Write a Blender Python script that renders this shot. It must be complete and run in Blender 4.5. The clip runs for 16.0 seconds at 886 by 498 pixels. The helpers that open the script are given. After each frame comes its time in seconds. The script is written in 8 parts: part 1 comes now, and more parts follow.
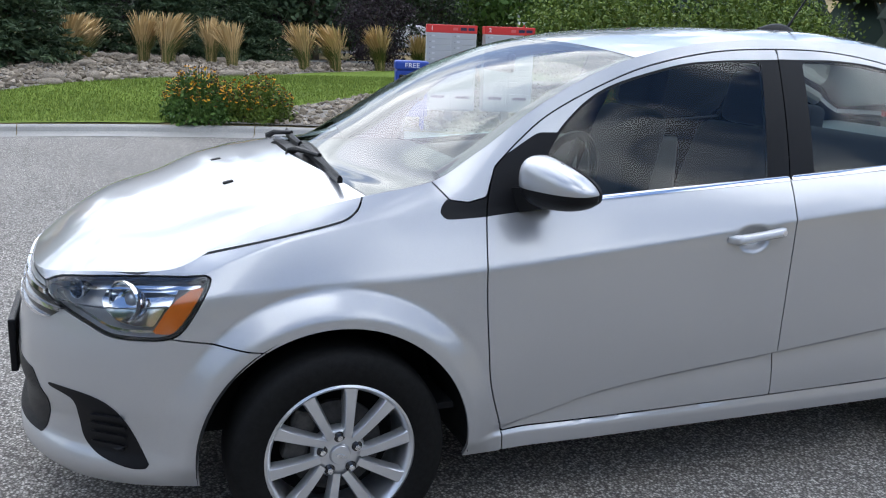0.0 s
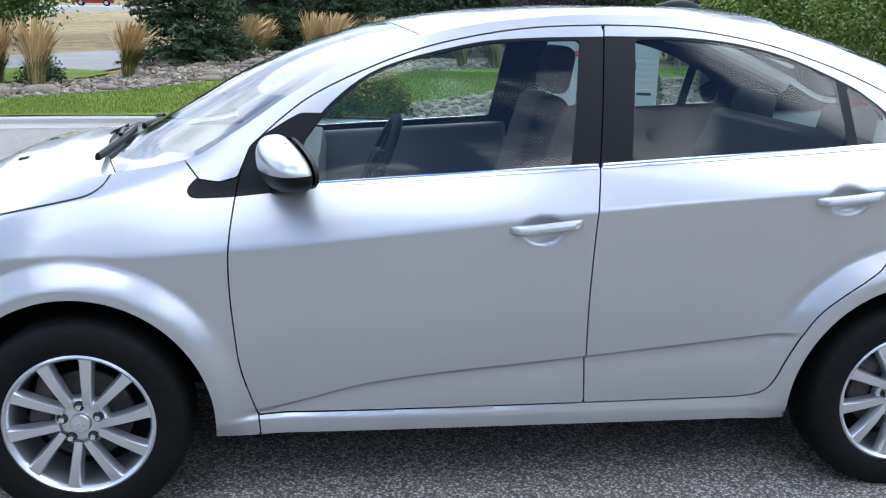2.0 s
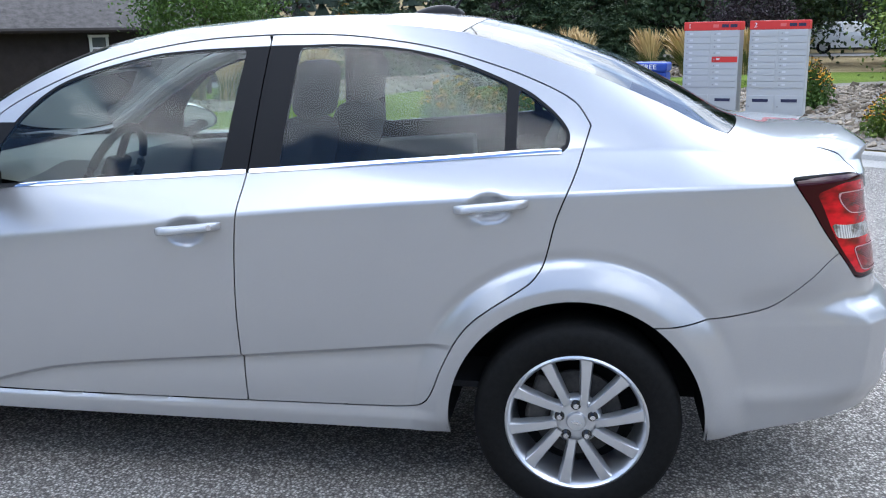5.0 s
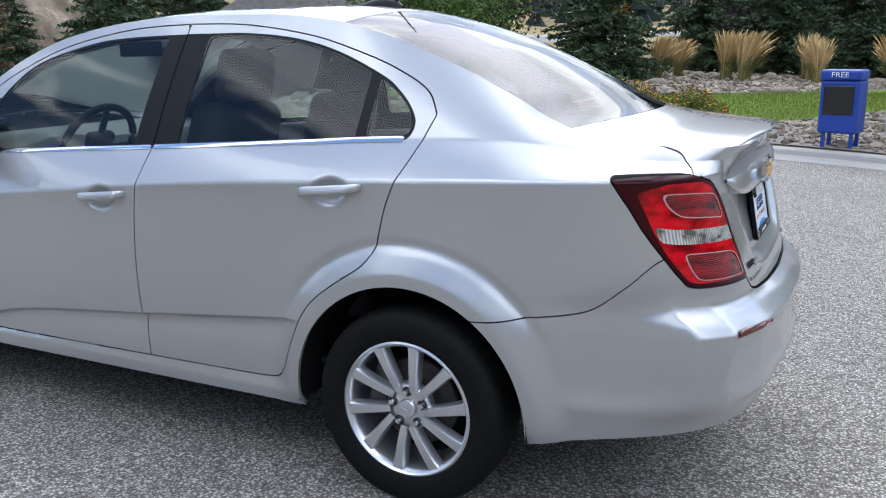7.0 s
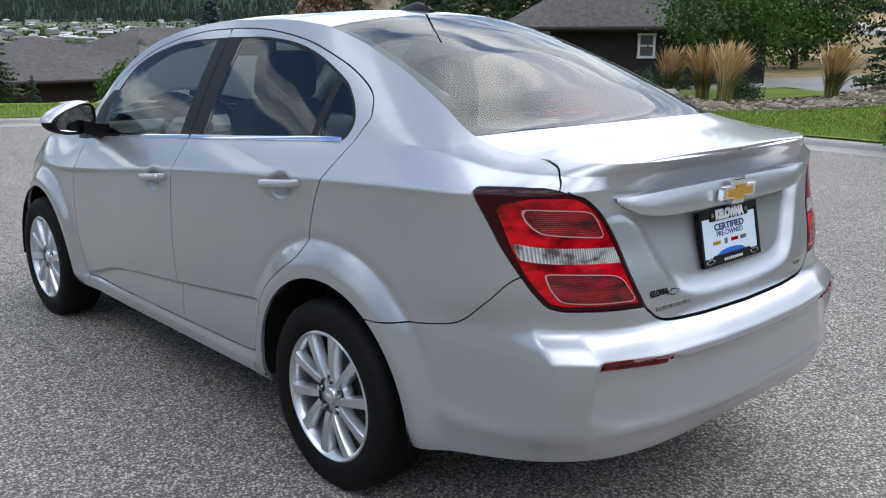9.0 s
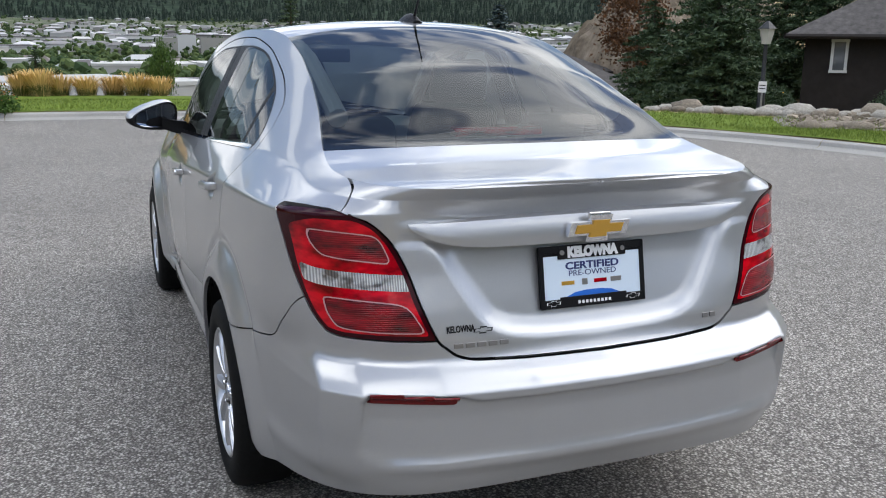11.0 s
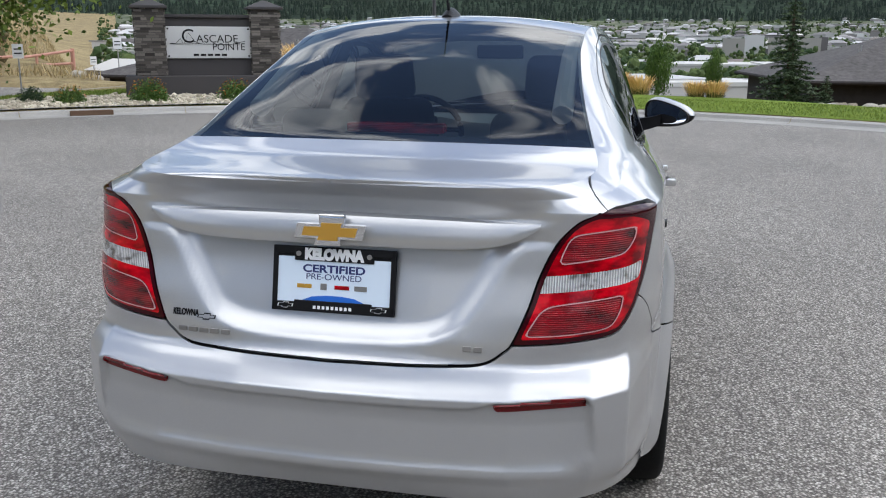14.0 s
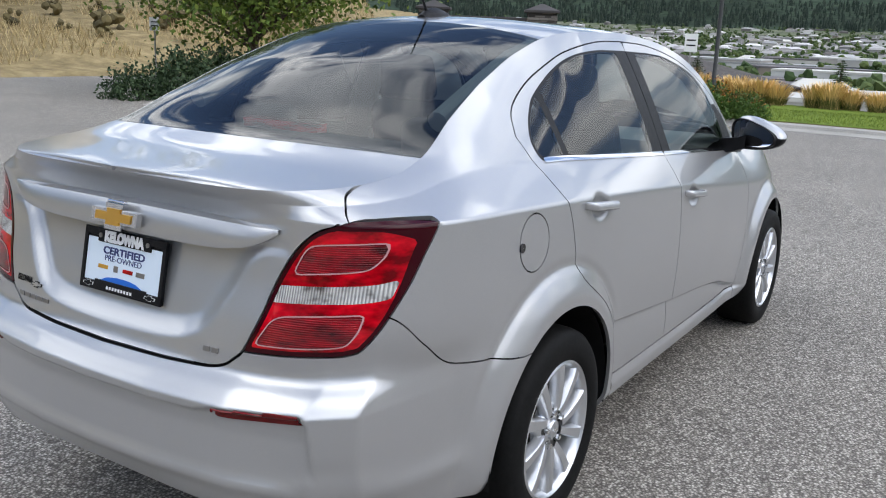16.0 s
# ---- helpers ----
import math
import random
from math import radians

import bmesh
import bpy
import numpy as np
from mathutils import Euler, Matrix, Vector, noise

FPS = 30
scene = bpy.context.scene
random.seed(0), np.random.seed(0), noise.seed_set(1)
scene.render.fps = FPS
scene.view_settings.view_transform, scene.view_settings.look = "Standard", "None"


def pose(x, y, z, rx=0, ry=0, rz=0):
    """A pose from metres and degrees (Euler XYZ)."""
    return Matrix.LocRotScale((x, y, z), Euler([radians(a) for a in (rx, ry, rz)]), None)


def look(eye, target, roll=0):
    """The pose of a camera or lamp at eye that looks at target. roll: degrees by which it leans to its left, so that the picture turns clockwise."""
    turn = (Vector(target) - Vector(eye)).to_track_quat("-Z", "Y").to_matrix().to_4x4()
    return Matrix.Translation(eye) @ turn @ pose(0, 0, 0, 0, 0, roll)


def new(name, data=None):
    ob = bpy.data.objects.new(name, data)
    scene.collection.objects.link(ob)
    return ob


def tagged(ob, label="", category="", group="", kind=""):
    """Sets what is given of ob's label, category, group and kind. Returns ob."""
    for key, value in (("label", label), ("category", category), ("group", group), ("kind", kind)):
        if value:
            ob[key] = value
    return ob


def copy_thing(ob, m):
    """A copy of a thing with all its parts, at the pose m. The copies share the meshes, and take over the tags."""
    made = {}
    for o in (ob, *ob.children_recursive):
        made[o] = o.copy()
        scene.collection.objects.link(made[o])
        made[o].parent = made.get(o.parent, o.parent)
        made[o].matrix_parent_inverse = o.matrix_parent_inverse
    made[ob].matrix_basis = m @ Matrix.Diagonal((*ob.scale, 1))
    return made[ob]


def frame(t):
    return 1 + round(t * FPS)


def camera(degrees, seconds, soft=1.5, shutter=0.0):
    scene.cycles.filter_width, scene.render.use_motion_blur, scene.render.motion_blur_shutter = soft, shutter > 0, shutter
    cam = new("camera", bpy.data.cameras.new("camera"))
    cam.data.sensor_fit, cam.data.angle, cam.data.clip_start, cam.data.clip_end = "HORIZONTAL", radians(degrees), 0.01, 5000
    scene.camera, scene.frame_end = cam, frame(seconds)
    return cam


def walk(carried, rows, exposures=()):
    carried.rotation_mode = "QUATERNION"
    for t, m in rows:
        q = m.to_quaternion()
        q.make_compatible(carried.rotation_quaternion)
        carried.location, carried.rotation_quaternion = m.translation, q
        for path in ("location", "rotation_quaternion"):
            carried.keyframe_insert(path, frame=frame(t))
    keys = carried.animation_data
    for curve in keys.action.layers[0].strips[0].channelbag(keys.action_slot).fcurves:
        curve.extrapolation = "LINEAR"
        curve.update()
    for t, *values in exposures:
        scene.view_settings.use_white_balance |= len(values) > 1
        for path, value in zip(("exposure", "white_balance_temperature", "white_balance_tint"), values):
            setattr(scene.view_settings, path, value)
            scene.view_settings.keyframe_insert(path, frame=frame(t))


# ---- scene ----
cam = camera(52.9, 16.0, 1.1)
PATH = [
    (0, (-0.55, -3.041, 1.465), (0.132, -1.223, 0.987), 2.2),
    (0.5, (-0.236, -3.123, 1.458), (0.339, -1.267, 0.983), 1.6),
    (1, (0.091, -3.153, 1.466), (0.558, -1.271, 0.977), 1.0),
    (1.5, (0.417, -3.239, 1.45), (0.767, -1.332, 0.958), 1.2),
    (2, (0.729, -3.279, 1.442), (0.97, -1.356, 0.948), 1.2),
    (2.5, (1.048, -3.277, 1.455), (1.198, -1.343, 0.97), 0.4),
    (3, (1.351, -3.292, 1.48), (1.433, -1.355, 0.986), 0.2),
    (3.5, (1.624, -3.318, 1.456), (1.658, -1.376, 0.977), 0.0),
    (4, (1.938, -3.302, 1.441), (1.891, -1.36, 0.966), -0.9),
    (4.5, (2.234, -3.314, 1.444), (2.057, -1.38, 0.967), -1.1),
    (5, (2.551, -3.314, 1.436), (2.228, -1.397, 0.967), -1.0),
    (5.2, (2.675, -3.294, 1.427), (2.296, -1.389, 0.953), -1.1),
    (7.3, (3.885, -2.941, 1.372), (2.937, -1.236, 0.921), -0.4),
    (7.5, (3.992, -2.882, 1.375), (2.983, -1.216, 0.922), -0.5),
    (8, (4.265, -2.746, 1.386), (3.11, -1.175, 0.937), -0.5),
    (8.2, (4.357, -2.677, 1.384), (3.141, -1.155, 0.932), -0.5),
    (10.3, (5.156, -1.644, 1.427), (3.453, -0.687, 0.997), 0.7),
    (10.5, (5.198, -1.535, 1.412), (3.466, -0.63, 0.987), 0.7),
    (11, (5.334, -1.225, 1.434), (3.533, -0.481, 0.981), 0.7),
    (11.5, (5.396, -0.92, 1.411), (3.534, -0.349, 0.956), 0.6),
    (12, (5.458, -0.602, 1.413), (3.545, -0.245, 0.951), 0.4),
    (12.5, (5.524, -0.251, 1.431), (3.587, -0.083, 0.962), 0.6),
    (13, (5.488, 0.078, 1.421), (3.541, 0.059, 0.964), 0.2),
    (13.5, (5.451, 0.379, 1.418), (3.514, 0.171, 0.964), -0.1),
    (14, (5.402, 0.711, 1.429), (3.5, 0.297, 0.967), 0.3),
    (14.5, (5.284, 1.009, 1.432), (3.435, 0.412, 0.958), 0.6),
    (15, (5.168, 1.318, 1.446), (3.386, 0.553, 0.959), 0.7),
    (15.5, (5.015, 1.627, 1.433), (3.303, 0.699, 0.973), 1.4),
    (16, (4.804, 1.861, 1.442), (3.164, 0.815, 0.976), 2.1),
]
walk(cam, [(t, look(e, g, r)) for t, e, g, r in PATH], ((0, 1.24, 6250, 10), (1.5, 1.56, 6050, 10), (3.0, 1.70, 5950, 10), (5.2, 1.67, 6000, 10), (7.5, 1.29, 6350, 10), (10.5, 1.02, 6600, 10), (13.0, 0.98, 6650, 10), (14.5, 1.07, 6600, 10), (16.0, 1.09, 6600, 10)))
# ---- world, sun ----
SUN_AZ, SUN_EL = radians(98), radians(40)      # azimuth counted from +x towards +y
world = bpy.data.worlds.new("sky")
scene.world = world
world.use_nodes = True
wn, wl = world.node_tree.nodes, world.node_tree.links
wn.clear()
w_out = wn.new("ShaderNodeOutputWorld")
w_bg = wn.new("ShaderNodeBackground")
w_sky = wn.new("ShaderNodeTexSky")
w_sky.sky_type = "NISHITA"
w_sky.sun_disc = False
w_sky.sun_elevation = SUN_EL
w_sky.sun_rotation = radians(90) - SUN_AZ
w_co = wn.new("ShaderNodeTexCoord")
w_sep = wn.new("ShaderNodeSeparateXYZ")
w_max = wn.new("ShaderNodeMath"); w_max.operation = "ADD"; w_max.inputs[1].default_value = 0.22
w_dx = wn.new("ShaderNodeMath"); w_dx.operation = "DIVIDE"
w_dy = wn.new("ShaderNodeMath"); w_dy.operation = "DIVIDE"
w_com = wn.new("ShaderNodeCombineXYZ")
w_noise = wn.new("ShaderNodeTexNoise")
w_noise.inputs["Scale"].default_value = 2.0
w_noise.inputs["Detail"].default_value = 9
w_noise.inputs["Roughness"].default_value = 0.58
w_noise.inputs["Distortion"].default_value = 0.9
w_ramp = wn.new("ShaderNodeValToRGB")
w_ramp.color_ramp.elements[0].position = 0.46
w_ramp.color_ramp.elements[1].position = 0.555
w_noise2 = wn.new("ShaderNodeTexNoise")
w_noise2.inputs["Scale"].default_value = 2.3
w_noise2.inputs["Detail"].default_value = 6
w_cloud = wn.new("ShaderNodeValToRGB")            # grey undersides to bright tops
w_cloud.color_ramp.elements[0].position = 0.38
w_cloud.color_ramp.elements[0].color = (5.0, 5.4, 6.0, 1)
w_cloud.color_ramp.elements[1].position = 0.62
w_cloud.color_ramp.elements[1].color = (10.4, 10.7, 11.1, 1)
w_mix = wn.new("ShaderNodeMixRGB")
wl.new(w_co.outputs["Generated"], w_sep.inputs[0])
wl.new(w_sep.outputs["Z"], w_max.inputs[0])
wl.new(w_sep.outputs["X"], w_dx.inputs[0]); wl.new(w_max.outputs[0], w_dx.inputs[1])
wl.new(w_sep.outputs["Y"], w_dy.inputs[0]); wl.new(w_max.outputs[0], w_dy.inputs[1])
wl.new(w_dx.outputs[0], w_com.inputs[0]); wl.new(w_dy.outputs[0], w_com.inputs[1])
w_off = wn.new("ShaderNodeVectorMath"); w_off.operation = "ADD"; w_off.inputs[1].default_value = (3.7, 1.9, 0.0)
wl.new(w_com.outputs[0], w_off.inputs[0])
wl.new(w_off.outputs[0], w_noise.inputs["Vector"]); wl.new(w_off.outputs[0], w_noise2.inputs["Vector"])
w_more = wn.new("ShaderNodeMath"); w_more.operation = "MULTIPLY_ADD"; w_more.inputs[1].default_value = 0.07      # the cloud closes up towards the sun
w_less = wn.new("ShaderNodeMath"); w_less.operation = "SUBTRACT"; w_less.inputs[1].default_value = 0.035
wl.new(w_noise.outputs["Fac"], w_less.inputs[0]); wl.new(w_less.outputs[0], w_more.inputs[2])
wl.new(w_more.outputs[0], w_ramp.inputs[0])
wl.new(w_noise2.outputs["Fac"], w_cloud.inputs[0])
wl.new(w_ramp.outputs["Color"], w_mix.inputs[0])
w_deep = wn.new("ShaderNodeMixRGB"); w_deep.blend_type = "MULTIPLY"; w_deep.inputs[0].default_value = 1
w_deep.inputs[2].default_value = (0.52, 0.575, 0.68, 1)
wl.new(w_sky.outputs["Color"], w_deep.inputs[1])
wl.new(w_deep.outputs[0], w_mix.inputs[1])
wl.new(w_cloud.outputs["Color"], w_mix.inputs[2])
# thin cloud glows towards the veiled sun
w_dot = wn.new("ShaderNodeVectorMath"); w_dot.operation = "DOT_PRODUCT"
w_dot.inputs[1].default_value = (math.cos(SUN_AZ) * math.cos(SUN_EL), math.sin(SUN_AZ) * math.cos(SUN_EL), math.sin(SUN_EL))
w_pos = wn.new("ShaderNodeMath"); w_pos.operation = "MAXIMUM"; w_pos.inputs[1].default_value = 0
w_pow = wn.new("ShaderNodeMath"); w_pow.operation = "POWER"; w_pow.inputs[1].default_value = 4
w_mul = wn.new("ShaderNodeMath"); w_mul.operation = "MULTIPLY_ADD"; w_mul.inputs[1].default_value = 0.06; w_mul.inputs[2].default_value = 1.0
w_glow = wn.new("ShaderNodeVectorMath"); w_glow.operation = "SCALE"
wl.new(w_co.outputs["Generated"], w_dot.inputs[0]); wl.new(w_dot.outputs["Value"], w_pos.inputs[0]); wl.new(w_pos.outputs[0], w_pow.inputs[0])
wl.new(w_dot.outputs["Value"], w_more.inputs[0])
wl.new(w_pow.outputs[0], w_mul.inputs[0]); wl.new(w_mix.outputs[0], w_glow.inputs[0]); w_el = wn.new("ShaderNodeMapRange")               # clouds are greyer towards the horizon
w_el.inputs[1].default_value = 0.15; w_el.inputs[2].default_value = 0.75; w_el.inputs[3].default_value = 0.44; w_el.inputs[4].default_value = 1.0
w_sc = wn.new("ShaderNodeMath"); w_sc.operation = "MULTIPLY"
wl.new(w_sep.outputs["Z"], w_el.inputs[0]); wl.new(w_el.outputs[0], w_sc.inputs[0]); wl.new(w_mul.outputs[0], w_sc.inputs[1])
wl.new(w_sc.outputs[0], w_glow.inputs["Scale"])
wl.new(w_glow.outputs[0], w_bg.inputs["Color"])
w_bg.inputs["Strength"].default_value = 0.19
wl.new(w_bg.outputs[0], w_out.inputs["Surface"])

sun_data = bpy.data.lights.new("sun", "SUN")
sun_data.energy, sun_data.angle, sun_data.color = 0.22, radians(40), (1.0, 0.95, 0.88)
sun = new("sun", sun_data)
sun.matrix_world = look((0, 0, 0), (-math.cos(SUN_AZ) * math.cos(SUN_EL), -math.sin(SUN_AZ) * math.cos(SUN_EL), -math.sin(SUN_EL)))

# ---- materials ----
def mat(name, base, rough=0.5, metal=0.0, coat=0.0, spec=0.5):
    m = bpy.data.materials.new(name)
    m.use_nodes = True
    b = m.node_tree.nodes["Principled BSDF"]
    b.inputs["Base Color"].default_value = (*base, 1)
    b.inputs["Roughness"].default_value = rough
    b.inputs["Metallic"].default_value = metal
    b.inputs["Coat Weight"].default_value = coat
    b.inputs["Coat Roughness"].default_value = 0.03
    b.inputs["Specular IOR Level"].default_value = spec
    return m


def nodes_of(m):
    return m.node_tree.nodes, m.node_tree.links, m.node_tree.nodes["Principled BSDF"]


def coords(m, scale=1.0):
    n, l, b = nodes_of(m)
    tc = n.new("ShaderNodeTexCoord")
    mp = n.new("ShaderNodeMapping")
    mp.inputs["Scale"].default_value = (scale, scale, scale) if isinstance(scale, (int, float)) else scale
    l.new(tc.outputs["Object"], mp.inputs["Vector"])
    return mp.outputs["Vector"]


def noise_tex(m, vec, scale, detail=4, rough=0.55):
    n, l, b = nodes_of(m)
    t = n.new("ShaderNodeTexNoise")
    t.inputs["Scale"].default_value = scale
    t.inputs["Detail"].default_value = detail
    t.inputs["Roughness"].default_value = rough
    l.new(vec, t.inputs["Vector"])
    return t.outputs["Fac"]


def ramp(m, fac, stops):
    n, l, b = nodes_of(m)
    r = n.new("ShaderNodeValToRGB")
    e = r.color_ramp.elements
    while len(e) < len(stops):
        e.new(0.5)
    for i, (p, c) in enumerate(stops):
        e[i].position, e[i].color = p, (*c, 1)
    l.new(fac, r.inputs[0])
    return r.outputs["Color"]


def blend(m, a, b_, fac, mode="MIX"):
    n, l, b = nodes_of(m)
    x = n.new("ShaderNodeMixRGB")
    x.blend_type = mode
    for i, v in ((0, fac), (1, a), (2, b_)):
        if isinstance(v, (int, float)):
            x.inputs[i].default_value = v
        elif isinstance(v, tuple):
            x.inputs[i].default_value = (*v, 1)
        else:
            l.new(v, x.inputs[i])
    return x.outputs[0]


def bump(m, height, dist=0.01, strength=1.0):
    n, l, b = nodes_of(m)
    x = n.new("ShaderNodeBump")
    x.inputs["Distance"].default_value = dist
    x.inputs["Strength"].default_value = strength
    l.new(height, x.inputs["Height"])
    l.new(x.outputs[0], b.inputs["Normal"])


def base_from(m, col):
    n, l, b = nodes_of(m)
    l.new(col, b.inputs["Base Color"])


def speckled(name, stops, scale, rough=0.9, big=None, bump_d=0.0, detail=5, spec=0.3):
    """A rough surface: fine grain by one noise, large stains by another."""
    m = mat(name, stops[0][1], rough, spec=spec)
    v = coords(m)
    f = noise_tex(m, v, scale, detail, 0.65)
    col = ramp(m, f, stops)
    if big:
        g = noise_tex(m, v, big[0], 4)
        col = blend(m, col, ramp(m, g, [(0.3, (big[1],) * 3), (0.7, (big[2],) * 3)]), 1.0, "MULTIPLY")
    base_from(m, col)
    if bump_d:
        bump(m, f, bump_d)
    return m


def glass_mat(name, tint, ior=1.5):
    """Thin pane: clear tinted film with a mirror gloss by Fresnel."""
    m = bpy.data.materials.new(name)
    m.use_nodes = True
    n, l = m.node_tree.nodes, m.node_tree.links
    n.clear()
    out = n.new("ShaderNodeOutputMaterial")
    tr = n.new("ShaderNodeBsdfTransparent"); tr.inputs[0].default_value = (*tint, 1)
    gl = n.new("ShaderNodeBsdfGlossy"); gl.inputs["Roughness"].default_value = 0.0
    fr = n.new("ShaderNodeFresnel"); fr.inputs[0].default_value = ior
    mx = n.new("ShaderNodeMixShader")
    l.new(fr.outputs[0], mx.inputs[0]); l.new(tr.outputs[0], mx.inputs[1]); l.new(gl.outputs[0], mx.inputs[2])
    l.new(mx.outputs[0], out.inputs[0])
    return m


PAINT = mat("silver_paint", (0.46, 0.47, 0.48), 0.32, 0.63, 1.0)
_v = coords(PAINT)
_f = noise_tex(PAINT, _v, 900, 2)
_g = noise_tex(PAINT, _v, 3.0, 3)
base_from(PAINT, blend(PAINT, ramp(PAINT, _f, [(0.3, (0.40, 0.402, 0.408)), (0.7, (0.505, 0.507, 0.512))]),
                       ramp(PAINT, _g, [(0.3, (0.96,) * 3), (0.7, (1.0,) * 3)]), 1.0, "MULTIPLY"))
BLACK = mat("black_plastic", (0.007, 0.007, 0.008), 0.42, spec=0.16)
bump(BLACK, noise_tex(BLACK, coords(BLACK), 400, 2), 0.0006)
GLOSS_BLACK = mat("gloss_black", (0.012, 0.012, 0.014), 0.22, 0, 0.3)
DARK = mat("dark_cavity", (0.010, 0.010, 0.010), 0.9, spec=0.1)
CHROME = mat("chrome", (0.82, 0.83, 0.85), 0.08, 1.0)
ALLOY = mat("alloy", (0.62, 0.63, 0.65), 0.30, 0.85, 0.5)
GOLD = mat("gold_emblem", (0.75, 0.42, 0.07), 0.32, 0.7, 0.5)
RUBBER = speckled("tyre_rubber", [(0.3, (0.004, 0.004, 0.004)), (0.7, (0.009, 0.009, 0.009))], 60, 0.66, bump_d=0.0006, spec=0.12)
DISC = mat("brake_steel", (0.30, 0.29, 0.28), 0.4, 0.9)
# brake steel with the shadow behind the spokes put into its colour
SHADED_STEEL = speckled("shaded_brake_steel", [(0.3, (.035, .033, .031)), (0.7, (.085, .08, .075))], 40, 0.6)
SIDE_GLASS = glass_mat("side_glass", (0.76, 0.87, 0.83), 1.52)
FRONT_GLASS = glass_mat("front_glass", (0.70, 0.82, 0.77), 1.9)
BACK_GLASS = glass_mat("back_glass", (0.36, 0.44, 0.46), 1.5)
def lens_red(name, col, rough=0.22):
    m = mat(name, col, rough, 0, 0.3, 0.2)
    v = coords(m)
    bump(m, noise_tex(m, v, 260, 1), 0.0002)
    shade = ramp(m, noise_tex(m, v, 22, 2), [(0.35, (0.78,) * 3), (0.65, (1.0,) * 3)])
    base_from(m, blend(m, col, shade, 1.0, "MULTIPLY"))
    return m
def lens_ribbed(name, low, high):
    """Ribbed red lens over a lamp bowl: fine ribs; rib shading and the streaky gleam of the bowl's facets are painted
    into the colour.
    """
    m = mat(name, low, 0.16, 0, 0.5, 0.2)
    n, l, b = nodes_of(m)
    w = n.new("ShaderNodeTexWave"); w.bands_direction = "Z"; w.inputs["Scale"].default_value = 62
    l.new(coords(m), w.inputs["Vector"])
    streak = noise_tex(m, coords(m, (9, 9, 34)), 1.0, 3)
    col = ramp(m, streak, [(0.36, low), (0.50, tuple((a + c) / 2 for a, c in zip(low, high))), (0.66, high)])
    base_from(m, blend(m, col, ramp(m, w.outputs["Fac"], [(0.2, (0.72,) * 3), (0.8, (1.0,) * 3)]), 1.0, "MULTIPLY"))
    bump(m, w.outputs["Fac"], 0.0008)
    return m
RED = lens_red("red_lens", (0.50, 0.0008, 0.009), 0.11)
# lens highlights painted into the red as bright and dark streaks
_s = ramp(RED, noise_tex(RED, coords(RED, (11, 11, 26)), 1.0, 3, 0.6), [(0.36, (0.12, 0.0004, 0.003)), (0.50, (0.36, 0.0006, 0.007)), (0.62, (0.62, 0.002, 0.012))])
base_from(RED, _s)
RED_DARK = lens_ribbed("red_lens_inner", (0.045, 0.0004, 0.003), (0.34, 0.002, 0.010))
REFLECTOR_RED = lens_red("bumper_reflector", (0.16, 0.004, 0.006))
RED_EDGE = mat("dark_red_edge", (0.030, 0.001, 0.004), 0.14, 0, 0.15, 0.15)
CLEAR_REFLECTOR = mat("clear_reflector", (0.86, 0.86, 0.86), 0.15, 0.35, 0.8)
_n, _l, _b = nodes_of(CLEAR_REFLECTOR)
_w = _n.new("ShaderNodeTexWave"); _w.bands_direction = "Y"; _w.inputs["Scale"].default_value = 52
_l.new(coords(CLEAR_REFLECTOR), _w.inputs["Vector"])
_d = noise_tex(CLEAR_REFLECTOR, coords(CLEAR_REFLECTOR, (17, 17, 30)), 1.0, 2)
bump(CLEAR_REFLECTOR, _w.outputs["Fac"], 0.002)
base_from(CLEAR_REFLECTOR, blend(CLEAR_REFLECTOR, ramp(CLEAR_REFLECTOR, _w.outputs["Fac"], [(0.2, (0.42,) * 3), (0.7, (0.86,) * 3)]),
                                 ramp(CLEAR_REFLECTOR, _d, [(0.34, (0.22, 0.20, 0.19)), (0.46, (0.8,) * 3), (0.6, (1.0,) * 3)]), 1.0, "MULTIPLY"))
AMBER = mat("amber_lens", (0.62, 0.16, 0.02), 0.2, 0, 0.8)
FABRIC = speckled("seat_fabric", [(0.3, (0.018, 0.018, 0.020)), (0.7, (0.042, 0.042, 0.046))], 500, 0.9, bump_d=0.0008)
TRIM_GREY = mat("interior_trim", (0.20, 0.20, 0.20), 0.6)
LINER = mat("headliner", (0.35, 0.34, 0.32), 0.9)
WHITE = mat("white_print", (0.80, 0.80, 0.80), 0.4)
BLUE = mat("blue_print", (0.01, 0.13, 0.55), 0.4)
NAVY = mat("navy_print", (0.012, 0.025, 0.13), 0.4)
PALE_BLUE = mat("plate_face", (0.66, 0.76, 0.86), 0.35, 0, 0.4)

MIRROR = mat("mirror", (0.60, 0.62, 0.64), 0.0, 1.0)
PALE = mat("pale_line", (0.50, 0.24, 0.25), 0.3, 0, 0.6)

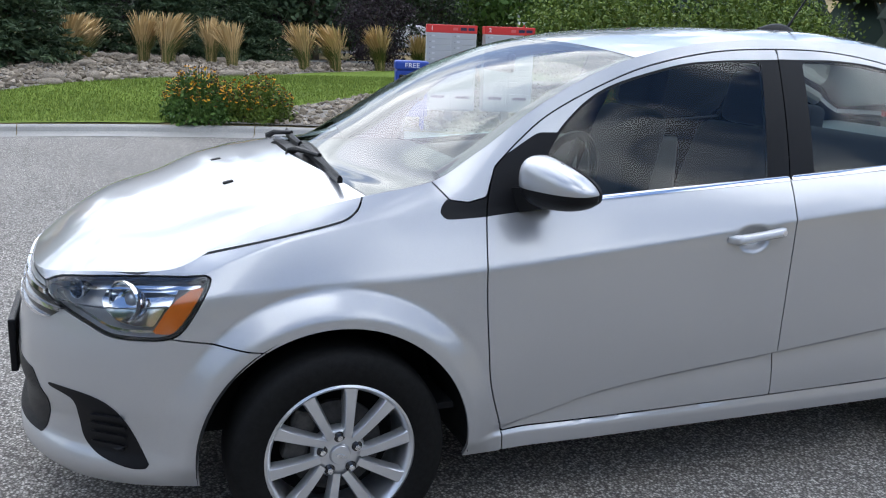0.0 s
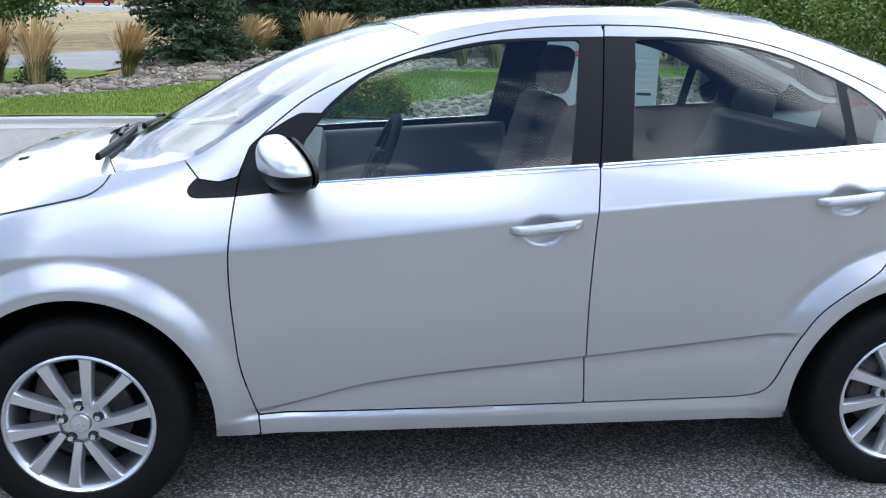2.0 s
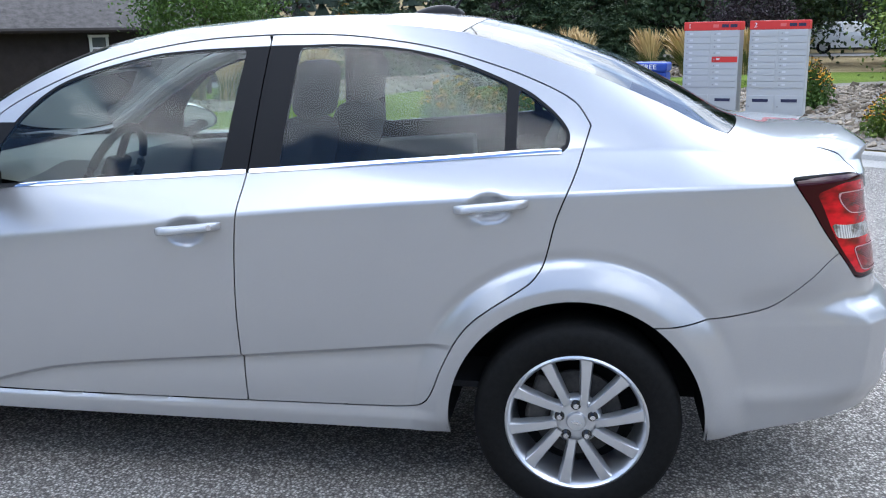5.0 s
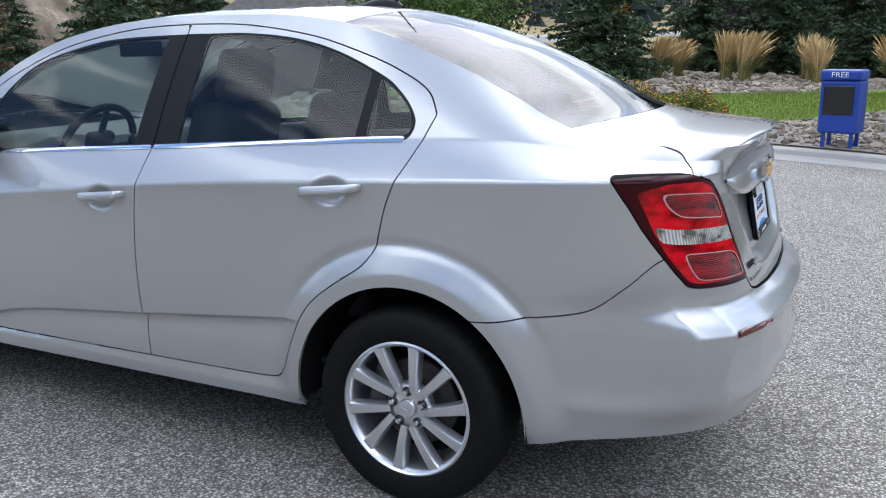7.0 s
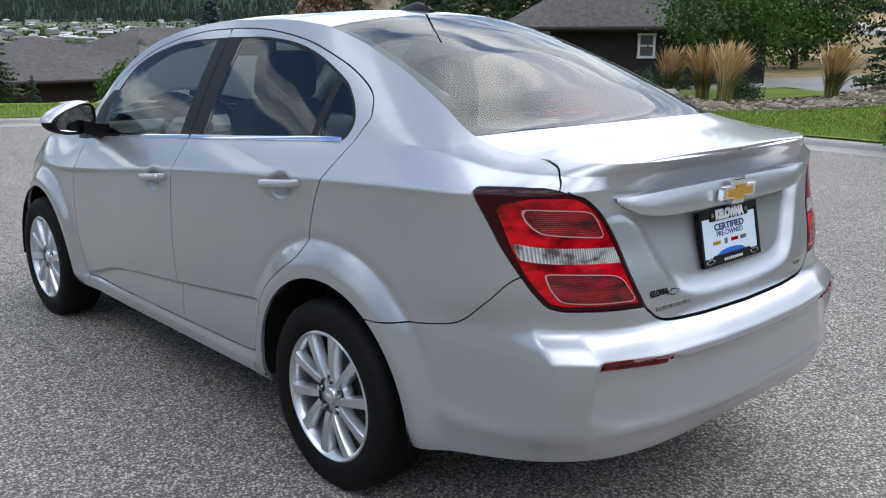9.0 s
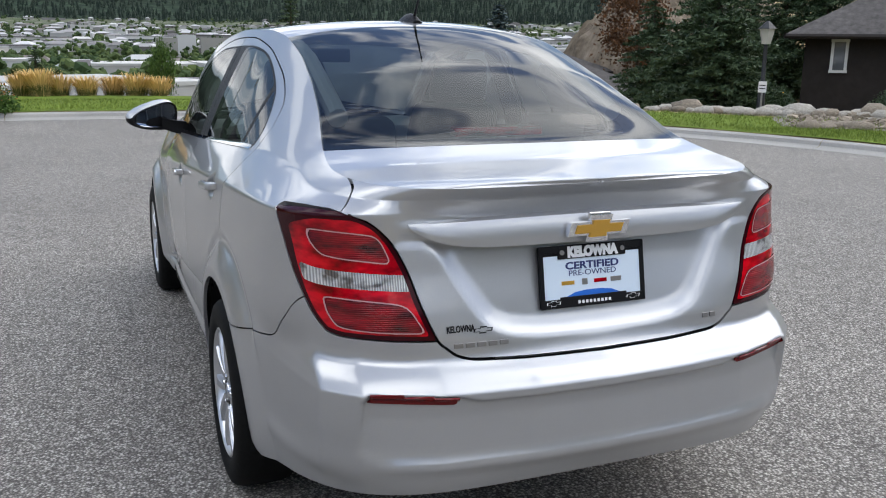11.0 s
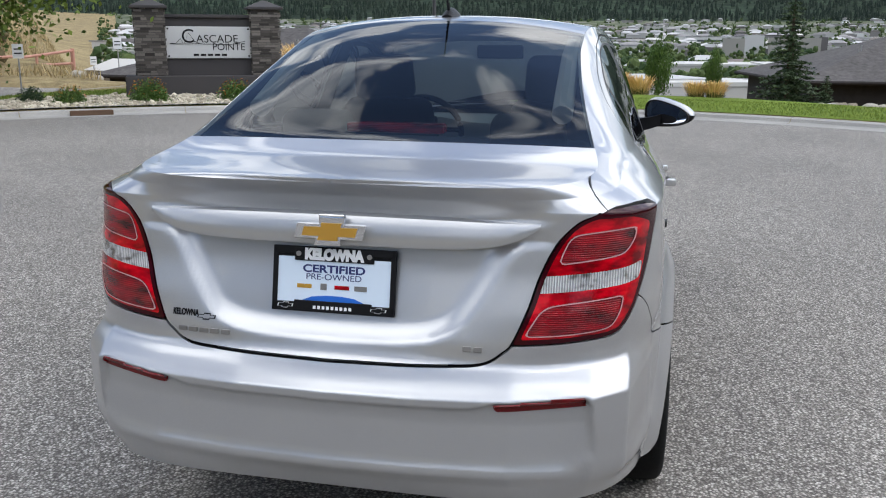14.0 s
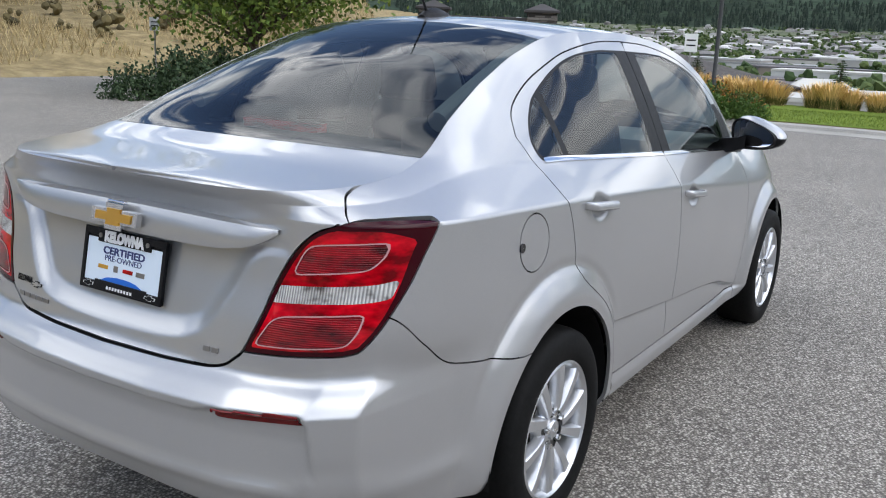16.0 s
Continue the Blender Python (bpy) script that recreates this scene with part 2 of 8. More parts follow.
# ---- mesh helpers ----
def tab(xs, ys):
    """Smooth curve through the knots (monotone cubic)."""
    xs, ys = np.array(xs, float), np.array(ys, float)
    h = np.diff(xs); d = np.diff(ys) / h
    m = np.zeros(len(xs)); m[0], m[-1] = d[0], d[-1]
    for i in range(1, len(xs) - 1):
        if d[i - 1] * d[i] > 0:
            w1, w2 = 2 * h[i] + h[i - 1], h[i] + 2 * h[i - 1]
            m[i] = (w1 + w2) / (w1 / d[i - 1] + w2 / d[i])

    def f(x):
        x = np.clip(np.asarray(x, float), xs[0], xs[-1])
        i = np.clip(np.searchsorted(xs, x, side="right") - 1, 0, len(xs) - 2)
        t = (x - xs[i]) / h[i]
        return ((2 * t**3 - 3 * t**2 + 1) * ys[i] + (t**3 - 2 * t**2 + t) * h[i] * m[i]
                + (3 * t**2 - 2 * t**3) * ys[i + 1] + (t**3 - t**2) * h[i] * m[i + 1])
    return f


def sstep(a, b, x):
    t = np.clip((np.asarray(x, float) - a) / (b - a), 0, 1)
    return t * t * (3 - 2 * t)


def smooth_line(pts, n=8):
    """Catmull-Rom points through an open line of points."""
    p = [np.array(q, float) for q in pts]
    p = [2 * p[0] - p[1]] + p + [2 * p[-1] - p[-2]]
    out = []
    for i in range(1, len(p) - 2):
        for k in range(n):
            t = k / n
            out.append(0.5 * (2 * p[i] + (p[i + 1] - p[i - 1]) * t + (2 * p[i - 1] - 5 * p[i] + 4 * p[i + 1] - p[i + 2]) * t * t
                              + (3 * p[i] - p[i - 1] - 3 * p[i + 1] + p[i + 2]) * t**3))
    out.append(p[-2])
    return out


def sdf(poly, a, b):
    """Signed distance in a plane to a closed polygon, negative inside."""
    P = np.array(poly, float)
    Q = np.roll(P, -1, axis=0)
    a, b = np.asarray(a, float), np.asarray(b, float)
    best = np.full(a.shape, 1e9)
    inside = np.zeros(a.shape, bool)
    for (x0, y0), (x1, y1) in zip(P, Q):
        dx, dy = x1 - x0, y1 - y0
        L = dx * dx + dy * dy
        if L < 1e-12:
            continue
        t = np.clip(((a - x0) * dx + (b - y0) * dy) / L, 0, 1)
        best = np.minimum(best, np.hypot(a - x0 - t * dx, b - y0 - t * dy))
        if abs(dy) > 1e-12:
            cross = ((y0 > b) != (y1 > b)) & (a < dx * (b - y0) / dy + x0)
            inside ^= cross
    return np.where(inside, -best, best)


def cut(V, F, field):
    """Splits the faces along field(V) = 0; returns the faces inside (negative) and outside. New corners are added to V."""
    vals = field(np.array(V))
    ins, outs, cache = [], [], {}
    for f in F:
        s = [vals[i] for i in f]
        if max(s) <= 1e-7:
            ins.append(f)
        elif min(s) >= -1e-7:
            outs.append(f)
        else:
            a, b = [], []
            for k in range(len(f)):
                i, j = f[k], f[(k + 1) % len(f)]
                if s[k] <= 0:
                    a.append(i)
                if s[k] >= 0:
                    b.append(i)
                sj = s[(k + 1) % len(f)]
                if s[k] * sj < 0:
                    key = (min(i, j), max(i, j))
                    if key not in cache:
                        t = s[k] / (s[k] - sj)
                        V.append(tuple(np.array(V[i]) * (1 - t) + np.array(V[j]) * t))
                        cache[key] = len(V) - 1
                    a.append(cache[key]); b.append(cache[key])
            if len(a) > 2:
                ins.append(tuple(a))
            if len(b) > 2:
                outs.append(tuple(b))
    return ins, outs


def mesh_ob(name, V, F, material, parent=None, label="", smooth=True):
    me = bpy.data.meshes.new(name)
    used = sorted({i for f in F for i in f})
    idx = {i: k for k, i in enumerate(used)}
    me.from_pydata([tuple(V[i]) for i in used], [], [tuple(idx[i] for i in f) for f in F])
    me.materials.append(material)
    if smooth:
        me.polygons.foreach_set("use_smooth", [True] * len(me.polygons))
    ob = new(name, me)
    ob.parent = parent
    if label:
        ob["label"] = label
    return ob


def flanged(V, F, depth):
    """Adds a rim that turns inwards round the border of a panel, with corners of its own so that the edge stays crisp."""
    V = [tuple(v) for v in V]
    nrm = {}
    cnt = {}
    for f in F:
        p = [Vector(V[i]) for i in f[:]]
        n = Vector()
        for k in range(1, len(p) - 1):
            n += (p[k] - p[0]).cross(p[k + 1] - p[0])
        for k in range(len(f)):
            i, j = f[k], f[(k + 1) % len(f)]
            nrm[i] = nrm.get(i, Vector()) + n
            key = (min(i, j), max(i, j))
            cnt.setdefault(key, []).append((i, j))
    G = list(F)
    top, low = {}, {}
    for key, uses in cnt.items():
        if len(uses) == 1:
            i, j = uses[0]
            for k in (i, j):
                if k not in low:
                    V.append(V[k]); top[k] = len(V) - 1
                    V.append(tuple(Vector(V[k]) - nrm[k].normalized() * depth)); low[k] = len(V) - 1
            G.append((top[j], top[i], low[i], low[j]))
    return V, G


def grid_faces(n, m, flip=False):
    F = []
    for i in range(n - 1):
        for j in range(m - 1):
            a, b, c, d = i * m + j, (i + 1) * m + j, (i + 1) * m + j + 1, i * m + j + 1
            F.append((a, d, c, b) if flip else (a, b, c, d))
    return F


def part(name, bm, material, parent=None, label="", smooth=False, angle=None):
    me = bpy.data.meshes.new(name)
    bmesh.ops.recalc_face_normals(bm, faces=bm.faces[:])
    if smooth:
        for f in bm.faces:
            f.smooth = True
        lim = radians(angle or 35)
        for e in bm.edges:
            e.smooth = not (len(e.link_faces) == 2 and e.calc_face_angle(0) > lim)
    bm.to_mesh(me)
    bm.free()
    me.materials.append(material)
    ob = new(name, me)
    ob.parent = parent
    if label:
        ob["label"] = label
    return ob


def thing(name, label, category, m=None, group="", kind=""):
    ob = new(name)
    ob.empty_display_size = 0.1
    if m is not None:
        ob.matrix_world = m
    return tagged(ob, label, category, group, kind)


def box(bm, size, m=None, bevel=0.0, seg=2):
    r = bmesh.ops.create_cube(bm, size=1.0, matrix=(m or Matrix()) @ Matrix.Diagonal((*size, 1)))
    if bevel:
        es = list({e for v in r["verts"] for e in v.link_edges})
        bmesh.ops.bevel(bm, geom=es, offset=bevel, segments=seg, profile=0.5, affect="EDGES")


def cyl(bm, r0, r1, p0, p1, n=16, caps=True):
    p0, p1 = Vector(p0), Vector(p1)
    d = p1 - p0
    m = Matrix.Translation((p0 + p1) / 2) @ d.to_track_quat("Z", "Y").to_matrix().to_4x4()
    bmesh.ops.create_cone(bm, cap_ends=caps, segments=n, radius1=r0, radius2=r1, depth=d.length, matrix=m)


def revolve(bm, prof, n=48, axis="y", m=None):
    """Turns an open profile of (radius, along) about an axis."""
    rows = []
    m = m or Matrix()
    for k in range(n):
        a = 2 * math.pi * k / n
        row = []
        for r, h in prof:
            p = {"y": (r * math.cos(a), h, r * math.sin(a)), "z": (r * math.cos(a), r * math.sin(a), h)}[axis]
            row.append(bm.verts.new(m @ Vector(p)))
        rows.append(row)
    for k in range(n):
        a, b = rows[k], rows[(k + 1) % n]
        for j in range(len(prof) - 1):
            bm.faces.new((a[j], b[j], b[j + 1], a[j + 1]))


def tube(bm, pts, radius, n=8):
    """A round bar along a line of points; radius may be a list."""
    pts = [Vector(p) for p in pts]
    rs = radius if isinstance(radius, (list, tuple)) else [radius] * len(pts)
    rows = []
    for i, p in enumerate(pts):
        d = (pts[min(i + 1, len(pts) - 1)] - pts[max(i - 1, 0)]).normalized()
        up = Vector((0, 0, 1)) if abs(d.z) < 0.9 else Vector((1, 0, 0))
        s = d.cross(up).normalized(); u = s.cross(d)
        rows.append([bm.verts.new(p + (s * math.cos(2 * math.pi * k / n) + u * math.sin(2 * math.pi * k / n)) * rs[i]) for k in range(n)])
    for a, b in zip(rows, rows[1:]):
        for k in range(n):
            bm.faces.new((a[k], a[(k + 1) % n], b[(k + 1) % n], b[k]))
    bm.faces.new(rows[0][::-1]); bm.faces.new(rows[-1])


def plate_poly(bm, poly, m, thick):
    """A flat outline of (a, b) points made into a plate; m takes its plane (x, y) and thickness (z) to the world."""
    lo = [bm.verts.new(m @ Vector((a, b, 0))) for a, b in poly]
    hi = [bm.verts.new(m @ Vector((a, b, thick))) for a, b in poly]
    bm.faces.new(lo[::-1]); bm.faces.new(hi)
    for i in range(len(poly)):
        j = (i + 1) % len(poly)
        bm.faces.new((lo[i], lo[j], hi[j], hi[i]))


def lettering(name, text, size, m, material, parent, thick=0.0006, squeeze=1.0, bold=0.0):
    """Built-in font turned to a mesh; m takes (right, up, out) to the world."""
    cu = bpy.data.curves.new(name, "FONT")
    cu.body, cu.size, cu.extrude, cu.offset = text, size, thick, size * bold
    cu.align_x, cu.align_y = "CENTER", "CENTER"
    tmp = new(name + "_curve", cu)
    me = bpy.data.meshes.new_from_object(tmp.evaluated_get(bpy.context.evaluated_depsgraph_get()))
    bpy.data.objects.remove(tmp)
    me.materials.clear(); me.materials.append(material)
    me.transform(m @ Matrix.Diagonal((squeeze, 1, 1, 1)))
    ob = new(name, me)
    ob.parent = parent
    return ob

# ---- the car: front axle at x = 0, rear axle at x = 2.525, left side at -y ----
car = thing("car", "silver four-door sedan parked on the asphalt", "car")

xs_z3 = [-.86, -.70, -.49, -.32, -.12, .09, .30, .45, .62, .80, 1.0, 1.25, 1.55, 1.85, 2.1, 2.3, 2.5, 2.78, 3.0, 3.2, 3.53]
z3 = tab(xs_z3, [.745, .79, .815, .895, .965, 1.005, 1.04, 1.125, 1.24, 1.335, 1.405, 1.452, 1.474, 1.472, 1.45, 1.40, 1.33, 1.225, 1.138, 1.105, 1.09])
b3 = tab(xs_z3, [.72, .725, .727, .682, .67, .662, .655, .645, .625, .60, .575, .548, .53, .52, .51, .51, .525, .560, .600, .628, .64])
xs_2 = [-.86, -.49, -.32, -.12, .09, .30, .62, 1.52, 2.1, 2.46, 2.75, 3.0, 3.2, 3.53]
z2 = tab(xs_2, [.735, .775, .85, .915, .945, .955, .98, 1.04, 1.078, 1.10, 1.105, 1.09, 1.07, 1.06])
b2 = tab(xs_2, [.76, .76, .75, .735, .72, .715, .725, .735, .72, .707, .69, .675, .69, .70])
xs_1 = [-.86, -.49, -.32, -.12, .20, .43, 1.05, 1.52, 2.16, 2.51, 2.95, 3.2, 3.53]
z1 = tab(xs_1, [.70, .735, .77, .785, .795, .81, .87, .92, .97, .99, 1.01, 1.02, 1.03])
b1 = tab(xs_1, [.79, .79, .79, .795, .797, .80, .81, .813, .812, .805, .792, .79, .785])
zb = tab([-.86, -.4, .4, 2.15, 2.92, 3.15, 3.53], [.20, .22, .24, .24, .255, .29, .338])
b0 = tab([-.86, -.4, .4, 2.15, 2.92, 3.53], [.76, .79, .79, .79, .78, .735])
x_front = tab([.18, .21, .245, .28, .325, .37, .45, .56, .66, .75, .80, .90], [-.79, -.845, -.868, -.866, -.842, -.838, -.856, -.852, -.83, -.80, -.775, -.75])
x_rear = tab([.25, .34, .42, .455, .58, .605, .62, .645, .663, .672, .72, .80, .90, 1.0, 1.05, 1.085, 1.11],
             [3.42, 3.475, 3.515, 3.522, 3.530, 3.53, 3.518, 3.492, 3.466, 3.456, 3.438, 3.414, 3.387, 3.372, 3.380, 3.398, 3.41])
XF, XR, NF, NR = .30, 2.55, 3.0, 3.8
FCOLS, RCOLS = 96, 150
low_line = tab([-.86, -.4, .3, .50, .56, .84, 1.5, 2.11, 2.4, 2.9, 3.1, 3.53], [.45, .40, .33, .325, .335, .403, .472, .534, .563, .597, .602, .604])
ARCHES = ((0.0, .295, .380, .383), (2.518, .295, .380, .391))


def arch_d(x, z):
    """Distance outside the nearer wheel arch's edge."""
    return np.minimum(*[(np.hypot((x - cx) / rx, (z - cz) / rz) - 1) * .385 for cx, cz, rx, rz in ARCHES])


def wrap_cols(a, n, count, half=.8):
    th = np.linspace(0, math.pi / 2, 4000)
    c, s = np.cos(th) ** (2 / n), np.sin(th) ** (2 / n)
    L = np.concatenate([[0], np.cumsum(np.hypot(np.diff(c) * a, np.diff(s) * half))])
    pick = np.interp(np.linspace(0, L[-1], count), L, th)
    return np.cos(pick) ** (2 / n), np.sin(pick) ** (2 / n)


_plan = [(2.90, .797), (3.10, .768), (3.352, .726), (3.432, .640), (3.492, .45), (3.522, .22), (3.530, 0.0)]
_plan = [(a[0] + (b[0] - a[0]) * t, a[1] + (b[1] - a[1]) * t) for a, b in zip(_plan, _plan[1:]) for t in np.linspace(0, 1, 12)]
PLAN_A, PLAN_R = [np.array(c) for c in zip(*sorted((math.atan2(b, a - XR), math.hypot(a - XR, b)) for a, b in _plan))]


def shell_grid():
    cf, sf = wrap_cols(XF + .86, NF, FCOLS)
    cr, sr = wrap_cols(3.53 - XR, NR, RCOLS)
    side = np.linspace(XF, XR, 240)[1:-1]
    Xn = np.concatenate([XF - (XF + .86) * cf, side, XR + (3.53 - XR) * cr[::-1]])
    c = np.concatenate([-cf, 0 * side, cr[::-1]])
    s = np.concatenate([sf, 0 * side + 1, sr[::-1]])
    tau = np.concatenate([.5 * (1 - (1 - np.linspace(0, 1, 31)) ** 1.7), .5 + .5 * np.linspace(0, 1, 54)[1:] ** 1.3, 1 + np.linspace(0, 1, 15)[1:], 2 + np.linspace(0, 1, 27)[1:]])
    X, T = np.meshgrid(Xn, tau, indexing="ij")
    C, S = np.meshgrid(c, tau, indexing="ij")[0], np.meshgrid(s, tau, indexing="ij")[0]
    ta, tb, tc = np.clip(T, 0, 1), np.clip(T - 1, 0, 1), np.clip(T - 2, 0, 1)
    z = zb(X) + (low_line(X) - zb(X)) * np.clip(2 * ta, 0, 1) + (z1(X) - low_line(X)) * np.clip(2 * ta - 1, 0, 1) + (z2(X) - z1(X)) * tb + (z3(X) - z2(X)) * tc
    tz = np.clip((z - zb(X)) / (z1(X) - zb(X)), 0, 1)
    W = b0(X) + (b1(X) - b0(X)) * tz + .020 * np.sin(math.pi * tz) ** .8
    W = W + (b2(X) - b1(X)) * (.86 * tb + .14 * tb**2) + (b3(X) - b2(X)) * (.80 * tc + .20 * tc**2)
    n_rear = 4.3 + .8 * sstep(.46, .52, z) * (1 - sstep(.60, .66, z)) + .9 * sstep(.66, .80, z) + .7 * (1 - sstep(.42, .52, z))
    S = np.where(C > 0, (1 - np.abs(C) ** n_rear) ** (1 / n_rear), S)
    x = np.where(C < 0, XF + (XF - x_front(z)) * C, np.where(C > 0, XR + (x_rear(z) - XR) * C, X))
    d = arch_d(x, z)
    dd = d * np.where(x < 1.2, 1.2, 1.0)
    fl = .3 * (1 - sstep(.030, .120, dd)) + .7 * (1 - np.clip((dd - .032) / .085, 0, 1))
    groove = np.clip(1 - np.abs(dd - .118) / .026, 0, 1) * sstep(.52, .66, z) * np.where(x < 1.2, .4, 1.0)
    W = W + (.034 * fl - .0055 * groove) * sstep(.20, .30, z)
    for hx, hz in ((1.33, .862), (2.265, .948)):                      # finger bowls behind the door handles
        W = W - .016 * (1 - sstep(.30, 1.0, ((x - hx) / .066) ** 2 + ((z - hz) / .043) ** 2))
    # rocker lip and the pressed line low on the doors
    on_door = sstep(.45, .60, x) * (1 - sstep(2.05, 2.18, x))
    dl = low_line(x) - z
    W = W - .024 * on_door * np.clip(dl / .015, 0, 1) * np.exp(-np.maximum(dl - .015, 0) / .085)
    W = W + .010 * sstep(.40, .48, x) * (1 - sstep(2.05, 2.13, x)) * (1 - sstep(.285, .305, z))
    # chin along the front bumper
    W = W + .016 * np.exp(-((z - .262) / .032) ** 2) * (1 - sstep(-.55, -.40, x))
    # soft edge along the bumper's lower side
    W = W + .015 * sstep(2.95, 3.05, x) * np.exp(-((z - .40 - .02 * (x - 3.0)) / .03) ** 2) * (X > 2.9)
    y = -W * S
    # folded corner of the bumper: flat side, flat bevel, bowed back
    kx = (x_rear(z) - XR) / .98
    u, v = (x - XR) / kx, -y
    far = np.interp(np.arctan2(v, np.maximum(u, 1e-6)), PLAN_A, PLAN_R) / np.maximum(np.hypot(u, v), 1e-6)
    k = 1 + (far - 1) * sstep(2.92, 3.05, x) * sstep(.34, .43, z) * (1 - sstep(.62, .735, z)) * (C > 0) * .85
    x, y = XR + (x - XR) * k, y * k
    # framed hollow across the rear bumper
    hollow = sdf([(-.628, .614), (-.42, .606), (-.36, .590), (.36, .590), (.42, .606), (.628, .614), (.642, .592), (.655, .455), (.60, .432), (-.60, .432), (-.655, .455), (-.642, .592)], y, z)
    x = x - .021 * sstep(0.0, .013, -hollow) * np.clip((z - .425) / .12, 0, 1) * (x > 3.2)
    x = x + .013 * np.exp(-((z - .418) / .017) ** 2) * (1 - sstep(.56, .64, np.abs(y))) * (x > 3.2)          # ledge along its foot
    return x, y, z


SX, SY, SZ = shell_grid()
NC, NRW = SX.shape


def shell_side(sign):
    V = [tuple(v) for v in np.stack([SX, SY * -sign, SZ], -1).reshape(-1, 3)]
    return V, grid_faces(NC, NRW, flip=(sign > 0))


def F_poly(poly, ax=(0, 2)):
    def f(P):
        return sdf(poly, P[:, ax[0]], P[:, ax[1]])
    return f


TOP_SEAM = smooth_line([(.489, 1.083), (.575, 1.16), (.678, 1.234), (.85, 1.315), (1.04, 1.38), (1.3, 1.428), (1.56, 1.442),
                        (1.8, 1.437), (2.055, 1.40), (2.25, 1.345), (2.394, 1.291), (2.50, 1.235), (2.55, 1.17)], 4)
B_SEAM = smooth_line([(1.553, 1.443), (1.514, 1.05), (1.496, .93), (1.485, .80), (1.479, .63), (1.482, .46), (1.488, .309)], 5)
F_SEAM = smooth_line([(.50, .302), (.455, .45), (.44, .57), (.43, .70), (.43, .81), (.445, .93), (.465, 1.02), (.489, 1.083)], 4)
R_SEAM = smooth_line([(2.55, 1.17), (2.512, 1.05), (2.478, .97), (2.454, .905), (2.434, .822), (2.42, .779), (2.391, .739), (2.354, .711), (2.273, .657), (2.209, .605), (2.162, .543), (2.117, .452), (2.087, .376), (2.057, .335), (2.007, .317), (1.88, .313)], 4)
top_f = [p for p in TOP_SEAM if p[0] < 1.559]
top_r = [p for p in TOP_SEAM if p[0] > 1.561]
FRONT_DOOR = F_SEAM[:-1] + top_f + B_SEAM[:-1] + [(1.488, .309)]
REAR_DOOR = B_SEAM[::-1] + top_r + R_SEAM[1:]
BELT = lambda x: float(z2(x)) + .006
GLASS_F = ([(.618, BELT(.618))] + smooth_line([(.645, 1.105), (.735, 1.211), (.878, 1.305), (1.13, 1.374), (1.30, 1.393), (1.475, 1.40)], 5)
           + [(1.425, BELT(1.42))])
GLASS_R = ([(1.612, BELT(1.612)), (1.648, 1.396), (1.655, 1.402)] + smooth_line([(1.67, 1.4035), (1.8, 1.4035), (1.98, 1.387), (2.152, 1.346), (2.30, 1.287)], 5) + [(2.30, BELT(2.3))])
GLASS_Q = [(2.335, BELT(2.335)), (2.335, 1.272)] + smooth_line([(2.342, 1.269), (2.40, 1.232), (2.445, 1.195), (2.474, 1.158), (2.480, 1.135), (2.474, 1.116)], 5) + [(2.455, BELT(2.455))]
DLO_F = ([(.60, BELT(.60) - .012)] + smooth_line([(.635, 1.105), (.728, 1.215), (.875, 1.312), (1.13, 1.381), (1.30, 1.40), (1.475, 1.407)], 5)
         + [(1.58, 1.41), (1.55, BELT(1.55) - .012)])
DLO_R = ([(1.47, BELT(1.47) - .012), (1.50, 1.41)] + smooth_line([(1.67, 1.411), (1.8, 1.411), (1.98, 1.395), (2.155, 1.354), (2.34, 1.278), (2.405, 1.238), (2.453, 1.198), (2.484, 1.16), (2.491, 1.133), (2.485, 1.11)], 5)
         + [(2.470, BELT(2.47) - .012)])
SAIL = smooth_line([(.43, .945), (.34, .941), (.318, .948), (.312, .962), (.320, .978), (.348, 1.002), (.468, 1.080), (.606, 1.165), (.64, 1.18)], 4) + [(.70, 1.18), (.66, .97)]
HEADLAMP = smooth_line([(-.336, .811), (-.328, .797), (-.357, .741), (-.394, .681), (-.424, .652), (-.466, .640)], 4) + smooth_line([(-.535, .638), (-.591, .643), (-.646, .668), (-.704, .692), (-.742, .713)], 4) + smooth_line([(-.752, .738), (-.70, .765), (-.60, .785), (-.499, .796), (-.387, .803)], 4)
FENDER = [(.505, .24), (.50, .305)] + F_SEAM[1:-2] + [(.455, 1.0), (.40, .985), (.345, .992), (.283, 1.06), (.283, 1.2), (-1, 1.2), (-1, .50), (.05, .5), (.05, .2), (.40, .2)]
HOOD_SIDE = smooth_line([(-.502, .800), (-.40, .836), (-.30, .866), (-.137, .908), (.017, .942), (.054, .957), (.078, .975), (.094, 1.0)], 5) + [(.094, 1.3), (-1, 1.3), (-1, .803)]


def tail_lamp_field(P):
    x, y, z = P[:, 0], np.abs(P[:, 1]), P[:, 2]
    side = tab([.70, .745, .80, .89, .95, 1.0, 1.03, 1.1], [3.33, 3.302, 3.262, 3.195, 3.157, 3.122, 3.104, 3.09])
    inner = tab([.60, .70, .725, .808, .88, .942, .975, 1.008, 1.03, 1.06], [.41, .435, .447, .482, .504, .532, .555, .592, .645, .72])
    bottom = tab([.40, .45, .54, .62, .66, .69, .714, .735], [.719, .722, .7255, .730, .732, .740, .763, .80])
    top = tab([.40, .705, .735, .758, .80], [1.037, 1.037, 1.034, 1.028, 1.02])
    return np.max([side(z) - x, inner(z) - y, bottom(y) - z, z - top(y)], axis=0) * .9




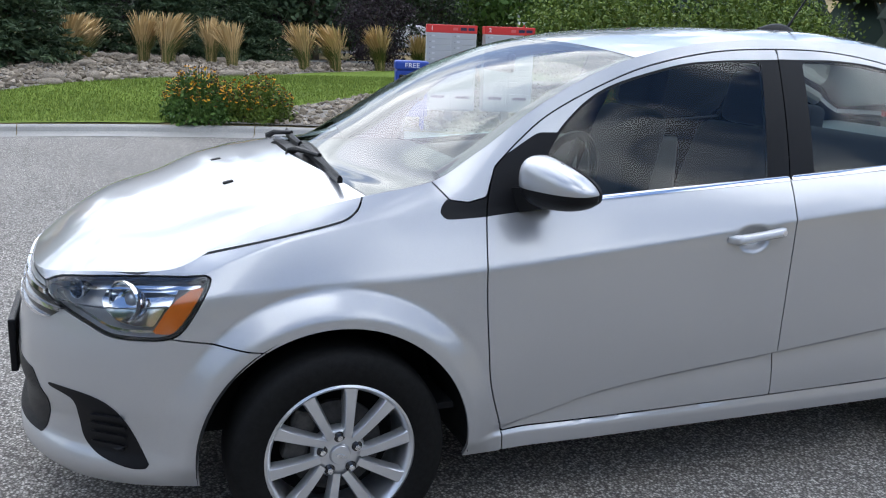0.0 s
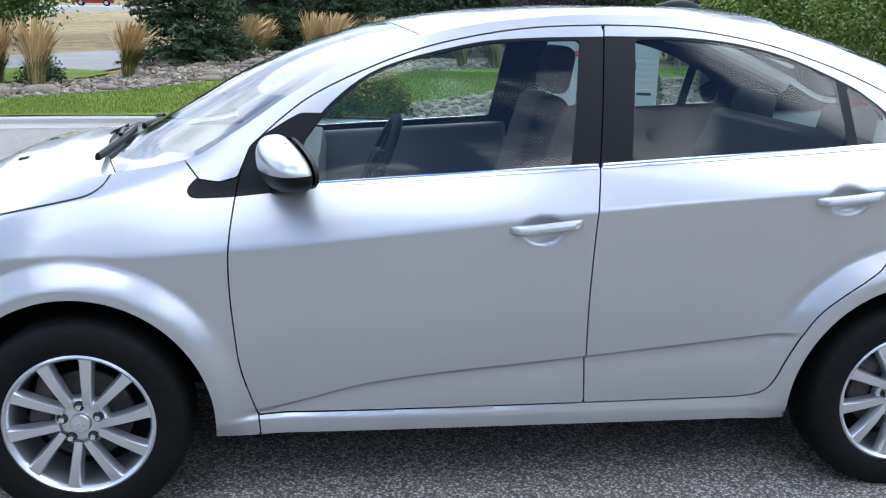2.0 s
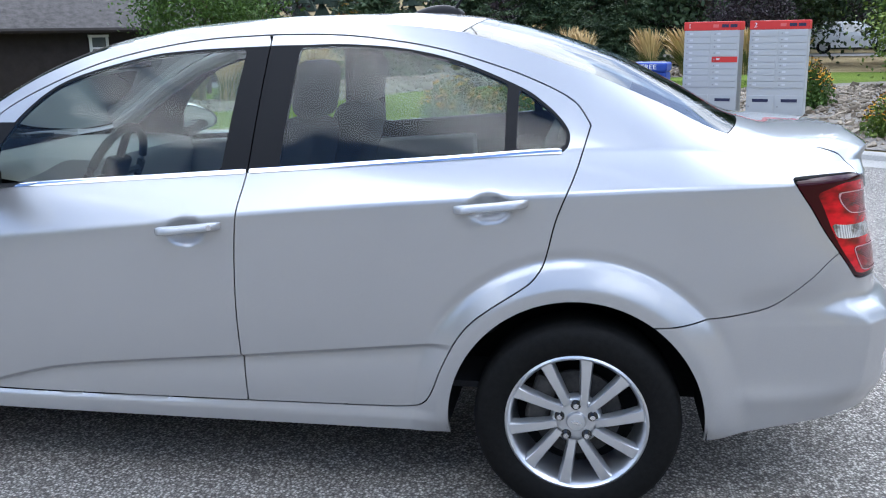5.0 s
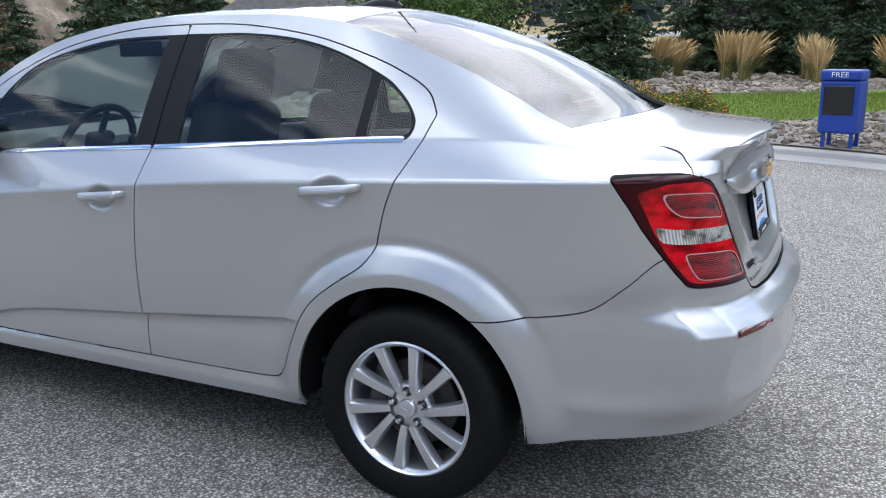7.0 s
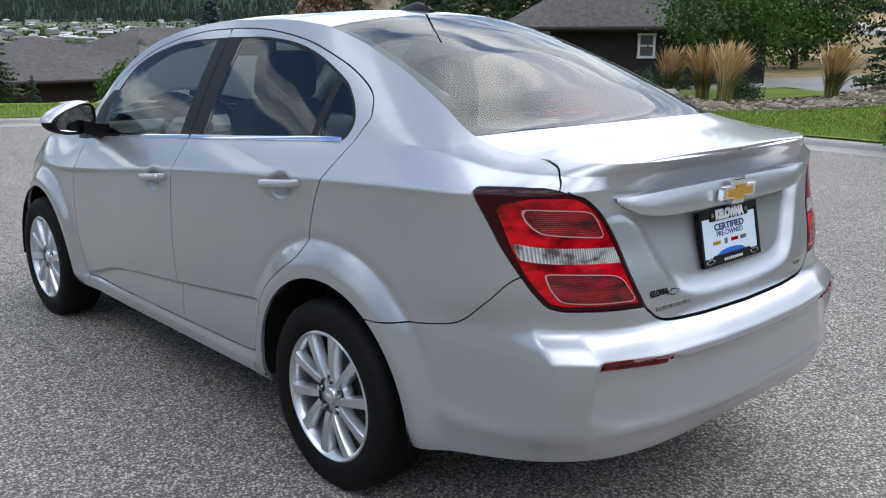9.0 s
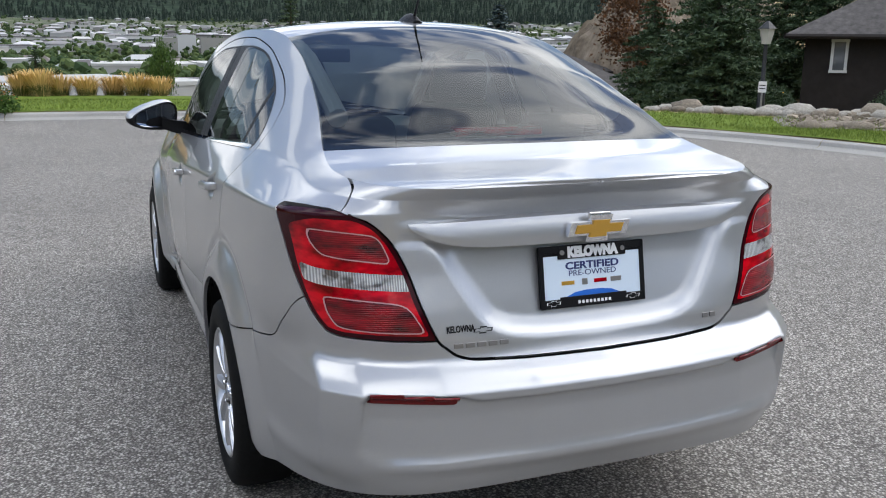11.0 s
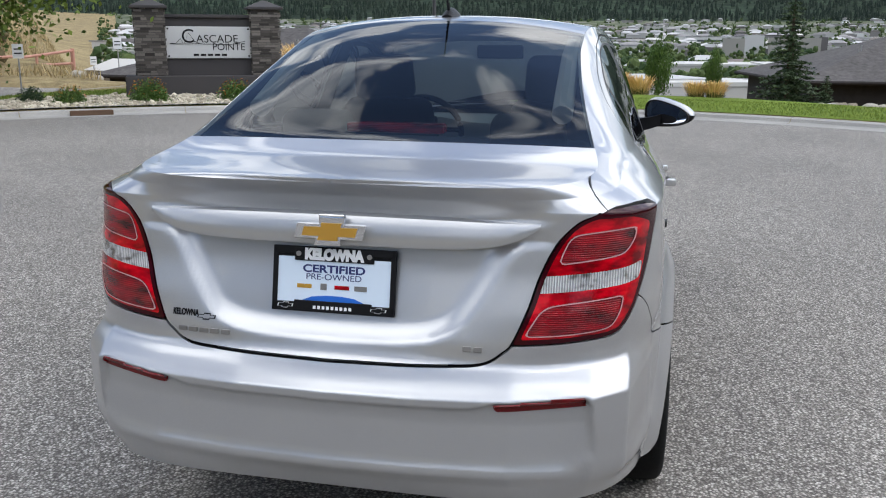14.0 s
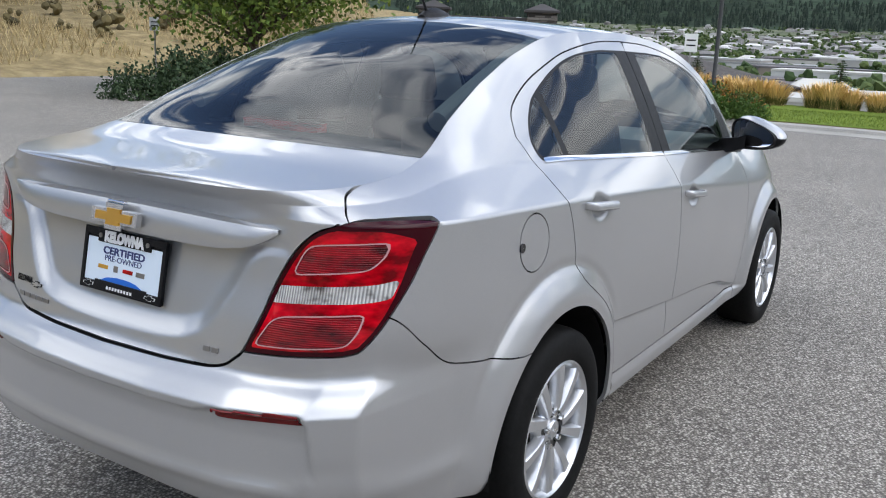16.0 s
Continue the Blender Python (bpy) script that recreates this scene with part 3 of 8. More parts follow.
_half = smooth_line([(0, .664), (.186, .666), (.323, .670), (.372, .6745), (.402, .685), (.422, .701), (.447, .725), (.482, .808), (.504, .88), (.532, .942), (.555, .975), (.592, 1.008), (.626, 1.021), (.634, 1.028), (.620, 1.06), (.606, 1.089), (.60, 1.16)], 5)
TRUNK_LINE = [tuple(p) for p in _half] + [(-p[0], p[1]) for p in _half[::-1]]


def trunk_field(P):
    x, y, z = P[:, 0], np.abs(P[:, 1]), P[:, 2]
    top = tab([2.9, 3.0, 3.19, 3.242, 3.256, 3.272, 3.288, 3.33], [.592, .597, .600, .604, .608, .622, .636, .75])
    return np.where(z > 1.032, np.maximum(y - top(x), 3.0 - x), np.maximum(sdf(TRUNK_LINE, P[:, 1], z), 3.2 - x))


def rear_bumper_field(P):
    x, y, z = P[:, 0], np.abs(P[:, 1]), P[:, 2]
    line = tab([2.70, 2.76, 2.82, 2.903, 3.0, 3.034, 3.066, 3.163, 3.25, 3.40], [.610, .613, .618, .634, .649, .656, .668, .742, .818, .85])
    return np.max([z - line(x), 2.70 - x], axis=0)


def front_bumper_field(P):
    x, y, z = P[:, 0], np.abs(P[:, 1]), P[:, 2]
    line = tab([-.90, -.70, -.45, -.327, -.245, -.18, -.1], [.76, .73, .648, .636, .624, .619, .61])
    return np.max([z - line(x), x + .12], axis=0)


_r = smooth_line([(0, .706), (.129, .709), (.215, .716), (.268, .728), (.323, .760), (.378, .838), (.425, .918), (.455, .945), (.50, .953), (.53, .954)], 5)
RECESS = _r + [(.53, 1.1), (-.53, 1.1)] + [(-a, b) for a, b in _r[::-1][:-1]]


def trunk_relief(P):
    """Pressed shape of the trunk lid's rear face: hollow under the lip, number plate recess."""
    y, z = np.abs(P[:, 1]), P[:, 2]
    low = .992 + .080 * np.clip(y / .61, 0, 1) ** 2.4                    # the hollow under the lip runs out to a point at both ends
    under = np.clip((1.090 - z) / .088, 0, 1) * sstep(low - .055, low + .004, z)
    d = -.038 * under * (1 - np.clip(y / .62, 0, 1) ** 3)
    rec = sdf(RECESS, P[:, 1], z)
    u = np.clip(-rec / .042, 0, 1)
    return d - .021 * (.55 * (1 - (1 - u) ** 2) + .45 * u) * (1 - sstep(.950, .985, z))


def take(V, F, field, GAP=.0022):
    """Cuts a panel out: its faces, the gap round it, and what is left."""
    inside, rest = cut(V, F, lambda P: field(P) + GAP)
    gap, rest = cut(V, rest, lambda P: field(P) - GAP)
    return inside, gap, rest


def circle_field(cx, cz, r):
    return lambda P: np.hypot(P[:, 0] - cx, P[:, 2] - cz) - r


def build_side(sign):
    V, F = shell_side(sign)
    F, _ = cut(V, F, lambda P: -arch_d(P[:, 0], P[:, 2]))            # open the wheel arches
    inner = []
    out = {}
    lamp, gap, F = take(V, F, tail_lamp_field); inner += lamp + gap
    out["taillight"] = lamp
    trunk, gap, F = take(V, F, trunk_field, .0035); inner += gap
    out["trunk"] = trunk
    hl, gap, F = take(V, F, F_poly(HEADLAMP)); inner += gap
    out["headlight"] = hl
    for key, region in (("rear_bumper", rear_bumper_field), ("front_bumper", front_bumper_field)):
        out[key], gap, F = take(V, F, region); inner += gap + out[key]
    doors = {}
    for key, region in (("front_door", FRONT_DOOR), ("rear_door", REAR_DOOR)):
        doors[key], gap, F = take(V, F, F_poly(region)); inner += gap
    out["fender"], gap, F = take(V, F, F_poly(FENDER)); inner += gap + out["fender"]
    sail1, out["fender"] = cut(V, out["fender"], F_poly(SAIL))
    out["hood_side"], gap, out["fender"] = take(V, out["fender"], F_poly(HOOD_SIDE), .0025)
    inner += F
    if sign > 0:
        out["fuel_door"], gap, F = take(V, F, circle_field(2.688, .905, .080))
    out["quarter"] = F
    # windows in the doors
    d = doors["front_door"]
    glass, d = cut(V, d, F_poly(GLASS_F)); out["glass_f"] = glass
    trim, d = cut(V, d, F_poly(DLO_F))
    sail2, d = cut(V, d, F_poly(SAIL))
    out["trim_f"] = trim; out["front_door"] = d; inner += d + trim + sail2
    out["sail"] = sail1; out["sail_door"] = sail2
    d = doors["rear_door"]
    for key, region in (("glass_r", GLASS_R), ("glass_q", GLASS_Q)):
        out[key], d = cut(V, d, F_poly(region))
    trim, d = cut(V, d, F_poly(DLO_R))
    out["trim_r"] = trim; out["rear_door"] = d; inner += d + trim
    return V, out, inner


def panel(name, V, F, material, parent, label="", depth=.012):
    W, G = flanged(V, F, depth)
    return mesh_ob(name, W, G, material, parent, label)


SIDES = {}
for sign in (-1, 1):
    V, out, inner = build_side(sign)
    SIDES[sign] = (V, out)
    door = panel("front_door", V, out["front_door"], PAINT, car)
    panel("window_trim", V, out["trim_f"], BLACK, door, "matt black window surround", .006)
    panel("window_trim", V, out["sail_door"], BLACK, door, "black mirror corner", .006)
    mesh_ob("side_window", V, out["glass_f"], SIDE_GLASS, door).visible_shadow = False
    rdoor = panel("rear_door", V, out["rear_door"], PAINT, car)
    panel("window_trim", V, out["trim_r"], BLACK, rdoor, "matt black window surround", .006)
    for key in ("glass_r", "glass_q"):
        mesh_ob("side_window", V, out[key], SIDE_GLASS, rdoor).visible_shadow = False
    SIDES[sign] += (door, rdoor)
    panel("mirror_corner", V, out["sail"], BLACK, car, depth=.006)
    panel("front_fender", V, out["fender"], PAINT, car)
    panel("hood_edge", V, out["hood_side"], PAINT, car, "turned-down edge of the hood")
    panel("quarter_panel", V, out["quarter"], PAINT, car, "silver body side with sill, pillars and quarter")
    if sign > 0:
        panel("fuel_door", V, out["fuel_door"], PAINT, car, "round silver fuel flap")
    # dark inner skin that closes the gaps
    P = np.array(V)
    nrm = np.zeros_like(P)
    for f in inner:
        n = np.cross(P[f[1]] - P[f[0]], P[f[2]] - P[f[0]])
        nrm[list(f)] += n
    nrm /= np.maximum(np.linalg.norm(nrm, axis=1, keepdims=True), 1e-9)
    inner_ok = [f for f in inner if P[list(f), 2].min() > .2]
    mesh_ob("inner_panel", P - nrm * .014, inner_ok, DARK, car, "dark inner body skin")


def both(key):
    """Left and right halves of a panel that crosses the middle, in one mesh."""
    V, F = [], []
    for sign in (-1, 1):
        W, out = SIDES[sign][:2]
        n = len(V)
        V += [tuple(w) for w in W]
        F += [tuple(i + n for i in f) for f in out[key]]
    # weld along the middle
    seen, new_id = {}, {}
    for f in F:
        for i in f:
            k = (round(V[i][0], 5), round(V[i][1], 5), round(V[i][2], 5))
            new_id[i] = seen.setdefault(k, i)
    F2 = []
    for f in F:
        g = []
        for i in f:
            if new_id[i] not in g:
                g.append(new_id[i])
        if len(g) > 2:
            F2.append(tuple(g))
    return V, F2


V, F = both("front_bumper")
front_bumper = panel("front_bumper", V, F, PAINT, car)
V, F = both("rear_bumper")
rear_bumper = panel("rear_bumper", V, F, PAINT, car)
V, F = both("trunk")
P = np.array(V)
P[:, 0] += trunk_relief(P)
trunk_lid = panel("trunk_lid", P, F, PAINT, car)

# hood, windscreen, roof, rear window and deck: strips from edge to edge
edge = np.stack([SX[:, -1], SY[:, -1], SZ[:, -1]], -1)
xn_edge = np.concatenate([XF - (XF + .86) * wrap_cols(XF + .86, NF, FCOLS)[0], np.linspace(XF, XR, 240)[1:-1], XR + (3.53 - XR) * wrap_cols(3.53 - XR, NR, RCOLS)[0][::-1]])
bow = tab([-.86, -.3, .09, .12, .30, .62, 1.0, 1.5, 2.1, 2.5, 3.0, 3.2, 3.53], [0, -.01, -.125, -.155, -.26, -.19, -.09, 0, .05, .075, .09, .05, .015])
crown = tab([-.86, -.75, -.6, -.45, -.34, -.2, -.1, .09, .30, .62, 1.0, 1.5, 2.1, 2.5, 2.8, 3.0, 3.2, 3.53], [.0, .058, .105, .122, .115, .090, .069, .047, .012, .03, .04, .035, .046, .05, .03, .014, .016, .012])


def strip(x0, x1, m=49, inset=0.0, extra=None, steps=None):
    """Rows across the car for the edge's columns between x0 and x1."""
    cols = np.linspace(x0, x1, steps or max(8, int((x1 - x0) / .02)))
    order = np.argsort(xn_edge)
    e = [np.interp(cols, xn_edge[order], edge[order, k]) for k in range(3)]
    V = []
    q = np.linspace(-1, 1, m)
    for i in range(len(cols)):
        half = abs(e[1][i]) - inset
        k = 1 - q**2
        x = e[0][i] + bow(cols[i]) * k
        z = e[2][i] + crown(cols[i]) * (1 - np.abs(q) ** (3.0 if cols[i] < .1 else 2.4))
        y = q * half
        if extra is not None:
            z = z + extra(x, y)
        V += [tuple(v) for v in np.stack([x, y, z], -1)]
    return V, grid_faces(len(cols), m)


def hood_shape(x, y):
    """A crest on each side of the hood that runs out into the rear corner."""
    a = np.abs(y)
    ridge = np.interp(x, [-.80, -.67, -.45, -.20, .05], [.24, .33, .46, .53, .60])
    d = a - ridge
    crest = np.where(d > 0, np.exp(-(d / .035) ** 2), np.exp(-(d / .10) ** 2)) - .45 * np.exp(-((d - .055) / .03) ** 2)
    swell = .010 * np.exp(-((x + .40) / .16) ** 2) * np.clip(1 - (a / .6) ** 2, 0, 1)
    return .0085 * crest * sstep(-.72, -.50, x) * (1 - sstep(-.16, .04, x)) + swell


V, F = strip(-.858, .085, 91, -.0004, hood_shape, 70)
panel("hood", V, F, PAINT, car, depth=.015)
V, F = strip(.0885, .988, 61, .002)
low, F = cut(V, F, lambda P: P[:, 0] - .085 + .03 * (P[:, 1] / .62) ** 2)
panel("cowl", [(x, y, z - .010) for x, y, z in V], low, BLACK, car, "black plastic cowl below the windscreen", .02)
mesh_ob("windshield", V, F, FRONT_GLASS, car).visible_shadow = False
V, F = strip(.993, 2.147, 41, .0015)
roof = panel("roof", V, F, PAINT, car, depth=.012)
V, F = strip(2.153, 2.998, 41, .002)
mesh_ob("rear_window", V, F, BACK_GLASS, car).visible_shadow = False
V, F = strip(3.001, 3.53, 81, -.0004)
panel("deck", V, F, PAINT, trunk_lid, "flat top of the trunk lid", .012)

# ---- wheels ----
def build_wheel():
    w = new("wheel"); w.parent = car
    bm = bmesh.new()
    prof = [(.205, -.085), (.222, -.098), (.245, -.103), (.272, -.101), (.292, -.094), (.303, -.082), (.309, -.06), (.311, -.02), (.311, .02), (.309, .06), (.303, .082), (.285, .098), (.24, .10), (.205, .085)]
    revolve(bm, prof, 72)
    part("tyre", bm, RUBBER, w, "black road tyre with a plain sidewall", True, 50)
    bm = bmesh.new()
    revolve(bm, [(.213, -.084), (.213, -.092), (.207, -.095), (.200, -.090), (.192, -.070), (.186, .0), (.186, .085)], 64)
    part("rim", bm, ALLOY, w, "silver alloy rim", True, 40)
    # ten spokes in five pairs that meet at the hub
    for k in range(10):
        a = 2 * math.pi * (k // 2) / 5
        side = 1 if k % 2 else -1
        bm = bmesh.new()
        rows = []
        inner_p = Vector((.056, side * .0115))
        outer_p = Vector((math.cos(.13 + side * .322), math.sin(.13 + side * .322))) * .204
        way = (outer_p - inner_p).normalized()
        across = Vector((-way.y, way.x))
        for k_, half, out in ((0, .0125, -.078), (.15, .0130, -.083), (.40, .0145, -.086), (.70, .0165, -.087), (.90, .0185, -.086), (1.0, .0225, -.085)):
            pts = []
            for dx, dy in ((-half * 1.2, .030), (-half, .002), (-half * .80, -.003), (half * .80, -.003), (half, .002), (half * 1.2, .030)):
                c = inner_p.lerp(outer_p, k_) + across * dx
                pts.append(bm.verts.new((c.x * math.cos(a) - c.y * math.sin(a), out + dy, c.x * math.sin(a) + c.y * math.cos(a))))
            rows.append(pts)
        for p, q in zip(rows, rows[1:]):
            for i in range(5):
                bm.faces.new((p[i], p[i + 1], q[i + 1], q[i]))
        part("spoke", bm, ALLOY, w, smooth=True, angle=30)
    bm = bmesh.new()
    revolve(bm, [(.078, -.040), (.075, -.064), (.068, -.071), (.031, -.073), (.029, -.079), (.026, -.083), (.0005, -.084)], 40)
    part("hub", bm, ALLOY, w, "silver wheel hub", True, 40)
    bm = bmesh.new()
    bow_tie(bm, .030, pose(0, -.085, 0, 90, 0, 0), .002)
    part("emblem", bm, CHROME, w, "small bright emblem")
    for k in range(5):
        a = 2 * math.pi * (k + .5) / 5
        bm = bmesh.new()
        c = (.052 * math.cos(a), .052 * math.sin(a))
        cyl(bm, .0155, .0155, (c[0], -.055, c[1]), (c[0], -.0745, c[1]), 20)
        part("lug_recess", bm, GLOSS_BLACK, w, "dark lug pocket")
        bm = bmesh.new()
        cyl(bm, .0100, .0085, (c[0], -.060, c[1]), (c[0], -.087, c[1]), 6)
        part("lug_nut", bm, CHROME, w)
    bm = bmesh.new()
    revolve(bm, [(.135, .005), (.135, -.012), (.06, -.012), (.055, -.035), (.001, -.035)], 40)
    part("brake_disc", bm, SHADED_STEEL, w, "grey brake disc", True, 30)
    bm = bmesh.new()
    revolve(bm, [(.186, .05), (.001, .05)], 40)
    part("wheel_back", bm, DARK, w)
    bm = bmesh.new()
    box(bm, (.07, .06, .15), pose(-.115, -.012, .02), .012)
    part("brake_caliper", bm, SHADED_STEEL, w, "grey brake caliper")
    return w


def bow_tie(bm, width, m, thick):
    """Plain slanted cross outline, as wide as given."""
    w, h = width / 2, width * .165
    s = h * .55
    inner, tall = width * .17, h * 2.05 / 2
    arm = h * .95 / 2 * 1.1
    k = .28
    pts = [(-w + k * arm * 2, arm), (-inner + k * arm, arm), (-inner + k * tall * .6, tall), (inner + k * tall, tall), (inner + k * arm, arm), (w, arm),
           (w - k * arm * 2, -arm), (inner - k * arm, -arm), (inner - k * tall * .6, -tall), (-inner - k * tall, -tall), (-inner - k * arm, -arm), (-w, -arm)]
    plate_poly(bm, pts, m, thick)


wheel = build_wheel()
wheel.matrix_basis = pose(0, -.745, .305, 0, 16, 0)
for wx, wy, turn, spin in ((2.525, -.745, 0, 16), (0, .745, 180, 40), (2.525, .745, 180, 12)):
    copy_thing(wheel, pose(wx, wy, .305, 0, spin, turn))
# wheel wells and underside
for cx, cz, rx, rz in ARCHES:
    for sign in (-1, 1):
        bm = bmesh.new()
        rows = []
        for y in (.822, .60, .48):
            rows.append([bm.verts.new((cx + (rx + .006) * math.cos(a), sign * y, cz + (rz + .006) * math.sin(a))) for a in np.linspace(-.09, math.pi + .09, 40)])
        for p, q in zip(rows, rows[1:]):
            for i in range(39):
                bm.faces.new((p[i], p[i + 1], q[i + 1], q[i]))
        bm.faces.new(rows[-1])
        part("wheel_well", bm, DARK, car, "dark wheel arch liner")
bm = bmesh.new()
outline = [(-.55, -.45), (-.42, -.46), (.42, -.46), (.46, -.74), (2.06, -.74), (2.12, -.46), (2.95, -.46), (3.1, -.45)]
outline += [(x, -y) for x, y in outline[::-1]]
plate_poly(bm, outline, Matrix.Translation((0, 0, .262)), .05)
part("underbody", bm, DARK, car, "dark underside")

# ---- lamps, trim, plate and fittings of the car ----
FLAT = np.stack([SX, SY, SZ], -1).reshape(-1, 3)


def side_y(x, z):
    """Half width of the body at a place on its side."""
    d = (FLAT[:, 0] - x) ** 2 + (FLAT[:, 2] - z) ** 2 + (FLAT[:, 1] > -.3)
    k = np.argsort(d)[:4]
    w = 1 / (d[k] + 1e-8)
    return float((-FLAT[k, 1] * w).sum() / w.sum())


REAR = FLAT[FLAT[:, 0] > 3.0]


def rear_x(y, z):
    """How far back the tail reaches at a height and a distance from the middle."""
    d = (REAR[:, 1] + abs(y)) ** 2 + (REAR[:, 2] - z) ** 2
    k = np.argsort(d)[:4]
    w = 1 / (d[k] + 1e-8)
    return float((REAR[k, 0] * w).sum() / w.sum())


def lift(V, F, d):
    """The same faces moved along their normals."""
    P = np.array(V); n = np.zeros_like(P)
    for f in F:
        k = np.cross(P[f[1]] - P[f[0]], P[f[2]] - P[f[0]])
        n[list(f)] += k
    n /= np.maximum(np.linalg.norm(n, axis=1, keepdims=True), 1e-9)
    return P + n * d


def swept(dx, dy, sign, z):
    """A place on the door mirror, whose outer end is swept back."""
    c, s_ = math.cos(.386), math.sin(.386)
    z = 1.007 + (z - 1.007) * (1.06 - .48 * (dy + .11) / .22)
    return (.609 + dx * c + dy * s_, sign * (.862 - dx * s_ + dy * c), z)


LAMP_HOUSING = mat("smoked_chrome", (0.46, 0.465, 0.475), 0.32, 0.7)
CLEAR_DARK = glass_mat("lamp_glass", (0.80, 0.82, 0.84))
for sign in (-1, 1):
    V, out, door, rdoor = SIDES[sign]
    # tail lamp
    tl = new("taillight"); tl.parent = car
    tl["label"] = "red tail lamp with a clear middle band"
    lamp = out["taillight"]
    core, rim = cut(V, lamp, lambda P: tail_lamp_field(P) + .012 + .030 * (1 - sstep(3.14, 3.27, P[:, 0])) + .010 * sstep(.99, 1.02, P[:, 2]))
    panel("lamp_edge", V, rim, RED_EDGE, tl, "dark red lamp edge", .02)
    zc = tab([.50, .52, .62, .705, .75], [.8625, .8635, .8695, .8745, .886])
    band, core = cut(V, core, lambda P: np.maximum(np.abs(P[:, 2] - zc(np.abs(P[:, 1]))) - .0195, 3.232 - .55 * (P[:, 2] - .875) - P[:, 0]))
    mesh_ob("clear_band", V, band, CLEAR_REFLECTOR, tl, "clear reversing lamp band")
    for poly in (smooth_line([(.722, .982), (.705, .988), (.60, .981), (.570, .968), (.553, .935), (.546, .912)], 4) + smooth_line([(.556, .909), (.60, .914), (.68, .923), (.702, .934), (.717, .957)], 4),
                 smooth_line([(.698, .821), (.684, .829), (.559, .819), (.515, .806), (.492, .775), (.476, .748)], 4) + smooth_line([(.486, .742), (.575, .746), (.66, .754), (.680, .768), (.693, .792)], 4)):
        fld = lambda P, poly=poly: np.maximum(sdf(poly, np.abs(P[:, 1]), P[:, 2]), 3.21 - P[:, 0])
        ins, core = cut(V, core, fld)
        inset, ring = cut(V, ins, lambda P: fld(P) + .0030)
        mesh_ob("lamp_outline", lift(V, ring, .002), ring, PALE, tl, "pale outline")
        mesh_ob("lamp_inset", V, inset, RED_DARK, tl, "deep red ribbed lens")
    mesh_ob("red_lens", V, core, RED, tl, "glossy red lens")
    # head lamp
    hl = new("headlight"); hl.parent = car
    hl["label"] = "clear head lamp with amber corner"
    Fh = out["headlight"]
    panel("lamp_bucket", lift(V, Fh, -.050), Fh, LAMP_HOUSING, hl, "smoked chrome lamp housing", -.045)
    amber, rest = cut(V, Fh, F_poly([(-.347, .783), (-.393, .705), (-.432, .657), (-.485, .657), (-.448, .715), (-.419, .751), (-.375, .780)]))
    mesh_ob("turn_signal", lift(V, amber, -.008), amber, AMBER, hl, "amber corner reflector")
    refl, rest = cut(V, rest, F_poly([(-.42, .785), (-.46, .72), (-.495, .665), (-.575, .668), (-.615, .70), (-.625, .74), (-.60, .775)]))
    mesh_ob("reflector", lift(V, refl, -.040), refl, CHROME, hl, "bright chrome reflector")
    trimb, _ = cut(V, Fh, lambda P: -(sdf(HEADLAMP, P[:, 0], P[:, 2]) + .010))
    trim_in, _ = cut(V, Fh, lambda P: np.abs(sdf(HEADLAMP, P[:, 0], P[:, 2]) + .022) - .004)
    mesh_ob("lamp_trim", lift(V, trim_in, -.012), trim_in, CHROME, hl, "chrome lamp trim")
    mesh_ob("lamp_border", lift(V, trimb, -.002), trimb, GLOSS_BLACK, hl, "black lamp border")
    d = Vector((-.80, sign * .6, 0)).normalized()
    turn = d.to_track_quat("Y", "Z").to_matrix().to_4x4()
    for px_, pz_, r, bowl_mat, bowl_label in ((-.548, .728, .050, CHROME, "bright chrome lamp bowl"), (-.668, .738, .025, GLOSS_BLACK, "dark lamp bowl")):
        m = Matrix.Translation((px_ + .016, sign * (side_y(px_, pz_) - .040), pz_)) @ turn
        bm = bmesh.new()
        revolve(bm, [(r * 1.06, .004), (r * 1.06, .016), (r, .017), (r * .86, -.004), (r * .62, -.020), (r * .34, -.028), (r * .30, -.028)], 32, "y", m)
        bowl = part("lamp_bowl", bm, bowl_mat, hl, bowl_label, True, 40)
        bm = bmesh.new()
        revolve(bm, [(r * .44, -.03), (r * .44, -.008), (r * .38, .0), (r * .2, .006), (.0005, .008)], 24, "y", m)
        part("bulb", bm, GLOSS_BLACK if r < .04 else ALLOY, bowl, "round bulb cover", True, 40)
        bm = bmesh.new()
        revolve(bm, [(r * 1.08, .012), (r * 1.16, .014), (r * 1.16, .021), (r * 1.08, .020)], 32, "y", m)
        part("bezel", bm, CHROME, bowl, "thin chrome ring", True, 40)
    mesh_ob("lamp_lens", V, Fh, CLEAR_DARK, hl, "clear lamp lens").visible_shadow = False
    # bright strip below the windows
    everything = out["front_door"] + out["trim_f"] + out["rear_door"] + out["trim_r"] + out["sail_door"]
    for a, b, owner in ((.615, 1.508, door), (1.517, 2.468, rdoor)):
        st, _ = cut(V, everything, lambda P: np.max([np.abs(P[:, 2] - z2(P[:, 0]) + .002) - .007, a - P[:, 0], P[:, 0] - b], axis=0))
        P2 = lift(V, st, .003)
        panel("window_moulding", P2, st, CHROME, owner, "thin chrome window strip", .006)
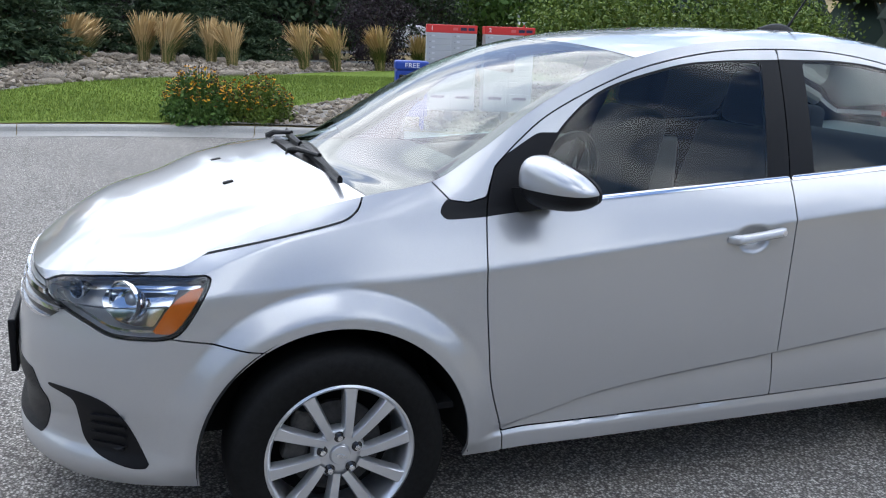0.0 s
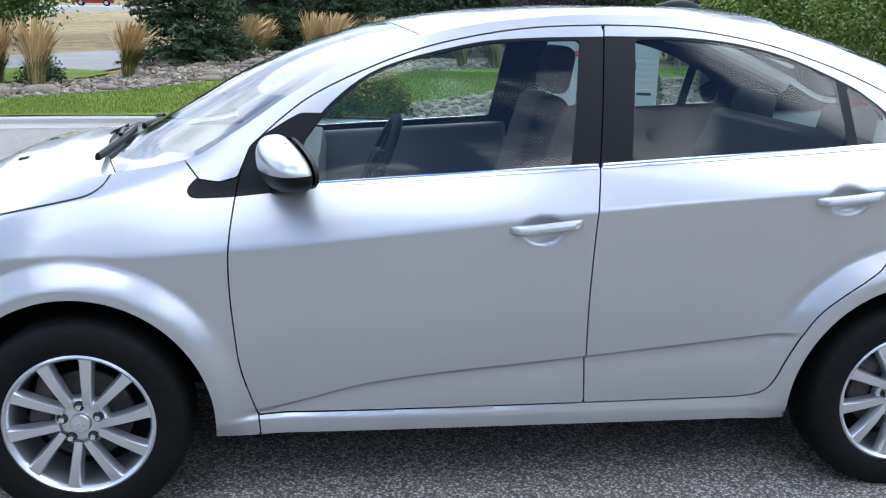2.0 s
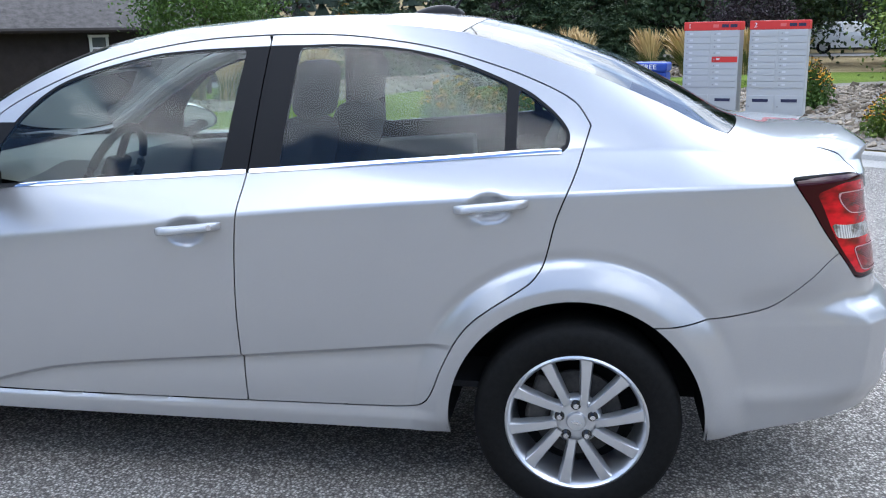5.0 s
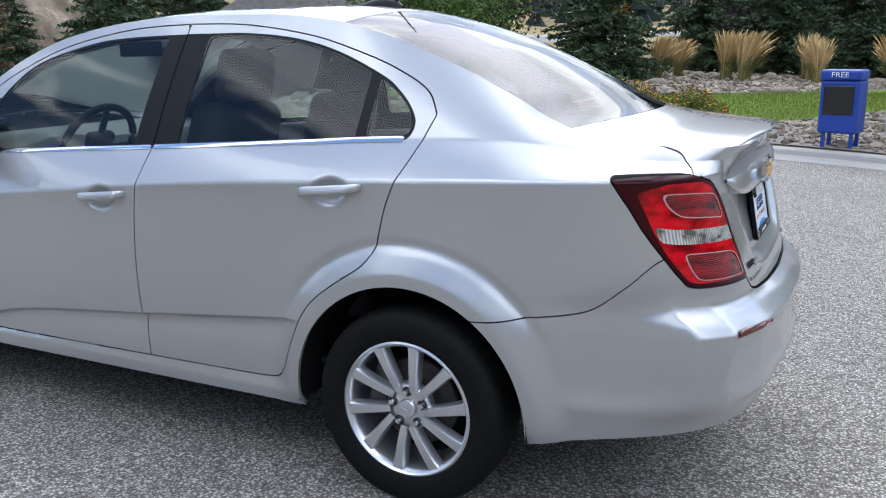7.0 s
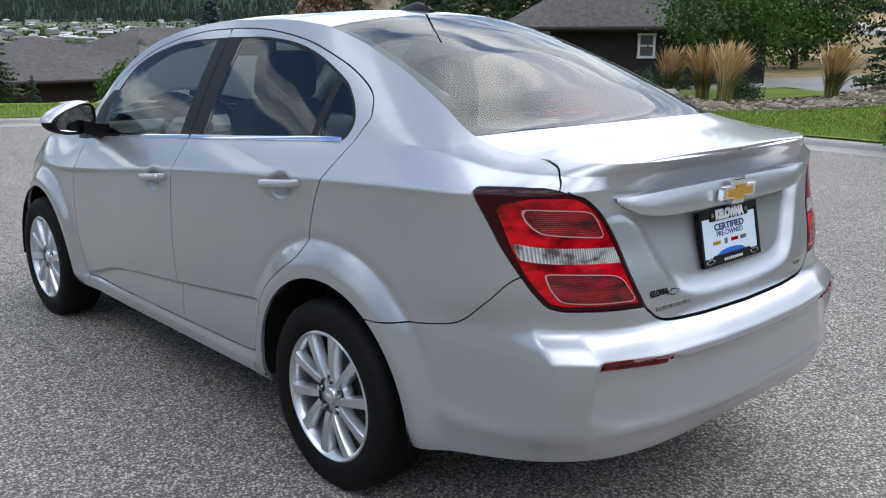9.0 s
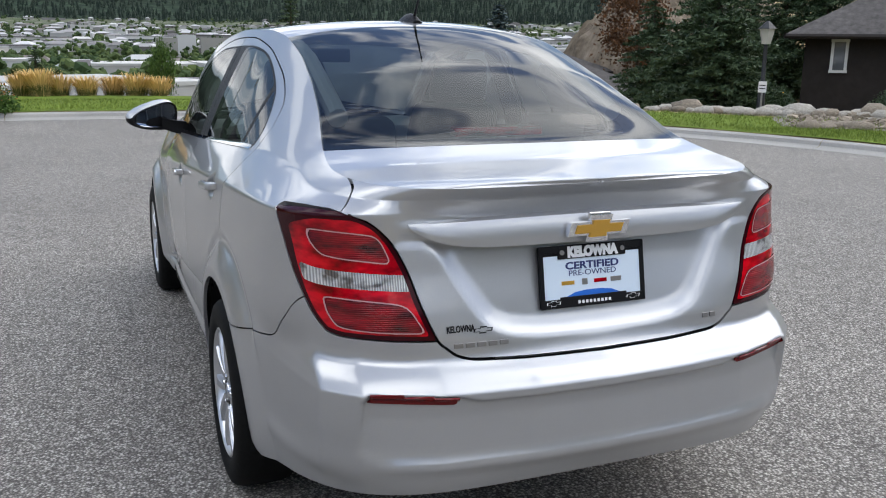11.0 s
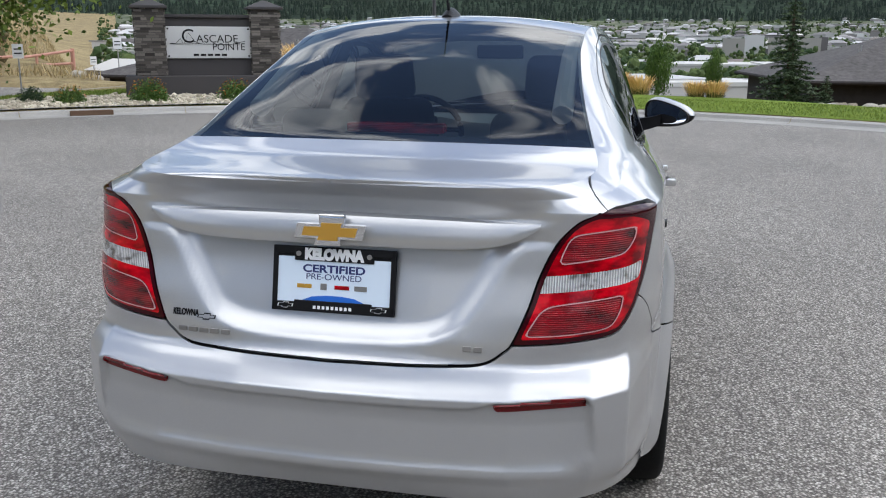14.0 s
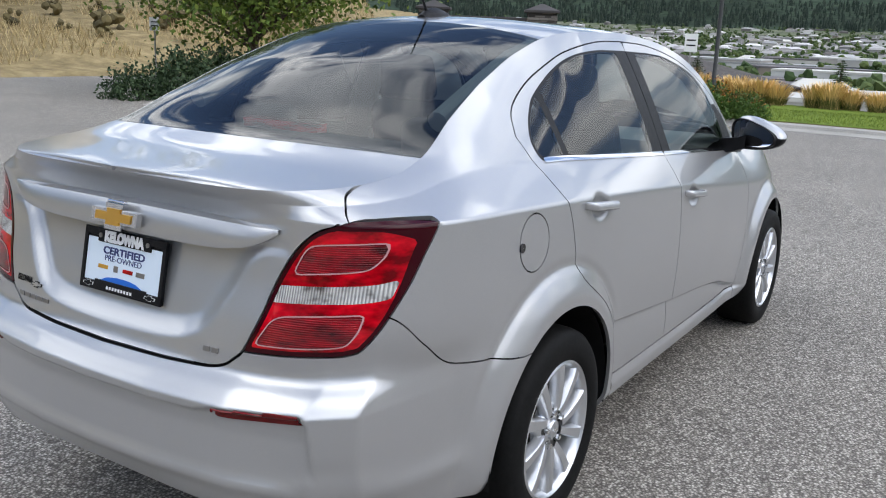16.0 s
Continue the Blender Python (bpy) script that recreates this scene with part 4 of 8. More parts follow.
    # door handles
    for hx, hz, owner in ((1.34, .873, door), (2.27, .953, rdoor)):
        h = new("door_handle"); h.parent = owner
        h["label"] = "silver pull handle"
        bm = bmesh.new()
        rows = []
        for u in np.linspace(-1, 1, 17):
            x = hx + .108 * u
            z = hz + .011 * u
            y = side_y(x, z)
            if abs(x - hx) < .075:
                y = .5 * (side_y(hx - .09, z - .008) + side_y(hx + .09, z + .008))
            o = .027 * (1 - abs(u) ** 9) + .007
            hh = .0128 * (1 - .3 * abs(u) ** 12)
            row = [(0, -hh), (o * .85, -hh), (o, -hh * .7), (o * .97, hh * .65), (o * .8, hh), (0, hh)]
            inner_off = 0.012 * (1 - abs(u) ** 3)
            rows.append([bm.verts.new((x, sign * (y + (a if a > 0 else inner_off)), z + b)) for a, b in row])
        for p, q in zip(rows, rows[1:]):
            for i in range(6):
                bm.faces.new((p[i], p[(i + 1) % 6], q[(i + 1) % 6], q[i]))
        bm.faces.new(rows[0]); bm.faces.new(rows[-1])
        part("grip", bm, PAINT, h, "silver grip", True, 50)
        if hx < 2:
            bm = bmesh.new()
            y = side_y(hx + .085, hz + .01) + .030
            if sign < 0:
                cyl(bm, .0085, .0085, (hx + .082, sign * (y - .01), hz + .009), (hx + .082, sign * (y + .004), hz + .009), 16)
                part("key_lock", bm, CHROME, h, "round key lock")
            else:
                bm.free()
    # door mirror
    mr = new("door_mirror"); mr.parent = car
    mr["label"] = "silver and black door mirror"
    MV = []
    for i in range(31):
        la = -1.56 + 3.12 * i / 30
        for k in range(48):
            a = 2 * math.pi * k / 48
            ca, sa = math.cos(a), math.sin(a)
            ex, ey = abs(ca) ** .75 * (1 if ca > 0 else -1), abs(sa) ** .75 * (1 if sa > 0 else -1)
            cl, sl = max(math.cos(la), 0) ** .7, math.sin(la)
            fx = .036 if ca > 0 else .075
            MV.append(swept(fx * ex * cl - .012 * sl, .130 * ey * cl + .012 * sl, sign, 1.064 + .083 * (abs(sl) ** .9) * (1 if sl > 0 else -1)))
    MF = [(i * 48 + k, i * 48 + (k + 1) % 48, (i + 1) * 48 + (k + 1) % 48, (i + 1) * 48 + k)[::sign] for i in range(30) for k in range(48)]
    cap, low = cut(MV, MF, lambda P: np.maximum(P[:, 0] - .406 * (np.abs(P[:, 1]) - .869) - .632, 1.046 + .04 * (P[:, 0] - .60) - P[:, 2]))
    mesh_ob("mirror_cap", lift(MV, cap, .0015), cap, PAINT, mr, "silver mirror cap")
    mesh_ob("mirror_base", MV, low, BLACK, mr, "black lower mirror shell")
    bm = bmesh.new()
    rows = [[bm.verts.new((x, sign * y, z + dz)) for dz in (-h, h)] for x, y, z, h in ((.53, .70, .985, .04), (.57, .77, 1.0, .032), (.60, .82, 1.02, .03))]
    rows2 = [[bm.verts.new((x, sign * y, z + dz)) for dz in (-h, h)] for x, y, z, h in ((.65, .70, .992, .035), (.655, .77, 1.005, .03), (.655, .82, 1.022, .028))]
    for A, B in ((rows, rows2),):
        for i in range(2):
            a, b, c, d = A[i], A[i + 1], B[i], B[i + 1]
            bm.faces.new((a[0], b[0], b[1], a[1])); bm.faces.new((c[0], c[1], d[1], d[0]))
            bm.faces.new((a[1], b[1], d[1], c[1])); bm.faces.new((a[0], c[0], d[0], b[0]))
    part("mirror_arm", bm, BLACK, mr, "black mirror arm")
    bm = bmesh.new()
    vs = []
    for k in range(32):
        a = 2 * math.pi * k / 32
        ca, sa = math.cos(a), math.sin(a)
        vs.append(bm.verts.new(swept(.0365, .106 * abs(ca) ** .7 * (1 if ca > 0 else -1), sign, 1.064 + .063 * abs(sa) ** .8 * (1 if sa > 0 else -1))))
    bm.faces.new(vs)
    part("mirror_glass", bm, MIRROR, mr, "mirror glass")
    bm = bmesh.new()
    rr = []
    for s_, x in ((1.12, .028), (1.10, .040), (1.0, .0368)):
        rr.append([bm.verts.new(swept(x, .106 * s_ * abs(math.cos(a)) ** .7 * (1 if math.cos(a) > 0 else -1), sign, 1.064 + .063 * s_ * abs(math.sin(a)) ** .8 * (1 if math.sin(a) > 0 else -1))) for a in np.linspace(0, 2 * math.pi, 33)[:-1]])
    for p, q in zip(rr, rr[1:]):
        for k in range(32):
            bm.faces.new((p[k], p[(k + 1) % 32], q[(k + 1) % 32], q[k]))
    part("mirror_rim", bm, BLACK, mr, "black mirror rim", True)

bm = bmesh.new()
revolve(bm, [(.013, -.012), (.013, .0), (.001, .0)], 16, "y", pose(2.757, .0, 0) @ Matrix.Translation((0, side_y(2.757, .90) + .004, .902)))
part("flap_notch", bm, GLOSS_BLACK, car, "dark finger notch of the fuel flap")

# antenna on the roof
bm = bmesh.new()
rows = []
for u in np.linspace(0, 1, 12):
    x = 1.91 + .178 * u
    h = .010 + .036 * math.sin(math.pi * min(1, u * .9 + .1)) ** .8 * (.55 + .45 * u)
    w = .034 * math.sin(math.pi * (.12 + .76 * u)) ** .5
    rows.append([bm.verts.new((x, w * math.cos(a) * (1 - .35 * math.sin(a)), 1.502 + h * math.sin(a))) for a in np.linspace(0, math.pi, 11)])
for p, q in zip(rows, rows[1:]):
    for i in range(10):
        bm.faces.new((p[i], p[i + 1], q[i + 1], q[i]))
bm.faces.new(rows[0]); bm.faces.new(rows[-1])
antenna = part("antenna", bm, BLACK, car, "black roof antenna with a thin mast", True, 50)
bm = bmesh.new()
tube(bm, [(2.055, 0, 1.525), (2.075, 0, 1.555), (2.20, 0, 1.74)], [.007, .0045, .0028], 8)
part("mast", bm, BLACK, antenna)

# wipers at the foot of the windscreen, washer jets on the hood
for ends, pivot in ((((.046, -.60, 1.043), (.054, -.30, 1.060), (.044, -.06, 1.064)), (.014, -.02, 1.046)),
                    (((.056, .02, 1.062), (.072, .30, 1.058), (.110, .57, 1.046)), (.022, .50, 1.034))):
    bm = bmesh.new()
    P = [Vector(p) for p in ends]
    rows = []
    for t in np.linspace(0, 1, 13):
        c = P[0] * (1 - t) ** 2 + P[1] * 2 * t * (1 - t) + P[2] * t * t
        w = .011 * (.45 + .55 * math.sin(math.pi * (.08 + .84 * t)) ** .6)
        rows.append([bm.verts.new((c.x + dx * w, c.y, c.z + dz)) for dx, dz in ((-1, -.012), (-1, .002), (-.3, .010), (.3, .010), (1, .002), (1, -.012))])
    for p, q in zip(rows, rows[1:]):
        for i in range(6):
            bm.faces.new((p[i], p[(i + 1) % 6], q[(i + 1) % 6], q[i]))
    bm.faces.new(rows[0]); bm.faces.new(rows[-1])
    bmesh.ops.recalc_face_normals(bm, faces=bm.faces)
    wp = part("wiper", bm, BLACK, car, "black wiper blade at the foot of the windscreen")
    bm = bmesh.new()
    mid = P[0] * .25 + P[1] * .5 + P[2] * .25
    tube(bm, [pivot, tuple(Vector(pivot).lerp(mid, .35) + Vector((-.008, 0, .014))), tuple(mid + Vector((0, 0, .014)))], [.013, .010, .007], 8)
    part("wiper_arm", bm, BLACK, wp, "black wiper arm")
for jx, jy, jz in ((-.236, -.36, .997), (-.236, -.03, 1.016)):
    bm = bmesh.new()
    box(bm, (.034, .024, .016), pose(jx, jy, jz, 0, -12, 0), .005)
    part("washer_jet", bm, BLACK, car, "small black washer jet")

# ---- rear: strip, emblem, plate ----
bm = bmesh.new()
rows = []
for y in np.linspace(-.50, .50, 61):
    u = abs(y) / .50
    top = 1.008 - .004 * u**2
    bot = .938 + .050 * u**7 + .006 * u**2
    o = .021 * (1 - u**10) + .003
    xb = rear_x(y, .98)
    rows.append([bm.verts.new((xb + a, y, z)) for a, z in ((-.085, top + .002), (o * .3, top), (o * .75, top - (top - bot) * .25), (o, bot + (top - bot) * .12), (o * .97, bot), (-.075, bot - .004))])
for p, q in zip(rows, rows[1:]):
    for i in range(5):
        bm.faces.new((p[i], p[i + 1], q[i + 1], q[i]))
part("trunk_strip", bm, PAINT, trunk_lid, "raised body-coloured grip strip", True, 40)

R_UP = Matrix(((0, 0, 1, 0), (1, 0, 0, 0), (0, 1, 0, 0), (0, 0, 0, 1)))      # (right, up, out) seen from behind: right is +y, out is +x
emblem = new("emblem"); emblem.parent = trunk_lid
emblem["label"] = "gold cross-shaped emblem in a chrome frame"
bm = bmesh.new()
bow_tie(bm, .182, Matrix.Translation((3.402, 0, .974)) @ R_UP @ Matrix.Diagonal((1, 1.12, 1, 1)), .016)
box(bm, (.066, .020, .012), Matrix.Translation((3.406, .004, 1.006)) @ R_UP, .003)
part("emblem_frame", bm, CHROME, emblem, "chrome emblem frame")
bm = bmesh.new()
bow_tie(bm, .150, Matrix.Translation((3.4185, 0, .974)) @ R_UP @ Matrix.Diagonal((.94, .84, 1, 1)), .003)
part("emblem_face", bm, GOLD, emblem, "gold emblem face")

PLM = Matrix.Translation((3.395, 0, .847)) @ Matrix.Rotation(radians(-11), 4, "Y") @ R_UP


def on_plate(a, b, c=0.0):
    return PLM @ Matrix.Translation((a, b, c))


plate = new("number_plate"); plate.parent = trunk_lid
plate["label"] = "black framed dealer plate with a pale blue face"
bm = bmesh.new()
box(bm, (.316, .160, .006), on_plate(0, 0, -.003), .004)
part("plate_back", bm, BLACK, plate)
bm = bmesh.new()
box(bm, (.290, .112, .002), on_plate(0, -.002, .001))
part("plate_face", bm, PALE_BLUE, plate, "pale blue plate face")
for (cx, cy, w, h) in ((0, .071, .316, .020), (0, -.070, .316, .022), (-.1515, 0, .013, .15), (.1515, 0, .013, .15)):
    bm = bmesh.new()
    box(bm, (w, h, .006), on_plate(cx, cy, .003), .002)
    part("plate_frame", bm, BLACK, plate, "black plate frame")
bm = bmesh.new()
box(bm, (.205, .034, .0065), on_plate(0, .062, .0035), .003)
box(bm, (.20, .010, .0060), on_plate(0, -.058, .0030), .002)
part("frame_tab", bm, BLACK, plate, "black plate frame")
lettering("plate_text", "KELOWNA", .035, on_plate(0, .061, .0072), WHITE, plate, squeeze=.86, bold=.08)
lettering("plate_text", "CERTIFIED", .026, on_plate(0, .0255, .0024), NAVY, plate, squeeze=1.34, bold=.03)
lettering("plate_text", "PRE-OWNED", .021, on_plate(0, .006, .0024), NAVY, plate, squeeze=1.18)
for a, w, h, m_ in ((-.075, .038, .010, GOLD), (-.025, .016, .016, DISC), (.022, .038, .010, RED), (.070, .032, .012, DISC)):
    bm = bmesh.new()
    box(bm, (w, h, .001), on_plate(a, -.0175, .0026))
    part("plate_mark", bm, m_, plate, "small printed mark")
bm = bmesh.new()
plate_poly(bm, [(-.08, -.053), (.08, -.053), (.055, -.043), (.02, -.039), (-.02, -.039), (-.055, -.043)], on_plate(0, 0, .0022), .001)
part("plate_mark", bm, BLUE, plate, "blue printed arc")
for k in range(9):
    bm = bmesh.new()
    box(bm, (.007, .008, .0006), on_plate(-.046 + k * .0115, -.069, .0064))
    part("plate_mark", bm, WHITE, plate, "white bar")
for a in (-.122, .118):
    bm = bmesh.new()
    bow_tie(bm, .042, on_plate(a, -.067, .0062), .0006)
    part("plate_mark", bm, WHITE, plate, "white outline mark")
    bm = bmesh.new()
    bow_tie(bm, .036, on_plate(a, -.067, .0069), .0004)
    part("plate_mark", bm, BLACK, plate, "black inner mark")
for a in (-.091, .091):
    bm = bmesh.new()
    cyl(bm, .0065, .0065, on_plate(a, .062, .006).translation, on_plate(a, .062, .0085).translation, 14)
    part("plate_screw", bm, DISC, plate)


def on_trunk(y, z):
    """A frame of (right, up, out) on the trunk lid's rear face."""
    P = np.array([(rear_x(y, z), y, z), (rear_x(y + .02, z), y + .02, z), (rear_x(y, z + .02), y, z + .02)])
    P[:, 0] += trunk_relief(P)
    r, u = Vector(P[1] - P[0]).normalized(), Vector(P[2] - P[0]).normalized()
    o = r.cross(u).normalized(); u = o.cross(r)
    return Matrix(((r.x, u.x, o.x, P[0][0]), (r.y, u.y, o.y, P[0][1]), (r.z, u.z, o.z, P[0][2]), (0, 0, 0, 1)))


lettering("trunk_text", "KELOWNA", .023, on_trunk(-.387, .747) @ Matrix.Translation((0, 0, .002)), BLACK, trunk_lid, squeeze=.64, bold=.03)
bm = bmesh.new()
bow_tie(bm, .052, on_trunk(-.328, .741) @ Matrix.Translation((0, 0, .001)), .001)
part("trunk_mark", bm, BLACK, trunk_lid, "black outline mark")
bm = bmesh.new()
bow_tie(bm, .045, on_trunk(-.328, .741) @ Matrix.Translation((0, 0, .0021)) @ Matrix.Diagonal((1, .72, 1, 1)), .0005)
part("trunk_mark", bm, PAINT, trunk_lid, "silver inside of the mark")
for k in range(5):
    bm = bmesh.new()
    box(bm, (.024, .012, .003), on_trunk(-.394 + k * .030, .707) @ pose(0, 0, .002, 0, 0, 0), .001)
    part("badge", bm, DISC, trunk_lid, "small dull chrome badge bar")
for k in range(2):
    bm = bmesh.new()
    box(bm, (.020, .013, .003), on_trunk(.342 + k * .026, .710) @ pose(0, 0, .002), .001)
    part("badge", bm, DISC, trunk_lid, "small dull chrome badge bar")

# red reflectors let into the rear bumper
for sign in (-1, 1):
    V, out = SIDES[sign][:2]
    fld = lambda P: np.max([np.abs(np.abs(P[:, 1]) - .522) - .105, np.abs(P[:, 2] - .596 - .05 * (np.abs(P[:, 1]) - .52)) - .0125, 3.2 - P[:, 0]], axis=0)
    rf, _ = cut(V, out["rear_bumper"], fld)
    panel("reflector", lift(V, rf, .006), rf, REFLECTOR_RED, rear_bumper, "narrow red reflector", .004)

# front: upper and lower grille, fog recess, plate holder
grille = new("grille"); grille.parent = car
grille["label"] = "black front grille with chrome bars"
for sign in (-1, 1):
    V, out = SIDES[sign][:2]
    front = out["front_bumper"] + out["fender"]
    up, _ = cut(V, front, lambda P: np.max([sdf([(.0, .735), (.50, .725), (.54, .70), (.48, .655), (0, .635)], np.abs(P[:, 1]), P[:, 2]), P[:, 0] + .55], axis=0))
    panel("grille_mesh", lift(V, up, .002), up, GLOSS_BLACK, grille, "black grille", .02)
    for z in (.655, .685, .715):
        bar, _ = cut(V, up, lambda P: np.abs(P[:, 2] - z) - .005)
        panel("grille_bar", lift(V, bar, .010), bar, CHROME, grille, "chrome grille bar", .012)
    low, _ = cut(V, front, lambda P: np.max([sdf([(0, .50), (.42, .49), (.48, .42), (.44, .30), (0, .28)], np.abs(P[:, 1]), P[:, 2]), P[:, 0] + .5], axis=0))
    panel("lower_grille", lift(V, low, .002), low, BLACK, grille, "black lower air intake", .02)
    fog, _ = cut(V, front, lambda P: np.maximum(sdf(smooth_line([(-.754, .474), (-.701, .476), (-.636, .467), (-.587, .441), (-.547, .387), (-.501, .284)], 5) + smooth_line([(-.515, .274), (-.559, .275), (-.63, .297), (-.665, .334), (-.676, .396), (-.691, .447), (-.754, .466)], 5), P[:, 0], P[:, 2]), P[:, 0] + .4))
    panel("fog_recess", lift(V, fog, .002), fog, BLACK, front_bumper, "black fog lamp recess", .01)
    for k in range(4):
        fin, _ = cut(V, fog, lambda P: np.maximum(np.abs(P[:, 2] - .33 - k * .028) - .006, np.abs(P[:, 0] + .60) - .045))
        if fin:
            panel("fog_fin", lift(V, fin, .010), fin, BLACK, front_bumper, "black recess fin", .010)
bm = bmesh.new()
box(bm, (.022, .33, .17), pose(-.872, 0, .47), .006)
part("plate_holder", bm, BLACK, front_bumper, "black front plate holder")

# ---- cabin ----
def soft_box(bm, size, m, bevel, taper=0.0):
    t = bmesh.new()
    box(t, size, None, bevel, 4)
    for v in t.verts:
        k = v.co.z / size[2] + .5
        v.co.y *= 1 - taper * k
    t.transform(m)
    me = bpy.data.meshes.new("tmp"); t.to_mesh(me); t.free()
    bm.from_mesh(me); bpy.data.meshes.remove(me)


for y in (-.37, .37):
    seat = new("front_seat"); seat.parent = car
    seat["label"] = "dark cloth front seat"
    bm = bmesh.new(); soft_box(bm, (.50, .50, .16), pose(1.18, y, .56, 0, -6, 0), .05)
    part("cushion", bm, FABRIC, seat, smooth=True, angle=60)
    bm = bmesh.new(); soft_box(bm, (.15, .50, .62), pose(1.52, y, .87, 0, 16, 0), .06, .22)
    part("backrest", bm, FABRIC, seat, smooth=True, angle=60)
    bm = bmesh.new(); soft_box(bm, (.10, .27, .19), pose(1.635, y, 1.265, 0, 10, 0), .04, .1)
    part("headrest", bm, FABRIC, seat, smooth=True, angle=60)
    for dy in (-.06, .06):
        bm = bmesh.new(); tube(bm, [(1.60, y + dy, 1.12), (1.63, y + dy, 1.24)], .007, 8)
        part("headrest_post", bm, CHROME, seat)
bench = new("rear_bench"); bench.parent = car
bench["label"] = "dark cloth rear bench"
bm = bmesh.new(); soft_box(bm, (.50, 1.22, .18), pose(2.02, 0, .55, 0, -6, 0), .05)
part("cushion", bm, FABRIC, bench, smooth=True, angle=60)
bm = bmesh.new(); soft_box(bm, (.14, 1.20, .56), pose(2.38, 0, .83, 0, 20, 0), .05, .05)
part("backrest", bm, FABRIC, bench, smooth=True, angle=60)
for y in (-.36, .36):
    bm = bmesh.new(); soft_box(bm, (.10, .26, .13), pose(2.50, y, 1.125, 0, 10, 0), .035, .1)
    part("headrest", bm, FABRIC, bench, smooth=True, angle=60)
bm = bmesh.new(); soft_box(bm, (.46, 1.24, .03), pose(2.74, 0, 1.065, 0, -2, 0), .01)
part("parcel_shelf", bm, TRIM_GREY, car, "grey parcel shelf")
bm = bmesh.new()
rows = []
for y in np.linspace(-.66, .66, 25):
    hood_ = .03 * math.exp(-((y + .37) / .14) ** 2)
    rows.append([bm.verts.new((x, y, z)) for x, z in ((.10, .99), (.35, 1.0), (.58, 1.0 + hood_), (.68, .985 + hood_), (.70, .93), (.66, .80), (.70, .60))])
for p, q in zip(rows, rows[1:]):
    for i in range(6):
        bm.faces.new((p[i], q[i], q[i + 1], p[i + 1]))
part("dashboard", bm, TRIM_GREY, car, "grey dashboard", True, 40)
wheel_m = pose(.86, -.37, .965, 0, -66, 0)
bm = bmesh.new()
pts = [wheel_m @ Vector((.185 * math.cos(a), .185 * math.sin(a), 0)) for a in np.linspace(0, 2 * math.pi, 41)]
tube(bm, pts, .016, 8)
sw = part("steering_wheel", bm, BLACK, car, "black steering wheel", True, 60)
bm = bmesh.new()
soft_box(bm, (.15, .13, .05), wheel_m, .02)
for a in (0, math.pi, -math.pi / 2):
    tube(bm, [wheel_m @ Vector((0, 0, 0)), wheel_m @ Vector((.18 * math.cos(a + math.pi / 2), .18 * math.sin(a + math.pi / 2), 0))], .014, 6)
part("wheel_spokes", bm, BLACK, sw, "black wheel centre and spokes")
bm = bmesh.new()
soft_box(bm, (.03, .24, .07), pose(.78, 0, 1.36), .012)
part("rear_view_mirror", bm, BLACK, car, "black inside mirror")
bm = bmesh.new()
box(bm, (2.2, 1.40, .02), pose(1.35, 0, .36))
part("floor_pan", bm, FABRIC, car, "dark cabin floor")
V, F = strip(1.02, 2.13, 31, .03)
mesh_ob("headliner", [(x, y, z - .035) for x, y, z in V], [f[::-1] for f in F], LINER, car, "pale headliner")
# bulkheads that close the cabin
bm = bmesh.new(); box(bm, (.02, 1.30, .60), pose(.20, 0, .68))
part("bulkhead", bm, DARK, car)
bm = bmesh.new(); box(bm, (.02, 1.24, .70), pose(2.62, 0, .70))
part("bulkhead", bm, DARK, car)
for sign in (-1, 1):
    for x, w in ((1.02, .98), (1.81, .50)):
        bm = bmesh.new(); soft_box(bm, (w, .05, .62), pose(x, sign * .69, .68, sign * 4, -3.5, 0), .02)
        part("door_card", bm, TRIM_GREY, car, "grey door lining")

# pillar trims along the windscreen, roof sides and rear window
for sign in (-1, 1):
    bm = bmesh.new()
    tube(bm, [(x, sign * (y - .036), z - .028) for x, y, z in ((.34, .652, 1.06), (.45, .645, 1.125), (.62, .625, 1.24), (.80, .60, 1.335), (1.0, .575, 1.405))], [.036, .034, .032, .030, .030], 10)
    part("pillar_trim", bm, TRIM_GREY, car, "grey windscreen pillar trim", True)
    bm = bmesh.new()
    tube(bm, [(x, sign * (y - .034), z - .030) for x, y, z in ((1.0, .575, 1.405), (1.25, .548, 1.452), (1.55, .53, 1.474), (1.85, .52, 1.472), (2.1, .51, 1.45), (2.3, .51, 1.40), (2.5, .515, 1.32), (2.70, .52, 1.235))], .032, 10)
    part("roof_trim", bm, LINER, car, "pale headliner edge", True)
bm = bmesh.new()
box(bm, (.05, .30, .030), pose(2.80, 0, 1.165), .006)
part("high_brake_light", bm, RED_DARK, car, "dark red brake light behind the rear window")

# ---- ground: turning circle, kerb, lawns, beds, slopes down to the valley ----
CX, CY, RK = -1.3, -1.75, 11.0            # middle and radius of the turning circle


def polar(r, deg):
    return (CX + r * math.cos(radians(deg)), CY + r * math.sin(radians(deg)))


ROAD = [polar(RK, a) for a in np.linspace(-60, 243, 150)] + [(-8.2, -13.2), (-9.5, -13.6), (-17, -13.2), (-17, -19.2), (-8.2, -20.3), (70, -23), (70, -15), (8, -13.9), (5.5, -13.2)]

